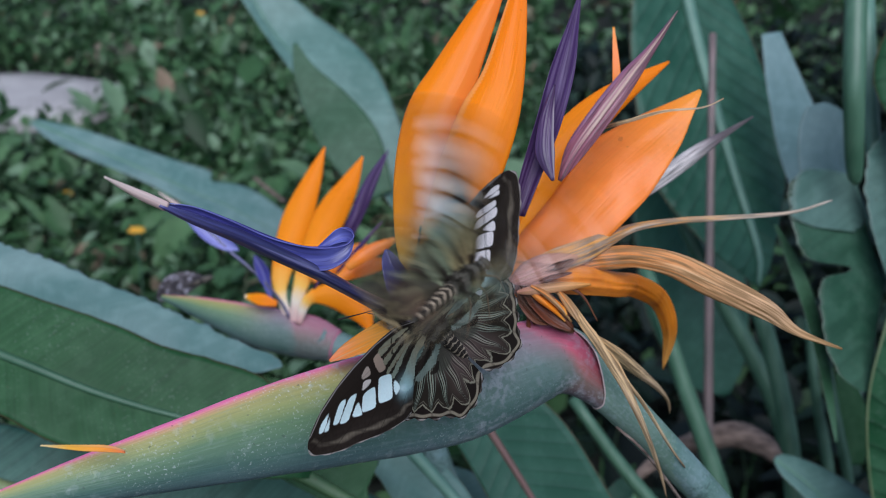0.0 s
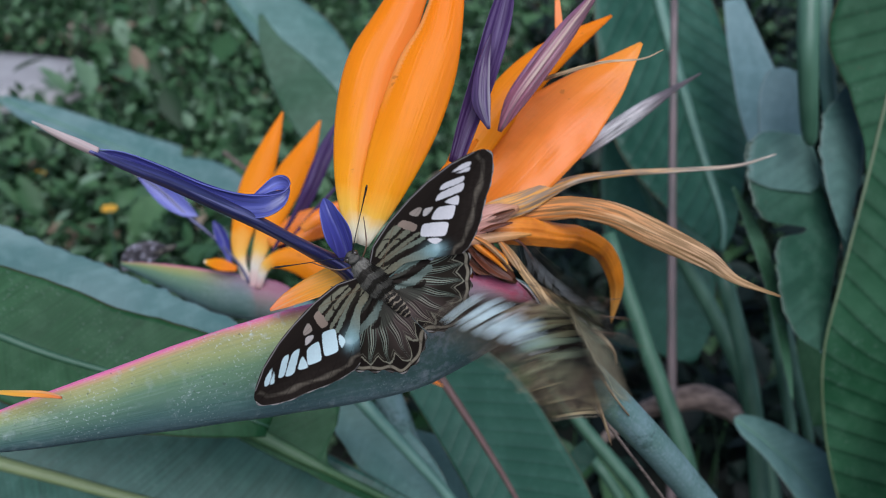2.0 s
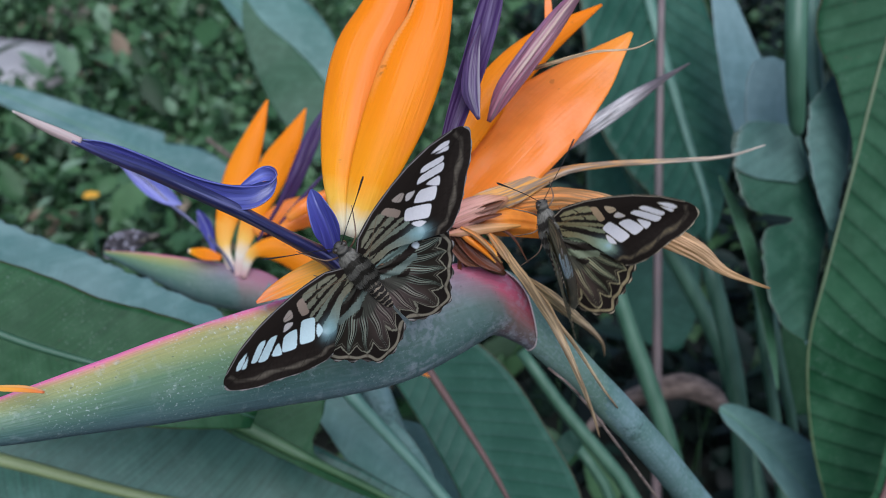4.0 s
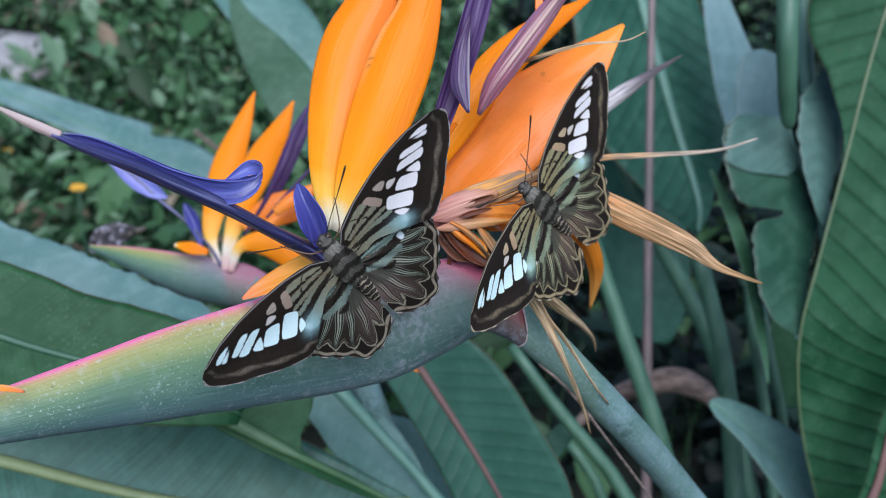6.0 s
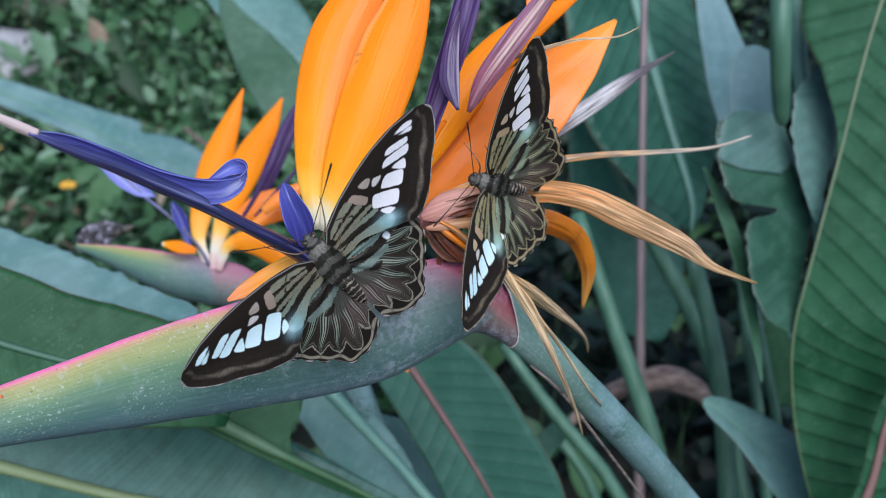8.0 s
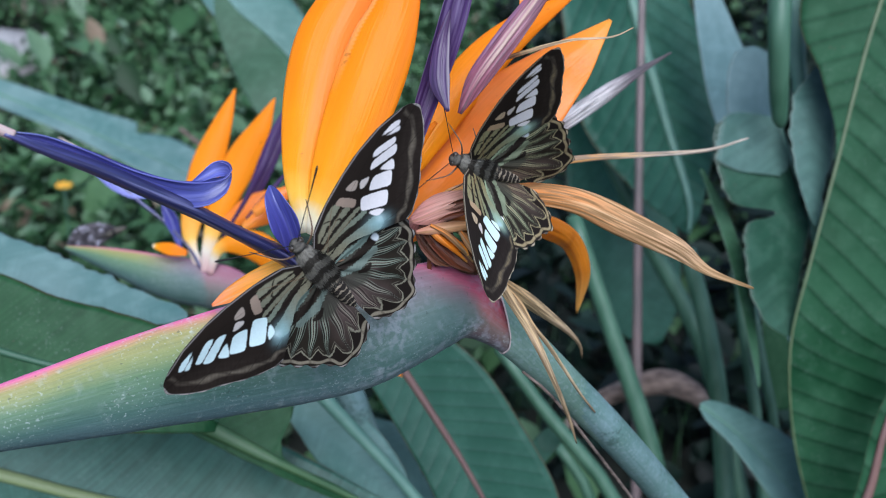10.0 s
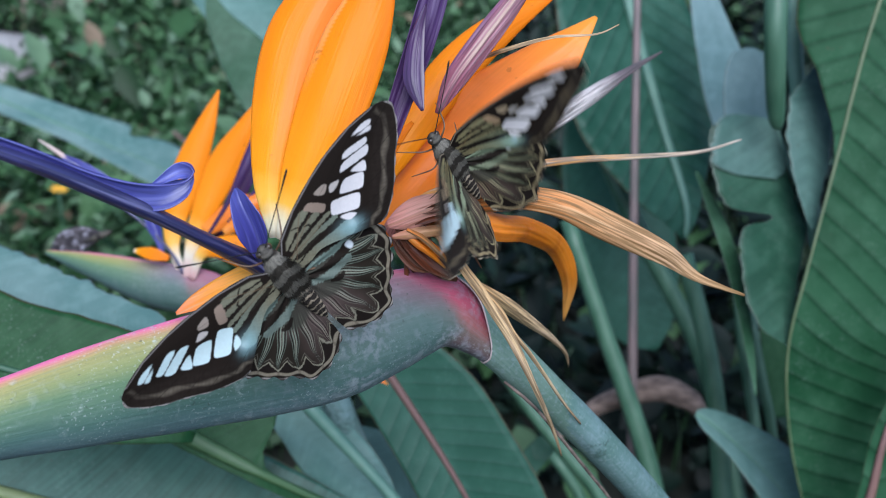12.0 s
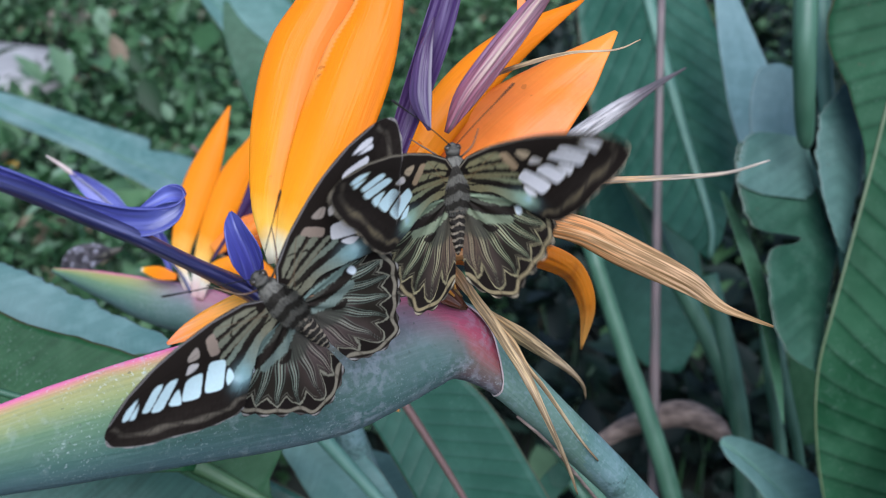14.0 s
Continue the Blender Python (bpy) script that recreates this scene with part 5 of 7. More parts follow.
for k in range(10):
    r = random.Random(40 + k)
    base = Vector((0.0100, 0.2821, 1.0019)) + Vector((r.uniform(-0.005, 0.008), r.uniform(-0.002, 0.003), r.uniform(-0.004, 0.003)))
    tip = base + Vector((r.uniform(-0.004, 0.014), r.uniform(-0.003, 0.005), r.uniform(-0.017, -0.004)))
    mid = (base + tip) / 2 + Vector((r.uniform(-0.003, 0.003), -0.001, r.uniform(-0.002, 0.003)))
    sepal([(*base, 0.0006), (*mid, r.uniform(0.0004, 0.0010)), (*tip, 0.00015)], (DRIED_BROWN, DRIED_RED, DRIED_BROWN, CLAW)[k % 4], "crumpled brown withered scrap", name="withered_scrap", n=14, across=8, thick=0.0003, cup=r.uniform(-0.9, 0.6), ripple=0.35, twist=r.uniform(-90, 90), seed=60 + k)

# blue tongue
tongue = sepal([(-0.0215, 0.2535, 0.9968, 0.0026), (-0.0254, 0.2513, 1.0015, 0.0024), (-0.0306, 0.2481, 1.0058, 0.0019), (-0.0368, 0.2444, 1.0107, 0.0016), (-0.0451, 0.2394, 1.0173, 0.0017), (-0.0539, 0.2340, 1.0237, 0.0018), (-0.0631, 0.2283, 1.0302, 0.0016), (-0.0709, 0.2235, 1.0350, 0.0011), (-0.0762, 0.2202, 1.0386, 0.0005)], BLUE_DARK, "dark blue ribbed shaft of the tongue", name="tongue", cup=-0.9, thick=0.0016, ridge=0.07, across=20, n=50, seed=41)
sepal([(-0.0756, 0.2227, 1.0378, 0.0002), (-0.0706, 0.2260, 1.0356, 0.0012), (-0.0644, 0.2299, 1.0316, 0.0016), (-0.0558, 0.2351, 1.0253, 0.0023), (-0.0493, 0.2392, 1.0215, 0.0028), (-0.0442, 0.2426, 1.0202, 0.0030), (-0.0406, 0.2452, 1.0212, 0.0024), (-0.0388, 0.2467, 1.0228, 0.0011), (-0.0381, 0.2473, 1.0241, 0.0002)], BLUE, "bright violet-blue flap along the tongue", parent=tongue, name="tongue_flap", cup=0.25, ridge=0.03, across=18, n=50, seed=42)
sepal([(-0.0459, 0.2433, 1.0225, 0.0004), (-0.0437, 0.2451, 1.0236, 0.0011), (-0.0413, 0.2469, 1.0247, 0.0018), (-0.0395, 0.2479, 1.0248, 0.0017), (-0.0382, 0.2482, 1.0241, 0.0006)], BLUE_CUP, "hollow upturned end of the flap, paler inside", parent=tongue, name="flap_end", cup=0.55, across=16, seed=47)
part("flap_rim", tube("flap_rim", [(-0.0749, 0.2224, 1.0384, 0.00012), (-0.0703, 0.2255, 1.0369, 0.00016), (-0.0641, 0.2294, 1.0332, 0.00018), (-0.0555, 0.2347, 1.0274, 0.0002), (-0.0481, 0.2394, 1.0240, 0.0002), (-0.0423, 0.2433, 1.0228, 0.00022), (-0.0388, 0.2458, 1.0233, 0.00024), (-0.0378, 0.2467, 1.0252, 0.00022), (-0.0390, 0.2462, 1.0267, 0.0002), (-0.0407, 0.2457, 1.0271, 0.00014)], 40, 6), BLUE_PALE, tongue, "pale raised rim of the flap")
sepal([(-0.0748, 0.2212, 1.0379, 0.0011), (-0.0781, 0.2191, 1.0402, 0.0011), (-0.0816, 0.2170, 1.0427, 0.0008), (-0.0855, 0.2146, 1.0458, 0.0002)], TIP_PINK, "dry pinkish white tip of the tongue", parent=tongue, name="tongue_tip", cup=-0.6, thick=0.0012, seed=44)
sepal([(-0.0242, 0.2523, 1.0037, 0.0014), (-0.0264, 0.2529, 1.0101, 0.0034), (-0.0291, 0.2540, 1.0155, 0.0024), (-0.0309, 0.2563, 1.0185, 0.0003)], BLUE, "small blue petal at the tongue's foot", name="petal", cup=0.2, fold=0.7, ripple=0.04, across=14, seed=45)

# ---- the small flower behind ----
small = thing("bird_of_paradise_flower", (-0.0789, 0.4384, 0.9045), "small orange bird of paradise flower behind the large one", "flower", "bird of paradise flowers")
part("spathe", spathe_mesh("spathe", [(-0.1682, 0.4613, 0.9075, 0.0011, 0.0017), (-0.1441, 0.4549, 0.9052, 0.0060, 0.0060), (-0.1149, 0.4479, 0.9013, 0.0103, 0.0087), (-0.0892, 0.4422, 0.9006, 0.0107, 0.0091), (-0.0746, 0.4365, 0.8998, 0.0080, 0.0074)], (0.038, 0.292, 0.956), TOWARD), SPATHE_SMALL, small, "grey-green spathe with a pink crest")
part("stem", tube("stem", rooted([(-0.0832, 0.4396, 0.9022, 0.0067), (-0.0617, 0.4387, 0.8922, 0.0075), (-0.0338, 0.4340, 0.8677, 0.0068), (-0.0034, 0.4403, 0.7788, 0.0068)]), 30, 12), STEM, small)
sepal([(-0.0977, 0.4426, 0.9066, 0.0021), (-0.1040, 0.4482, 0.9175, 0.0024), (-0.1055, 0.4537, 0.9282, 0.0048), (-0.1008, 0.4641, 0.9505, 0.0075), (-0.0943, 0.4735, 0.9705, 0.0046), (-0.0893, 0.4809, 0.9855, 0.0004)], ORANGE_FOOT, "small orange upright sepal with a white foot", small, cup=-0.3, seed=51)
sepal([(-0.0961, 0.4406, 0.9070, 0.0024), (-0.0956, 0.4447, 0.9195, 0.0029), (-0.0916, 0.4512, 0.9352, 0.0053), (-0.0836, 0.4598, 0.9557, 0.0077), (-0.0752, 0.4652, 0.9712, 0.0050), (-0.0689, 0.4709, 0.9848, 0.0004)], ORANGE_FOOT, "small orange leaning sepal with a white foot", small, cup=-0.3, seed=52)
sepal([(-0.0941, 0.4390, 0.9085, 0.0016), (-0.0889, 0.4411, 0.9214, 0.0029), (-0.0751, 0.4411, 0.9238, 0.0066), (-0.0643, 0.4388, 0.9183, 0.0060), (-0.0585, 0.4354, 0.9101, 0.0013)], ORANGE_FOOT, "small orange sepal bent sideways", small, cup=-0.3, seed=53)
sepal([(-0.0892, 0.4456, 0.9295, 0.0026), (-0.0762, 0.4476, 0.9395, 0.0052), (-0.0636, 0.4510, 0.9475, 0.0013)], ORANGE_DEEP, "small deep orange sepal", small, cup=-0.3, seed=54)
sepal([(-0.1216, 0.4462, 0.9180, 0.0008), (-0.1130, 0.4439, 0.9178, 0.0029), (-0.1050, 0.4434, 0.9165, 0.0013)], ORANGE, "orange petal edge", small, seed=55)
sepal([(-0.0864, 0.4568, 0.9225, 0.0019), (-0.0769, 0.4654, 0.9431, 0.0035), (-0.0686, 0.4729, 0.9611, 0.0030), (-0.0618, 0.4813, 0.9760, 0.0011), (-0.0585, 0.4870, 0.9845, 0.0003)], PURPLE, "violet drying petal", small, "petal", cup=-0.4, seed=56)
sepal([(-0.1191, 0.4571, 0.9351, 0.0005), (-0.1165, 0.4556, 0.9318, 0.0024), (-0.1140, 0.4542, 0.9276, 0.0032), (-0.1112, 0.4515, 0.9215, 0.0018), (-0.1085, 0.4470, 0.9160, 0.0008)], BLUE, "small dark blue petal at the tongue's foot", small, "petal", cup=0.3, fold=0.5, seed=57)
small_tongue = sepal([(-0.0985, 0.4420, 0.9100, 0.0008), (-0.1060, 0.4480, 0.9180, 0.0008), (-0.1185, 0.4539, 0.9274, 0.0008), (-0.1321, 0.4575, 0.9365, 0.0011), (-0.1443, 0.4618, 0.9458, 0.0016), (-0.1567, 0.4646, 0.9535, 0.0012)], BLUE_DARK, "thin dark violet shaft of the tongue", small, "tongue", cup=-0.8, thick=0.0012, seed=73)
sepal([(-0.1272, 0.4584, 0.9368, 0.0004), (-0.1330, 0.4592, 0.9392, 0.0034), (-0.1390, 0.4608, 0.9428, 0.0050), (-0.1443, 0.4622, 0.9458, 0.0048), (-0.1505, 0.4638, 0.9497, 0.0036), (-0.1575, 0.4652, 0.9540, 0.0013)], BLUE_PALE, "pale violet-blue flap of the tongue", small_tongue, "tongue_flap", cup=0.4, ridge=0.04, across=16, seed=43)
sepal([(-0.1558, 0.4646, 0.9531, 0.0012), (-0.1625, 0.4662, 0.9570, 0.0009), (-0.1692, 0.4675, 0.9606, 0.0003)], TIP_PINK, "dry whitish tip of the tongue", small_tongue, "tongue_tip", cup=-0.5, thick=0.0008, seed=49)

sepal([(-0.0636, 0.3946, 0.9572, 0.0017), (-0.0569, 0.3969, 0.9624, 0.0031), (-0.0492, 0.4008, 0.9661, 0.0024), (-0.0437, 0.4041, 0.9684, 0.0006)], ORANGE_DEEP, "deep orange petal behind the tongue's foot", small, cup=-0.4, seed=58)
sepal([(-0.0697, 0.4015, 0.9478, 0.0015), (-0.0616, 0.4037, 0.9527, 0.0036), (-0.0524, 0.4071, 0.9547, 0.0032), (-0.0467, 0.4096, 0.9550, 0.0007)], ORANGE_DEEP, "orange petal in the shade", small, cup=-0.4, seed=59)
sepal([(-0.0820, 0.4180, 0.9365, 0.0006), (-0.0730, 0.4245, 0.9524, 0.0011), (-0.0665, 0.4309, 0.9681, 0.0023), (-0.0615, 0.4386, 0.9820, 0.0018), (-0.0550, 0.4455, 0.9938, 0.0004)], PURPLE, "narrow violet dried petal", small, "petal", cup=-0.6, ridge=0.1, across=14, seed=71)
sepal([(-0.0715, 0.4167, 0.9459, 0.0006), (-0.0623, 0.4214, 0.9569, 0.0011), (-0.0533, 0.4279, 0.9672, 0.0004)], PURPLE, "narrow violet dried strip", small, "petal", cup=-0.6, seed=72)

# ---- small things among the leaves ----
def dusky_butterfly(at, heading, label):
    """A small butterfly at rest with its wings closed over its back."""
    ob = thing("butterfly", at, label, "butterfly")
    o = Vector(at)
    h = Vector(heading).normalized()
    up = Vector((0, 0, 1))
    for k in (-1, 1):
        s = h.cross(up) * (0.0008 * k)
        part("wing", blade("wing", [(*(o + s), 0.002), (*(o + s * 2 - h * 0.010 + up * 0.003), 0.006), (*(o + s * 2.4 - h * 0.021 + up * 0.003), 0.0075), (*(o + s * 2 - h * 0.030), 0.002)], h.cross(up) * k, n=20, across=10, ragged=0.05, seed=80 + k), DUSKY, ob, "closed grey-brown wing with white flecks")
    part("body", tube("body", [(*(o + h * 0.006), 0.0008), (*o, 0.0022), (*(o - h * 0.012), 0.0016), (*(o - h * 0.018 - up * 0.002), 0.0004)], 16, 10), FUR, ob, "dark furry body")
    return ob


def speckled_material():
    m, nt, p = mat("dusky_wing")
    base = ramp(nt, grain(nt, 260, 4), [(0.40, (0.025, 0.022, 0.028)), (0.56, (0.09, 0.08, 0.09)), (0.60, (0.42, 0.42, 0.50)), (0.66, (0.06, 0.05, 0.06))])
    nt.links.new(base, p.inputs["Base Color"])
    p.inputs["Roughness"].default_value = 0.7
    return m


DUSKY = speckled_material()
dusky_butterfly((-0.1732, 0.5442, 0.8829), (0.75, 0.1, 0.35), "dusky butterfly with closed white-flecked wings behind the small flower")


def daisy(at, size, seed):
    """A small yellow flower: a ring of petals, a button, a thin stalk."""
    rng = random.Random(seed)
    ob = thing("yellow_flower", at, "small yellow flower in the undergrowth", "flower", "yellow flowers")
    o = Vector(at)
    n = 7
    for k in range(n):
        a = 2 * math.pi * k / n + rng.uniform(-0.2, 0.2)
        d = Vector((math.cos(a), math.sin(a) * 0.8, 0.25 + 0.2 * math.sin(a)))
        part("petal", blade("petal", [(*(o + d * size * 0.15), size * 0.1), (*(o + d * size * 0.6), size * 0.26), (*(o + d * size), size * 0.06)], (0, -0.5, 0.85), n=6, across=4), YELLOW, ob)
    part("stalk", tube("stalk", [(*o, 0.0012), (o.x, o.y + 0.01, ground_height(o.x, o.y), 0.0015)], 6, 6), STALK, ob)
    return ob


daisy((-0.7851, 1.6498, 0.5576), 0.013, 1)
daisy((-0.5806, 1.4520, 0.5698), 0.013, 2)
daisy((-0.8370, 2.6328, 0.7687), 0.012, 3)
daisy((-0.4969, 1.2509, 0.6455), 0.011, 4)
daisy((-0.8796, 1.7959, 0.5336), 0.010, 5)

scrap = part("fallen_petal", blade("fallen_petal", [(-0.0130, 0.4002, 0.8905, 0.0010), (-0.0075, 0.3993, 0.8885, 0.0015), (-0.0015, 0.3980, 0.8852, 0.0004)], RAISED, n=12, across=6, cup=-0.5), ORANGE_DEEP, None, "scrap of orange petal caught on a leaf")
tagged(scrap, category="petal")
twig = part("dry_twig", tube("dry_twig", [(-0.2438, 0.9271, 0.8324, 0.0020), (-0.2273, 0.9238, 0.8210, 0.0025), (-0.2114, 0.9210, 0.8113, 0.0022)], 10, 6), STALK_DRY, None, "short dry twig among the leaves")
tagged(twig, category="twig")

# ---- butterflies ----
def inside(outline, px, py):
    hit = np.zeros(px.shape, bool)
    n = len(outline)
    for i in range(n):
        x1, y1 = outline[i]
        x2, y2 = outline[(i + 1) % n]
        c = ((y1 > py) != (y2 > py)) & (px < (x2 - x1) * (py - y1) / (y2 - y1 + 1e-12) + x1)
        hit ^= c
    return hit


def margin_distance(line, px, py):
    best = np.full(px.shape, 1e9)
    for (x1, y1), (x2, y2) in zip(line[:-1], line[1:]):
        dx, dy = x2 - x1, y2 - y1
        t = np.clip(((px - x1) * dx + (py - y1) * dy) / (dx * dx + dy * dy + 1e-12), 0, 1)
        best = np.minimum(best, np.hypot(px - x1 - t * dx, py - y1 - t * dy))
    return best


def smooth2(points, n):
    return spline([(x, y, 0) for x, y in points], n)[:, :2]


def tint(col, mask, color):
    m = np.clip(mask, 0, 1)[..., None]
    return col * (1 - m) + np.array(color) * m


def soft(x, edge):
    return np.clip(x / edge + 0.5, 0, 1)


def ellipse(x, y, cx, cy, a, b, turn, power=2.6):
    c, s = math.cos(radians(turn)), math.sin(radians(turn))
    u, v = (x - cx) * c + (y - cy) * s, -(x - cx) * s + (y - cy) * c
    return np.abs(u / a) ** power + np.abs(v / b) ** power


def patch(x, y, ring, edge=0.16):
    """1 inside a convex four-cornered patch with rounded corners; ring: its corners in mm."""
    ring = np.array(ring).reshape(4, 2)
    c = ring.mean(axis=0)
    d = []
    for a, b in zip(ring, np.roll(ring, -1, axis=0)):
        n = np.array([b[1] - a[1], a[0] - b[0]])
        n = n / np.linalg.norm(n)
        n = n if (a - c) @ n > 0 else -n
        d.append((x - a[0]) * n[0] + (y - a[1]) * n[1])
    far = np.log(sum(np.exp(q * 2.2) for q in d)) / 2.2
    return soft(-far + 0.27, edge)


# white patches of the forewing from its tip inwards: four corners each
PATCHES = ((31.8, 3.0, 35.6, 1.9, 36.8, 0.6, 35.9, 0.1), (31.2, 2.4, 35.6, -0.2, 34.6, -0.9, 32.4, 1.2), (26.5, 2.4, 28.0, 2.8, 32.9, -0.6, 32.0, -1.4), (23.8, 1.2, 25.5, 1.8, 31.6, -1.9, 30.0, -3.0),
           (24.8, -0.9, 26.3, -1.6, 28.5, -3.0, 26.5, -4.7), (19.6, -1.6, 22.6, -0.7, 25.9, -4.3, 22.9, -6.0), (14.6, -2.6, 17.2, -0.7, 21.5, -6.0, 18.5, -7.7), (14.9, -4.6, 16.2, -5.6, 17.3, -7.9, 15.2, -7.2))


def stroke(x, y, points, edge=0.3):
    """1 along a painted streak; points: x, y and half width of its start, middle and end, in mm."""
    c = spline([(points[k], points[k + 1], points[k + 2]) for k in (0, 3, 6)], 10)
    best = np.full(x.shape, -9.0)
    for (x1, y1, w1), (x2, y2, w2) in zip(c[:-1], c[1:]):
        dx, dy = x2 - x1, y2 - y1
        t = np.clip(((x - x1) * dx + (y - y1) * dy) / (dx * dx + dy * dy + 1e-12), 0, 1)
        best = np.maximum(best, w1 + (w2 - w1) * t - np.hypot(x - x1 - t * dx, y - y1 - t * dy))
    return soft(best, edge)


def fuzz(x, y, scale, seed=0):
    """Smooth uneven values round 0 that break up painted edges."""
    return sum(np.sin(scale * (a * x + b * y) + c + seed) for a, b, c in ((1.0, 0.3, 0.5), (-0.4, 1.1, 2.1), (0.8, -0.9, 4.0), (1.7, 1.3, 1.0))) / 4


DARK, TAN, SAGE, AQUA = (0.019, 0.014, 0.011), (0.250, 0.235, 0.155), (0.215, 0.265, 0.205), (0.34, 0.55, 0.57)
# streaks at the root of the forewing, pale and dark
FORE_PALE = ((4.0, 4.0, 0.5, 8.5, 4.7, 1.15, 12.8, 4.4, 0.9), (4.5, 2.6, 0.5, 9.5, 2.3, 1.05, 13.4, 1.5, 0.9), (2.2, 1.3, 0.5, 8.0, 0.5, 0.75, 15.0, -1.5, 0.45), (1.2, -0.3, 0.6, 7.5, -0.9, 0.85, 14.6, -3.5, 0.6), (1.2, -1.8, 0.7, 7.2, -4.0, 1.35, 13.6, -7.9, 1.9))
FORE_DARK = ((4.5, 3.2, 0.15, 9.0, 3.4, 0.4, 13.0, 3.0, 0.5), (8.2, 5.2, 0.1, 9.2, 4.4, 0.2, 9.6, 3.6, 0.1), (3.0, 0.0, 0.5, 8.0, -2.1, 0.95, 13.0, -4.9, 0.75), (3.2, 2.0, 0.3, 8.5, 1.3, 0.5, 13.0, 0.3, 0.5), (10.2, 2.6, 0.1, 10.9, 1.9, 0.25, 10.8, 1.1, 0.1))


def forewing_scales(x, y, dm, white=(0.82, 0.86, 0.86)):
    """Colour of the forewing at x out, y forward (mm); dm: distance from the outer margin; white: patch tone with its
    sheen.
    """
    col = np.ones(x.shape + (3,)) * np.array(DARK)
    f = 0.6 * fuzz(x, y, 2.6) + 0.6 * fuzz(x, y, 7.0, 2)
    for k, row in enumerate(FORE_PALE):
        out = np.clip((x - 5) / 8, 0, 1)[..., None] * (0.25 if k < 3 else 0.85)
        tone = np.array(TAN) * (1 - out) + np.array(SAGE if k < 4 else (0.21, 0.31, 0.28)) * out
        col = tint(col, stroke(x + 0.25 * f, y + 0.25 * f, row, 0.22) * (0.92 + 0.15 * f), tone)
    for row in FORE_DARK:
        col = tint(col, stroke(x - 0.25 * f, y + 0.3 * f, row, 0.22) * 0.95, DARK)
    # blue-green glow behind the last patch: wing sheen painted as colour
    glow = np.exp(-(((x - 14.3) * 0.75 + (y + 8.6) * 0.6) ** 2 / 3.0 + ((x - 14.3) * 0.6 - (y + 8.6) * 0.75) ** 2 / 7.0))
    col = tint(col, glow * (0.75 + 0.25 * fuzz(x, y, 1.7, 3)) * soft(dm - 3.6, 1.5), AQUA)
    col = tint(col, np.exp(-((x - 15.0) ** 2 + (y + 8.0) ** 2) / 1.1) * 0.6, (0.55, 0.72, 0.74))
    # pale spots of the cell
    for ring, tone in (((13.4, 4.9, 15.2, 4.7, 16.3, 0.6, 14.7, -0.1), (0.36, 0.27, 0.205)), ((17.3, 4.6, 19.8, 3.9, 20.6, 3.0, 18.2, 2.2), (0.40, 0.33, 0.27)), ((18.9, 0.9, 20.4, 2.1, 22.3, 0.5, 20.2, 0.1), (0.66, 0.60, 0.55))):
        col = tint(col, patch(x + 0.2 * f, y, ring, 0.2), tone)
    # brownish outer border with its broken tan band
    border = soft(6.0 - dm, 1.5) * 0.5 * (0.5 + 0.5 * fuzz(x, y, 3.1, 1))
    col = tint(col, np.clip(border, 0, 1), (0.035, 0.027, 0.022))
    along = x * 0.83 - y * 0.56
    cell = np.abs(np.sin(along * math.pi / 4.1))
    band = soft(0.55 - np.abs(dm - 2.9 - 0.22 * np.sin(along * 2 * math.pi / 4.1)), 0.8) * np.clip((44 - x) / 10, 0.3, 1)
    col = tint(col, band * (0.35 + 0.5 * soft(cell - 0.25, 0.4)) * (0.85 + 0.3 * fuzz(x, y, 3.4, 2)), (0.175, 0.148, 0.110))
    col = tint(col, soft(0.16 - np.abs(dm - 0.1), 0.2) * (0.25 + 0.6 * soft(cell - 0.6, 0.3)), (0.42, 0.38, 0.35))
    # veins across the outer half, and the pale line along the front edge
    vein = np.abs(np.sin(np.radians((np.degrees(np.arctan2(-(y - 2.5), x + 6)) + 8) * 180 / 6.4)))
    col = tint(col, soft(0.06 - vein, 0.06) * soft(np.hypot(x, y) - 18, 3.0) * 0.6, (0.010, 0.008, 0.006))
    for ring in PATCHES:
        col = tint(col, patch(x + 0.1 * f, y + 0.1 * f, ring, 0.2), white)
    for a, b in ((-1.6, 0.75), (-0.2, 0.2), (0.0, -0.42)):
        col = tint(col, soft(0.10 - np.abs(y - 1.6 - a - b * (x - 3) * (1 - 0.02 * x)), 0.15) * soft(12.5 - x, 2.0) * soft(x - 2.5, 1.0) * 0.7, (0.20, 0.13, 0.075))
    costa = np.interp(x, [1.2, 5.5, 12.4, 20, 26, 33, 38.7], [3.4, 6.1, 7.2, 7.2, 6.6, 4.9, 2.1])
    col = tint(col, soft(0.75 - np.abs(costa - y - 0.6), 0.4), DARK)
    return tint(col, soft(0.14 - np.abs(costa - y - 0.22), 0.2) * 0.7, (0.36, 0.33, 0.31))


# streaks at the root of the hindwing
HIND_PALE = ((3.0, 0.2, 0.6, 8.0, -0.6, 0.8, 14.0, -3.6, 0.7), (2.5, -3.4, 0.6, 7.5, -5.0, 1.0, 12.5, -6.0, 0.9), (1.5, -7.6, 0.7, 5.5, -9.6, 1.1, 10.5, -10.0, 1.2))
HIND_DARK = ((2.2, -1.6, 0.6, 7.5, -2.7, 0.95, 12.8, -4.4, 0.8), (1.8, -5.6, 0.6, 6.0, -7.4, 1.05, 11.6, -7.9, 1.0), (4.6, -11.2, 0.5, 6.2, -12.2, 0.8, 7.6, -12.0, 0.5), (13.6, -4.8, 0.2, 15.8, -6.4, 0.8, 17.6, -8.2, 0.3))


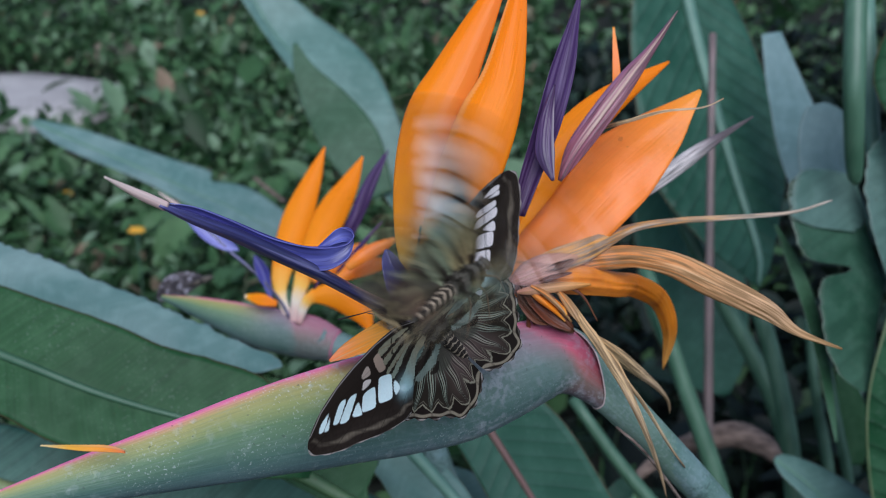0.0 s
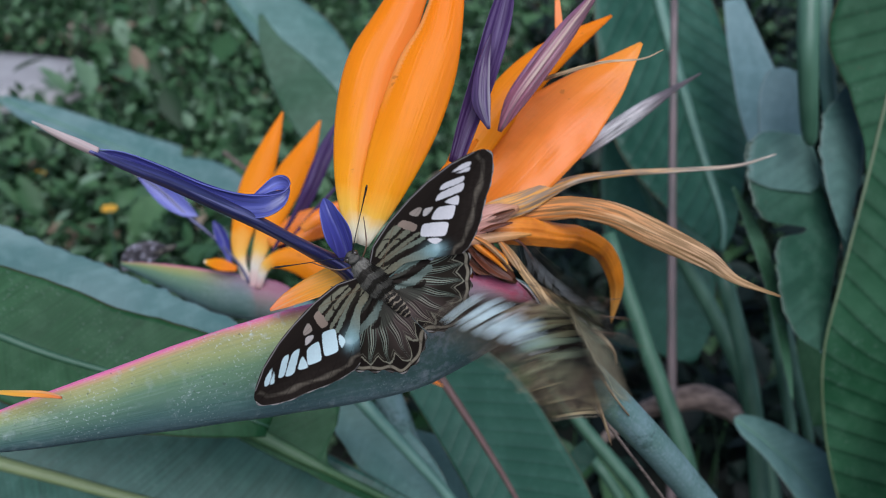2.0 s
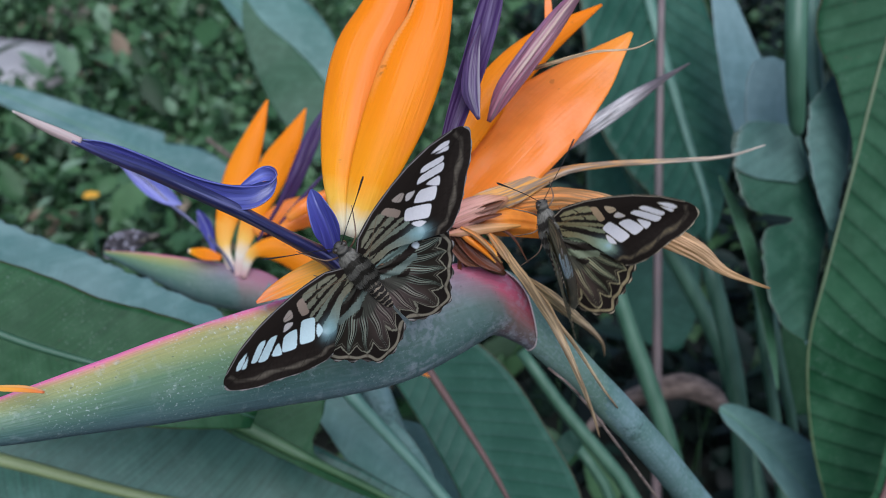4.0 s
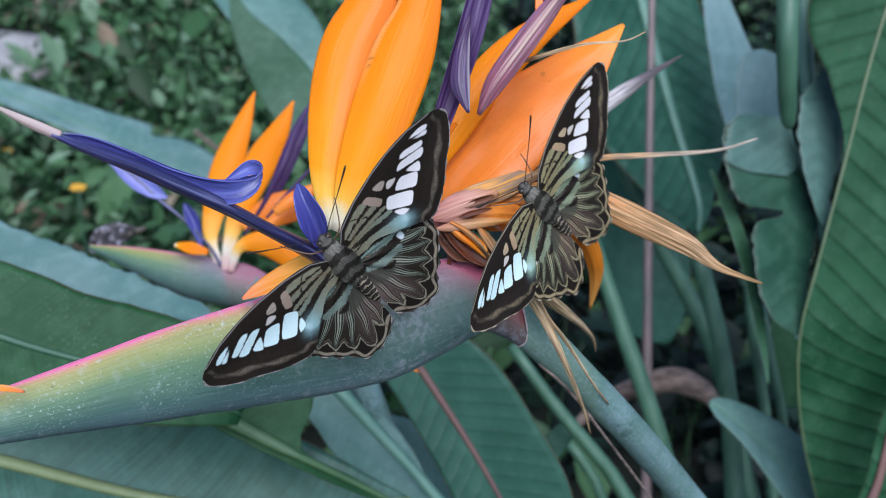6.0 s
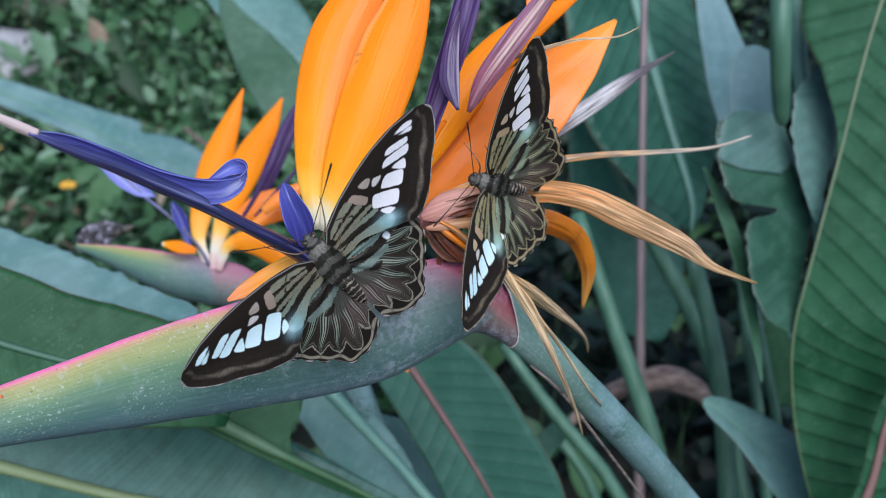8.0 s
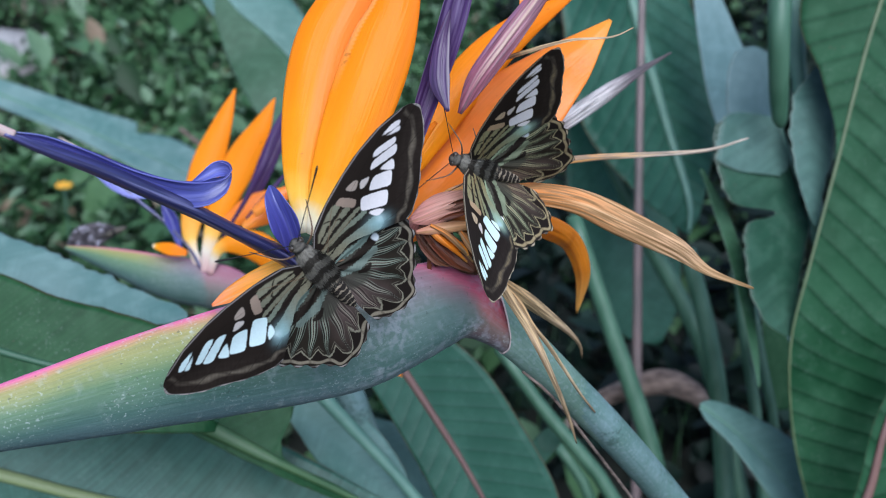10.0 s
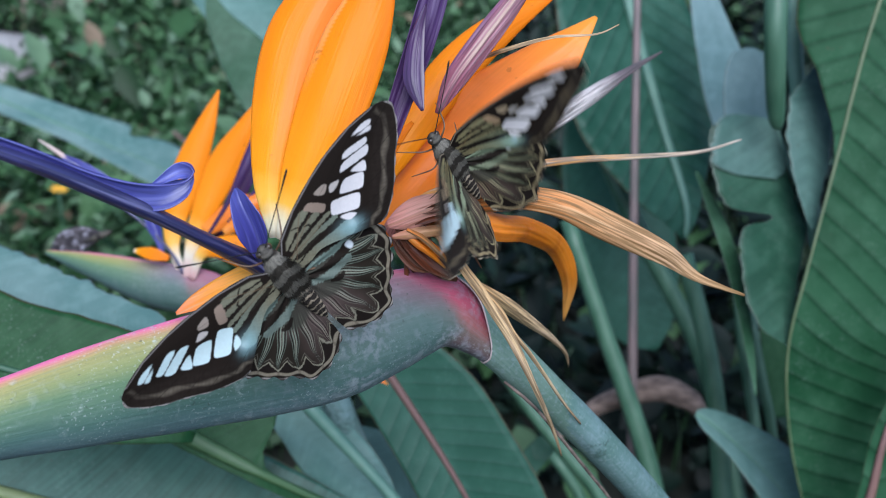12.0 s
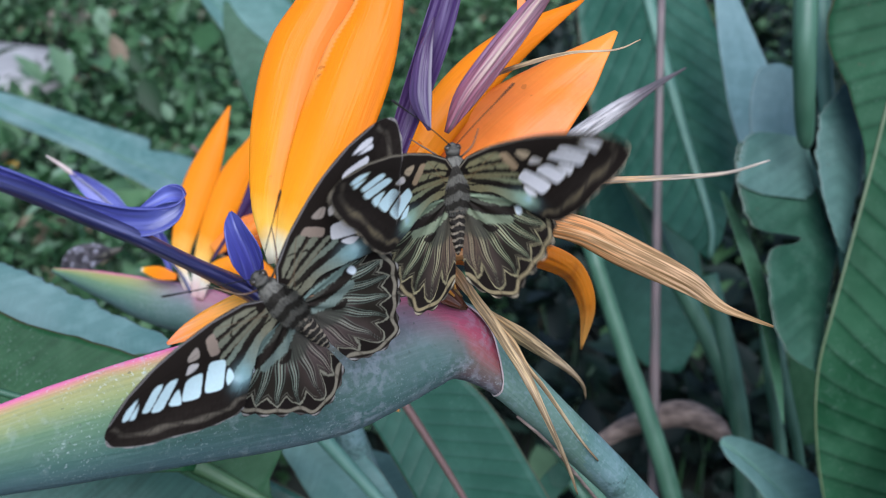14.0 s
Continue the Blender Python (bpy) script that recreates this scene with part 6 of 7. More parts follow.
def hindwing_scales(x, y, dm):
    """Colour of the hindwing: streaked root, rayed disc, zigzag line and banded margin."""
    r = np.hypot(x - 0.5, y + 3.5)
    th = np.degrees(np.arctan2(-(y + 3.5), x - 0.5))
    f = 0.6 * fuzz(x, y, 2.2, 5) + 0.6 * fuzz(x, y, 6.5, 1)
    k = (th - 37) / 12.6 + 0.05 * np.sin(r * 0.7)
    fold = np.abs(k - np.round(k)) * 2
    rear = np.clip((th - 62) / 22, 0, 1)[..., None]
    col = np.array((0.026, 0.021, 0.015)) * (1 - rear) + np.array((0.050, 0.036, 0.030)) * rear
    # grey-green rays narrowing to each outer tip, with darker threads between
    sage = np.array(SAGE) * (1 - rear) + np.array((0.165, 0.122, 0.104)) * rear
    mauve = np.exp(-((x - 7.0) ** 2 / 5 + (y + 13.5) ** 2 / 6)) + 0.9 * rear[..., 0] * soft(dm - 6.5, 3.0)
    col = tint(col, np.clip(mauve, 0, 1) * 0.5, (0.165, 0.115, 0.102))
    g = fold / np.maximum(np.clip((23.0 - r) / 12.0, 0, 1), 0.12)
    disc = soft(r - 8.5, 2.0) * soft(dm - 2.2, 0.6)
    col = tint(col, disc * soft(0.15 - np.abs(g - 0.27), 0.07) * (0.8 + 0.25 * f), sage * 1.25)
    col = tint(col, disc * soft(0.07 - np.abs(g - 0.17), 0.08) * 0.75, (0.34, 0.325, 0.245))
    col = tint(col, disc * soft(0.14 - np.abs(g - 0.57), 0.08) * 0.8, DARK)
    col = tint(col, disc * soft(0.09 - np.abs(g - 0.84), 0.07) * (0.6 + 0.3 * f), sage)
    col = tint(col, soft(0.05 - fold, 0.04) * soft(r - 5.0, 2.0) * 0.9, DARK)
    # the streaked root
    root = soft(11.0 + 1.2 * np.sin(th * 0.12) - r, 1.5)
    col = tint(col, root * 0.85, (0.060, 0.060, 0.046))
    for j, row in enumerate(HIND_PALE):
        col = tint(col, stroke(x + 0.3 * f, y + 0.3 * f, row, 0.3) * (0.9 + 0.15 * f), ((0.240, 0.250, 0.180), (0.225, 0.300, 0.250), (0.195, 0.245, 0.205))[j])
    for row in HIND_DARK:
        col = tint(col, stroke(x - 0.3 * f, y + 0.35 * f, row, 0.26) * 0.95, DARK)
    hairs = 0.5 + 0.5 * np.sin(th * 5.3 + 2 * np.sin(r * 0.6))
    col = tint(col, np.clip((th - 72) / 18, 0, 1) * hairs * soft(dm - 4.5, 2.0) * 0.22, (0.22, 0.185, 0.165))
    # the white spot at the front, in its dark surround
    col = tint(col, soft(1 - ellipse(x, y, 12.0, -7.6, 1.5, 1.3, 30), 0.5) * 0.95, DARK)
    col = tint(col, patch(x, y, (12.2, -6.9, 13.6, -6.7, 13.8, -8.7, 12.7, -9.0), 0.3), (0.80, 0.85, 0.86))
    # zigzag: tips outwards, notches inwards; dark triangles outside it
    line = dm - 2.0 - 2.8 * fold ** 1.2 * (1 + 0.25 * np.sin(th * 0.4))
    col = tint(col, soft(-line, 0.3) * soft(dm - 1.6, 0.3), (0.016, 0.012, 0.010))
    col = tint(col, soft(0.24 - np.abs(line - 0.2 - 0.25 * f), 0.25) * (0.85 + 0.2 * f), (0.29, 0.27, 0.195))
    col = tint(col, soft(0.16 - np.abs(line - 1.2), 0.2) * soft(fold - 0.45, 0.2) * 0.55, (0.20, 0.185, 0.14))
    col = tint(col, soft(1.75 - dm, 0.3), DARK)
    scallop = 0.22 * np.cos(k * 2 * math.pi)
    col = tint(col, soft(0.42 - np.abs(dm - 1.2 - scallop), 0.3) * (0.62 + 0.3 * soft(fold - 0.12, 0.1) + 0.15 * f), (0.290, 0.250, 0.180))
    return tint(col, soft(0.12 - np.abs(dm - 0.1), 0.15) * (0.2 + 0.6 * soft(fold - 0.6, 0.3)), (0.46, 0.42, 0.38))


FORE_LINE = [(1.2, 3.4), (5.5, 6.1), (12.4, 7.2), (20, 7.2), (26, 6.6), (33, 4.9), (38.7, 2.1), (41.4, -0.7), (41.1, -3.6), (36.8, -7.4), (32.1, -9.7), (27.5, -12.6), (24.3, -14.3), (20.4, -15.7), (17.6, -15.6), (14.6, -12.2), (11.0, -8.4), (6.5, -4.4), (1.0, -3.0)]
HIND_LINE = [(0.2, 1.0), (6, 1.0), (12, -0.6), (17.5, -4.0), (20.6, -8.4), (21.3, -13.2), (19.7, -17.8), (16.6, -22.2), (13.2, -26.0), (11.6, -29.4), (9.2, -30.3), (5.0, -29.8), (1.2, -27.6), (-1.0, -24.6), (-1.0, -12)]


def wing_mesh(name, knots, margin_from, margin_to, scales, side, lift, scallop, step=0.11):
    """A thin cambered wing (mm in, metres out) with its scale colours; side: 1 or -1."""
    line = smooth2(knots + knots[:1], 150)
    marg = smooth2(knots[margin_from:margin_to], 60)
    if scallop:
        lo = line.mean(axis=0)
        s = np.concatenate([[0], np.cumsum(np.linalg.norm(np.diff(line, axis=0), axis=1))])
        d = margin_distance(marg.tolist(), line[:, 0], line[:, 1])
        out = line - np.array([2.0, -8.0])
        out /= np.linalg.norm(out, axis=1)[:, None]
        line = line + out * (np.exp(-d * 4) * scallop * np.sin(s * 2 * math.pi / 4.4))[:, None]
    xs = np.arange(line[:, 0].min() - step, line[:, 0].max() + step, step)
    ys = np.arange(line[:, 1].min() - step, line[:, 1].max() + step, step)
    gx, gy = np.meshgrid(xs, ys, indexing="ij")
    ins = inside(line.tolist(), gx, gy)
    near = ins.copy()
    near[1:] |= ins[:-1]
    near[:-1] |= ins[1:]
    near[:, 1:] |= ins[:, :-1] | near[:, 1:]
    near[:, :-1] |= ins[:, 1:]
    # grid points just outside are drawn onto the outline
    px, py = gx.copy(), gy.copy()
    for i, j in zip(*np.where(near & ~ins)):
        q = line - np.array([gx[i, j], gy[i, j]])
        b = int(np.argmin((q ** 2).sum(axis=1)))
        px[i, j], py[i, j] = line[b]
    dm = margin_distance(marg.tolist(), px, py)
    col = scales(px, py, dm)
    pz = lift(px, py)
    idx = -np.ones(gx.shape, int)
    use = np.where(near)
    idx[use] = np.arange(len(use[0]))
    top = np.stack([px[use] * side, py[use], pz[use]], 1) / 1000
    n = len(top)
    faces = []
    for i in range(gx.shape[0] - 1):
        for j in range(gx.shape[1] - 1):
            q = [idx[i, j], idx[i + 1, j], idx[i + 1, j + 1], idx[i, j + 1]]
            if min(q) >= 0 and ins[i:i + 2, j:j + 2].any():
                faces.append(q if side > 0 else q[::-1])
    back = [[v + n for v in f[::-1]] for f in faces]
    me = bpy.data.meshes.new(name)
    low = top - np.array([0, 0, 0.00012])
    me.from_pydata(np.vstack([top, low]).tolist(), [], faces + back)
    attr = me.color_attributes.new("scales", "FLOAT_COLOR", "POINT")
    rgba = np.ones((2 * n, 4))
    rgba[:n, :3] = col[use]
    rgba[n:, :3] = col[use] * 0.7 + np.array((0.135, 0.128, 0.106))
    attr.data.foreach_set("color", rgba.ravel())
    me.materials.append(WING)
    me.shade_smooth()
    me.update()
    return me


WINGS = {}
for side in (1, -1):
    # Patches pinkish on the right, bluish on the left: angle-dependent sheen put into colour.
    WINGS["forewing", side] = wing_mesh("forewing", FORE_LINE, 7, 15, functools.partial(forewing_scales, white=(0.86, 0.82, 0.81) if side > 0 else (0.72, 0.89, 0.89)), side, lambda x, y: 0.55 + 0.02 * x - 0.0010 * x * x + 0.25 * np.sin(y * 0.45), 0.22)
    WINGS["hindwing", side] = wing_mesh("hindwing", HIND_LINE, 4, 14, hindwing_scales, side, lambda x, y: -0.05 - 0.012 * x + 0.2 * np.sin(np.degrees(np.arctan2(-(y + 3.5), x)) * 0.27), 0.5)


def olive_wing(me):
    """The same wing with its grey-green streaks paler and more olive."""
    out = me.copy()
    attr = out.color_attributes["scales"]
    c = np.zeros(len(attr.data) * 4)
    attr.data.foreach_get("color", c)
    c = c.reshape(-1, 4)
    top = c[:, :3].max(axis=1)
    share = (np.clip((top - 0.04) / 0.10, 0, 1) * np.clip((0.62 - top) / 0.2, 0, 1))[:, None]
    c[:, :3] *= 1 + share * np.array((0.26, 0.16, -0.12))
    attr.data.foreach_set("color", c.ravel())
    return out


OLIVE_WINGS = {k: olive_wing(me) for k, me in WINGS.items()}


def insect_segment(name, rows, material, parent, label="", rings=0.0):
    """A round body piece along y: rows of (y, z, radius) in mm; rings: depth of its segments."""
    c = spline([(0, y / 1000, z / 1000, r / 1000) for y, z, r in rows], 36)
    out = []
    for i, (x, y, z, r) in enumerate(c):
        k = r * (1 - rings * (0.5 + 0.5 * math.cos(i * 2 * math.pi / 4)))
        out.append([(k * math.cos(a), y, z + k * 0.95 * math.sin(a)) for a in np.linspace(0, 2 * math.pi, 14, endpoint=False)])
    me = grid_mesh(name, out, True, lambda a, b: (a / 36, b / 14), lambda a, b: (a * 0.0004, b * 0.0004), True)
    me.materials.append(material)
    me.shade_smooth()
    ob = new(name, me)
    ob.parent = parent
    return tagged(ob, label)


def local(name, me, material, parent, label=""):
    me.materials.append(material)
    me.shade_smooth()
    ob = new(name, me)
    ob.parent = parent
    return tagged(ob, label)


def fur_mesh(seed):
    """Fine hairs over the thorax and the wing roots, lying backwards."""
    rng = random.Random(seed)
    verts, faces = [], []
    for k in range(1500):
        a, y = rng.uniform(-0.35, math.pi + 0.35), rng.uniform(-5.0, 8.5)
        rad = 2.9 * math.sqrt(max(0.05, 1 - ((y - 2.2) / 7.0) ** 2))
        root = Vector((rad * math.cos(a), y, 0.6 + rad * 0.9 * math.sin(a))) * 0.97
        out = Vector((math.cos(a), 0, math.sin(a)))
        tip = root + out * rng.uniform(0.1, 0.45) + Vector((rng.uniform(-0.3, 0.3) + 0.5 * math.cos(a), -rng.uniform(0.8, 2.6), rng.uniform(-0.2, 0.3)))
        mid = (root + tip) / 2 + out * 0.25
        w = Vector((0.07, 0.03, 0.05))
        o = len(verts)
        for p, q in ((root, 1.0), (mid, 0.8), (tip, 0.15)):
            verts += [(p - w * q) / 1000, (p + w * q) / 1000]
        faces += [(o, o + 1, o + 3, o + 2), (o + 2, o + 3, o + 5, o + 4)]
    me = bpy.data.meshes.new("fur")
    me.from_pydata([tuple(v) for v in verts], [], faces)
    me.update()
    return me


def butterfly(label, leg_spread, size, wing_set):
    """Body along y, head forward, wings in the xy plane about hinges beside the body."""
    ob = thing("butterfly", (0, 0, 0), label, "butterfly", "butterflies")
    ob.scale = (size,) * 3
    head = insect_segment("head", [(11.4, 0.2, 0.3), (10.8, 0.2, 1.3), (9.6, 0.3, 1.8), (8.4, 0.3, 1.5)], FUR, ob, "dark furry head")
    insect_segment("thorax", [(8.8, 0.3, 1.4), (6.5, 0.5, 2.4), (3.0, 0.7, 2.7), (-0.5, 0.5, 2.4), (-3.2, 0.3, 1.7)], THORAX, ob, "furry grey and black banded thorax")
    local("fur", fur_mesh(int(size * 100)), THORAX, ob, "long grey-brown hairs on the thorax")
    insect_segment("abdomen", [(-2.2, 0.4, 1.6), (-5, 0.5, 2.1), (-10, 0.3, 1.9), (-14, 0, 1.3), (-16.5, -0.3, 0.3)], ABDOMEN, ob, "black abdomen with pale rings", 0.16)
    for s in (1, -1):
        eye = bmesh.new()
        bmesh.ops.create_uvsphere(eye, u_segments=10, v_segments=8, radius=0.00085, matrix=Matrix.Translation((s * 0.0012, 0.0102, 0.0005)))
        me = bpy.data.meshes.new("eye")
        eye.to_mesh(me)
        eye.free()
        local("eye", me, EYE, head, "dark round eye")
        local("antenna", tube("antenna", [(s * 0.0005, 0.0108, 0.001, 0.00012), (s * 0.0048, 0.0152, 0.0022, 0.00012), (s * 0.0098, 0.0198, 0.0032, 0.00013), (s * 0.0138, 0.0233, 0.0036, 0.00027), (s * 0.0145, 0.0239, 0.0036, 0.00014)], 24, 6), CHITIN, head, "thin dark antenna")
        for y, reach, back in ((6.5, 9, 5), (3.5, 10, 0), (1.0, 10, -6)):
            local("leg", tube("leg", [(s * 0.001, y / 1000, -0.001, 0.0003), (s * reach * 0.5e-3, (y + back * 0.6) / 1000, 0.0002, 0.00022), (s * reach * 0.8e-3, (y + back) / 1000, -0.0035 * leg_spread, 0.00016), (s * reach * 0.95e-3, (y + back * 1.2) / 1000, -0.006 * leg_spread, 0.0001)], 16, 6), LEG, ob, "thin jointed brown leg")
    wings = {}
    for kind in ("hindwing", "forewing"):
        for s in (1, -1):
            w = new(kind, wing_set[kind, s])
            w.parent = ob
            w.location = (s * 0.0012, 0.002, 0.0006)
            tagged(w, "scalloped hindwing, brown and grey-green with zigzag marks" if kind == "hindwing" else "black-brown forewing with a row of white patches")
            wings[kind, s] = w
    return ob, wings


resting, resting_wings = butterfly("dark striped butterfly with white wing patches resting on the spathe", 1.0, 1.0, WINGS)
flying, flying_wings = butterfly("dark white-patched butterfly fluttering and settling on the flower", 0.8, 0.95, OLIVE_WINGS)


def wing_pose(s, lift, sweep=0.0):
    """A wing raised by lift degrees about the body's axis and swept forward by sweep."""
    return pose(s * 0.0012, 0.002, 0.0006, 0, -s * lift, s * sweep)


# rows: seconds; x, y, z; three turns; lift of both wing pairs; forward sweep of both forewings; where the hindwings lag, their drop below the forewings
RESTING = [
    (0, -0.0174, 0.2431, 1.0046, 87.8, -43.3, 35.3, -3, 2, 14, 4),
    (1.5, -0.0161, 0.2433, 1.0021, 95.5, -39.3, 26.6, 0, 1, 5, -5),
    (2, -0.0156, 0.2413, 1.0027, 95.7, -40.3, 22.4, 3, 2, 10, -5),
    (3, -0.0158, 0.2391, 1.0039, 100.4, -38.4, 23.3, 1, 1, 15, -3),
    (5.5, -0.0161, 0.2382, 1.0050, 99.8, -38.5, 26.1, 0, 3, 21, 3),
    (6.5, -0.0168, 0.2387, 1.0054, 97.0, -38.8, 28.1, -1, 1, 19, 4),
    (8, -0.0167, 0.2383, 1.0053, 96.8, -38.1, 29.0, -2, 1, 20, 5),
    (11, -0.0159, 0.2379, 1.0057, 98.6, -40.0, 29.6, -2, 1, 19, 8),
    (12.5, -0.0153, 0.2374, 1.0056, 99.2, -37.8, 28.2, -1, 2, 24, 6),
    (14, -0.0151, 0.2376, 1.0061, 98.1, -38.9, 29.3, 0, 4, 23, 9),
]
FLYING = [
    (0, -0.0100, 0.2147, 1.0275, 11.9, 32.8, -23.4, 77, 52, 8, 8),
    (0.1, -0.0079, 0.2242, 1.0196, 28.0, 30.8, -3.5, 20, 20, 6, 6),
    (0.2, 0.0211, 0.2211, 1.0076, 41.8, 24.6, 14.4, 65, 65, 6, 6),
    (0.3, 0.0151, 0.2203, 1.0070, 52.4, 15.2, 29.4, 20, 20, 6, 6),
    (0.4, 0.0234, 0.2230, 1.0204, 80.0, -4.0, 30.0, 40, 75, 6, 6),
    (0.5, 0.0310, 0.2126, 1.0338, 102.8, -16.8, 15.8, 24, 121, 19, -10),
    (0.6, 0.0338, 0.2260, 1.0200, 80.0, -10.0, 32.0, 20, 60, 6, 6),
    (0.7, 0.0445, 0.2385, 1.0152, 60.4, -3.8, 36.4, 65, 65, 6, 6),
    (0.8, 0.0114, 0.2354, 0.9950, 57.7, -1.6, 27.8, 20, 20, 6, 6),
    (0.9, 0.0135, 0.2415, 0.9942, 54.7, 0.2, 19.1, 65, 65, 6, 6),
    (1, 0.0172, 0.2509, 1.0018, 51.4, 1.5, 10.4, 90, 31, -2, 23),
    (1.1, 0.0414, 0.2429, 1.0092, 48.9, 6.1, 28.2, 20, 20, 6, 6),
    (1.2, 0.0573, 0.2342, 1.0160, 47.9, 11.3, 46.1, 65, 65, 6, 6),
    (1.3, 0.0704, 0.2266, 1.0193, 48.6, 16.5, 64.3, 20, 20, 6, 6),
    (1.4, 0.0639, 0.2238, 1.0135, 51.0, 21.3, 83.0, 65, 65, 6, 6),
    (1.5, 0.0557, 0.1995, 1.0199, 55.1, 25.0, 102.6, 105, 57, 7, 14),
    (1.6, 0.0431, 0.2188, 1.0043, 41.8, 17.7, 74.3, 20, 20, 6, 6),
    (1.7, 0.0262, 0.2164, 1.0008, 33.8, 5.7, 49.2, 65, 65, 6, 6),
    (1.8, 0.0197, 0.2198, 1.0023, 31.7, -8.5, 25.8, 20, 20, 6, 6),
    (1.9, 0.0209, 0.2292, 1.0017, 35.6, -22.3, 1.2, 65, 65, 6, 6),
    (2, 0.0406, 0.2475, 0.9889, 24.9, -29.5, -3.7, 99, 37, 50, 8),
    (2.1, 0.0494, 0.2386, 0.9953, 46.0, -22.2, -7.5, 20, 20, 6, 6),
    (2.2, 0.0408, 0.2398, 0.9954, 49.5, -11.8, 11.1, 65, 65, 6, 6),
    (2.3, 0.0251, 0.2412, 0.9966, 56.0, -3.0, 29.9, 20, 20, 6, 6),
    (2.4, 0.0243, 0.2460, 1.0051, 65.0, 3.2, 49.5, 65, 65, 6, 6),
    (2.5, 0.0432, 0.2450, 0.9976, 75.6, 5.9, 70.0, 88, 80, 5, 6),
    (2.6, 0.0447, 0.2470, 0.9994, 78.5, 4.7, 59.4, 20, 20, 6, 6),
    (2.7, 0.0539, 0.2512, 1.0092, 81.6, 4.1, 48.9, 65, 65, 6, 6),
    (2.8, 0.0390, 0.2506, 1.0084, 84.8, 4.1, 38.3, 20, 20, 6, 6),
    (2.9, 0.0330, 0.2560, 1.0000, 98.0, 5.0, -15.0, 20, 95, 6, -6),
    (3, 0.0314, 0.2673, 0.9981, 105.3, 7.0, -50.3, -10, 122, 4, -16),
    (3.1, 0.0320, 0.2690, 0.9980, 98.0, 6.0, -20.0, 0, 90, 0, -6),
    (3.2, 0.0320, 0.2690, 0.9985, 88.5, 5.0, 14.8, 11, 60, -7, 4),
    (5.3, 0.0320, 0.2685, 1.0122, 77.3, -43.2, 43.9, 6, 26, 10, 14),
    (5.5, 0.0325, 0.2684, 1.0112, 80.6, -55.8, 39.7, 32, 47, 15, 12),
    (5.7, 0.0331, 0.2670, 1.0107, 67.5, -46.6, 52.5, 13, 26, 7, 12),
    (6, 0.0316, 0.2665, 1.0128, 79.0, -47.1, 49.3, 3, 13, 13, 13),
    (6.5, 0.0287, 0.2696, 1.0117, 24.4, -80.6, 100.8, 30, 35, 14, 8),
    (7, 0.0269, 0.2602, 1.0146, -11.5, -75.3, 147.4, 11, 0, 21, 12),
    (7.5, 0.0243, 0.2660, 1.0157, 72.9, -65.6, 67.5, 35, 30, 24, 15),
    (8, 0.0220, 0.2802, 1.0135, 92.7, -70.1, 43.4, 9, 21, 15, 16),
    (8.2, 0.0210, 0.2818, 1.0135, 80.9, -60.2, 60.5, 19, 31, 10, 17),
    (10.3, 0.0201, 0.2824, 1.0206, 88.7, -68.5, 35.6, 32, 48, 18, 13),
    (10.5, 0.0208, 0.2720, 1.0233, 114.0, -75.5, 29.0, 21, 40, 26, 15, 6),
    (10.8, 0.0210, 0.2880, 1.0165, 91.4, -73.3, 47.7, 4, 31, 19, 17),
    (11, 0.0215, 0.2809, 1.0184, 79.0, -74.8, 57.1, 1, 26, 13, 12),
    (11.5, 0.0179, 0.2790, 1.0212, 90.2, -63.8, 46.0, 19, 36, 10, 14),
    (12, 0.0182, 0.2790, 1.0210, 86.7, -41.7, 43.3, 38, 46, 12, 11),
    (12.2, 0.0181, 0.2736, 1.0242, 88.2, -38.9, 35.9, 22, 41, 14, 11),
    (12.5, 0.0167, 0.2660, 1.0252, 94.7, -37.5, 30.3, 30, 47, 21, 18),
    (12.7, 0.0148, 0.2751, 1.0226, 92.3, -33.3, 29.7, 27, 55, 14, 8),
    (13, 0.0153, 0.2747, 1.0226, 91.1, -34.4, 29.6, 13, 42, 16, 8),
    (13.2, 0.0170, 0.2754, 1.0208, 85.9, -34.8, 29.9, 13, 40, 16, 11),
    (13.5, 0.0172, 0.2762, 1.0195, 86.8, -17.9, 25.6, 18, 55, 19, 8),
    (13.7, 0.0155, 0.2797, 1.0191, 74.8, -2.5, 31.2, 7, 44, 12, 10),
    (14, 0.0170, 0.2650, 1.0241, 87.4, -6.3, 22.5, 45, 35, 25, 19, 15),
]


def fly(ob, wings, rows, beats):
    """Keys a butterfly's body and wings; beats: extra wing lifts (seconds, lift, lift, and sweeps where they differ) between its rows."""
    walk(ob, [(r[0], pose(*r[1:7])) for r in rows])
    lifts = sorted([(r[0], r[7], r[8], r[9], r[10], r[11] if len(r) > 11 else 3) for r in rows] + [(q[0], q[1], q[2], *(q[3:] or (6, 6)), 3) for q in beats])
    for s, k in ((1, 0), (-1, 1)):
        walk(wings["forewing", s], [(q[0], wing_pose(s, q[1 + k], q[3 + k])) for q in lifts])
        walk(wings["hindwing", s], [(q[0], wing_pose(s, q[1 + k] - q[5], 0.12 * q[3 + k])) for q in lifts])


# the resting one lifts its wings once as the other brushes past
STIR = [(0.86, 2, 4), (0.93, 12, 14), (0.97, 36, 48), (1.0, 58, 70), (1.035, 82, 94), (1.07, 62, 60), (1.1, 40, 30), (1.2, 14, 8)]
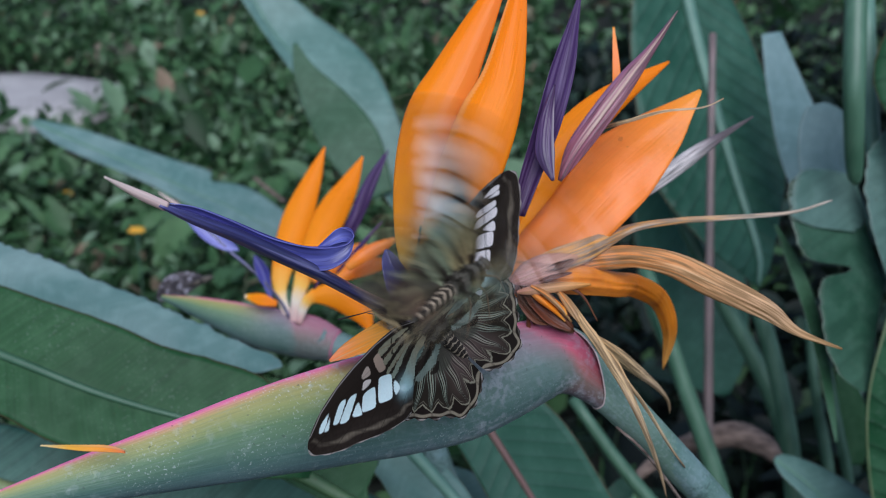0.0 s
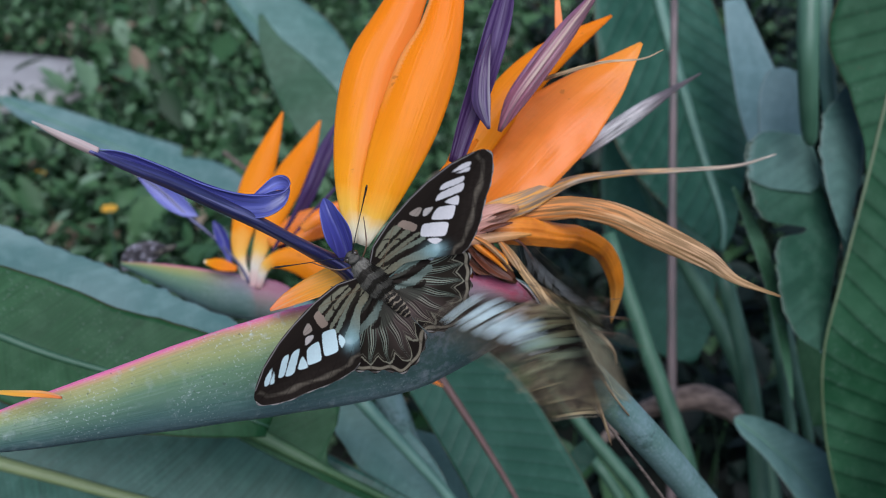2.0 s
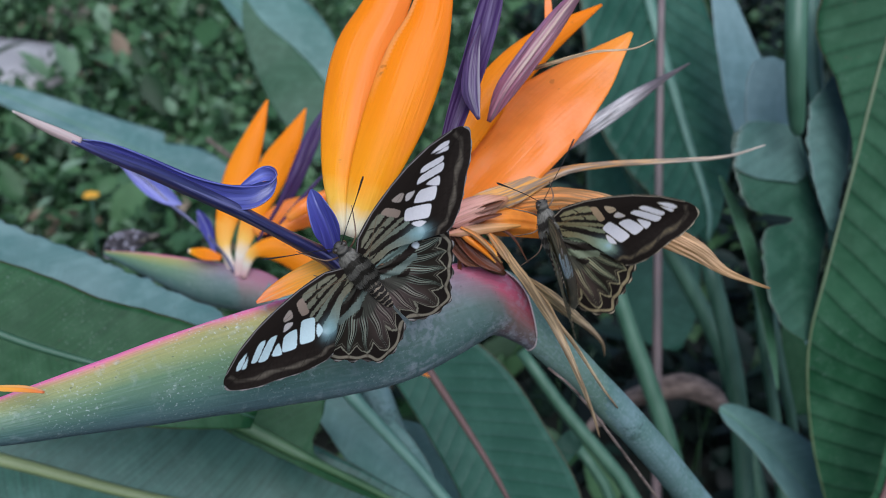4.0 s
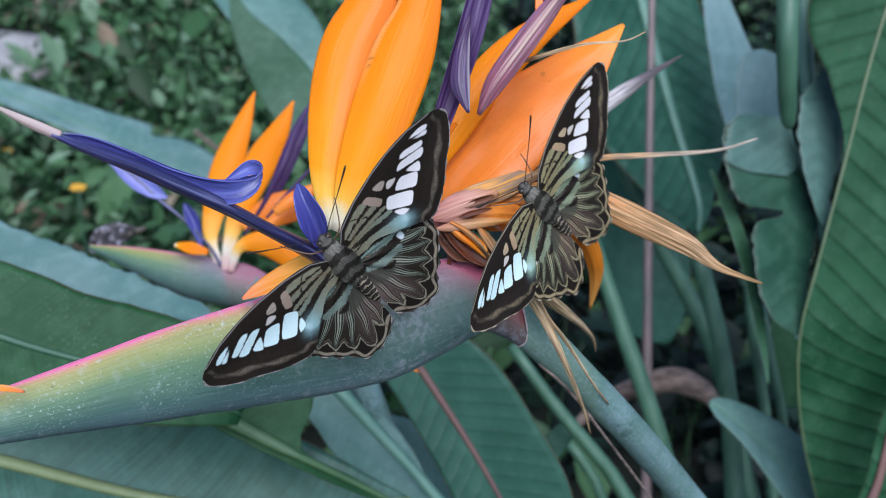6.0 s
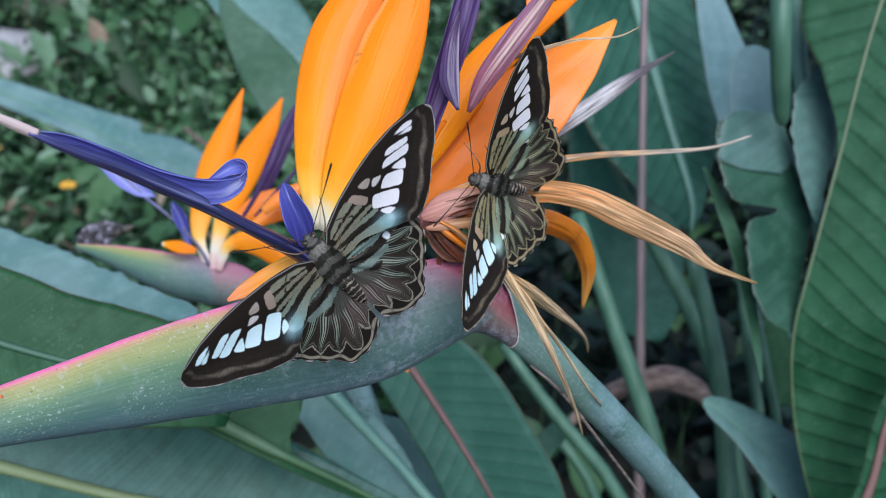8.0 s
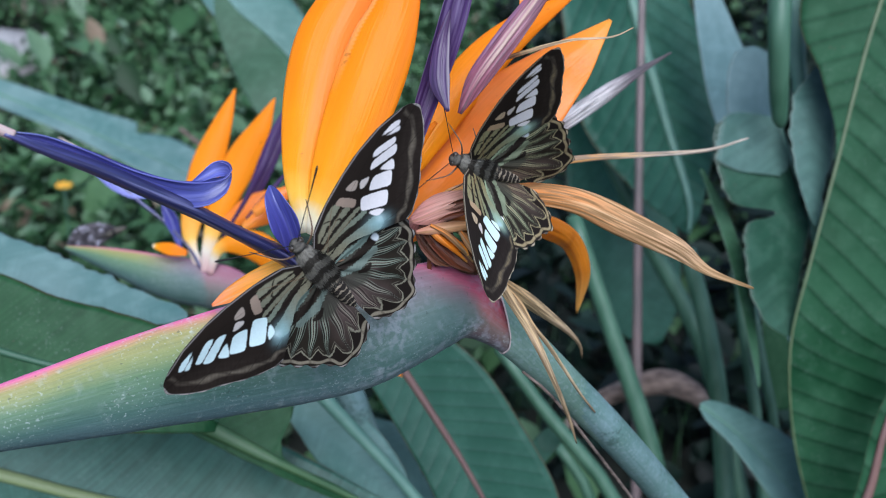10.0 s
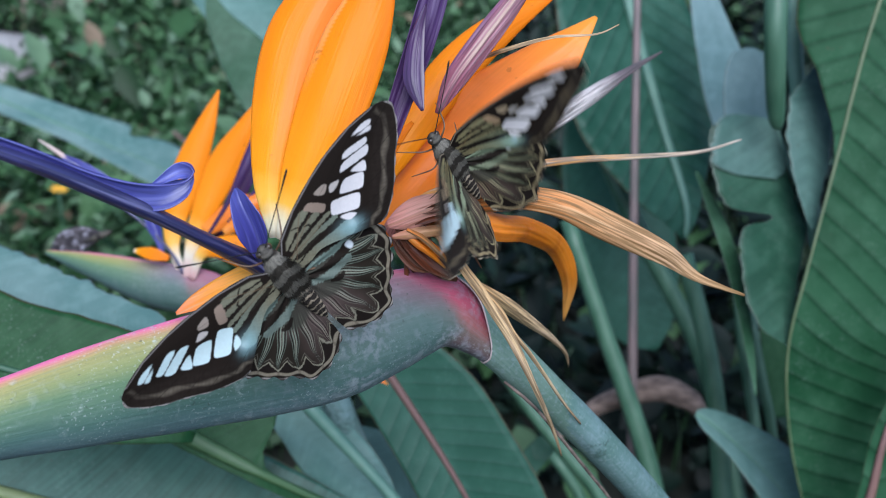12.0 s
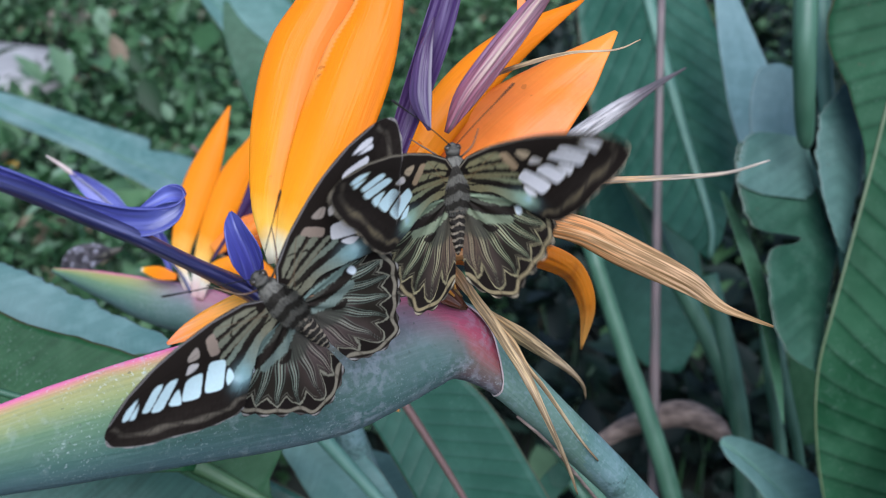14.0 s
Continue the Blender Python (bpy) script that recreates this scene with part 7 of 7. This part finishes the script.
# wing beats of the flight, about seven in a second, fading once it has settled
FLUTTER = [(0.03, 112, 84), (0.07, 90, 66), (0.466, 34, 108), (0.534, 16, 133), (0.966, 55, 6), (1.034, 125, 53), (1.466, 79, 32), (1.534, 126, 79), (1.966, 84, 22), (2.034, 110, 50), (2.466, 63, 55), (2.534, 110, 102), (2.966, 22, 94), (3.034, -40, 150), (3.3, 70, 70), (3.45, 20, 20), (3.6, 65, 65), (3.8, 25, 25), (4, 60, 60), (4.3, 20, 20), (4.7, 40, 40), (5, 20, 20),
           (7.46, 34, 24, 24, 15), (7.54, 36, 36, 24, 15), (10.46, 18, 38, 26, 15), (10.54, 24, 42, 26, 15), (11.96, 33, 42, 12, 11), (12.04, 43, 50, 12, 11), (12.46, 29, 44, 21, 18), (12.54, 31, 50, 21, 18)]


def motions():
    fly(resting, resting_wings, RESTING, STIR)
    fly(flying, flying_wings, FLYING, FLUTTER)


motions()
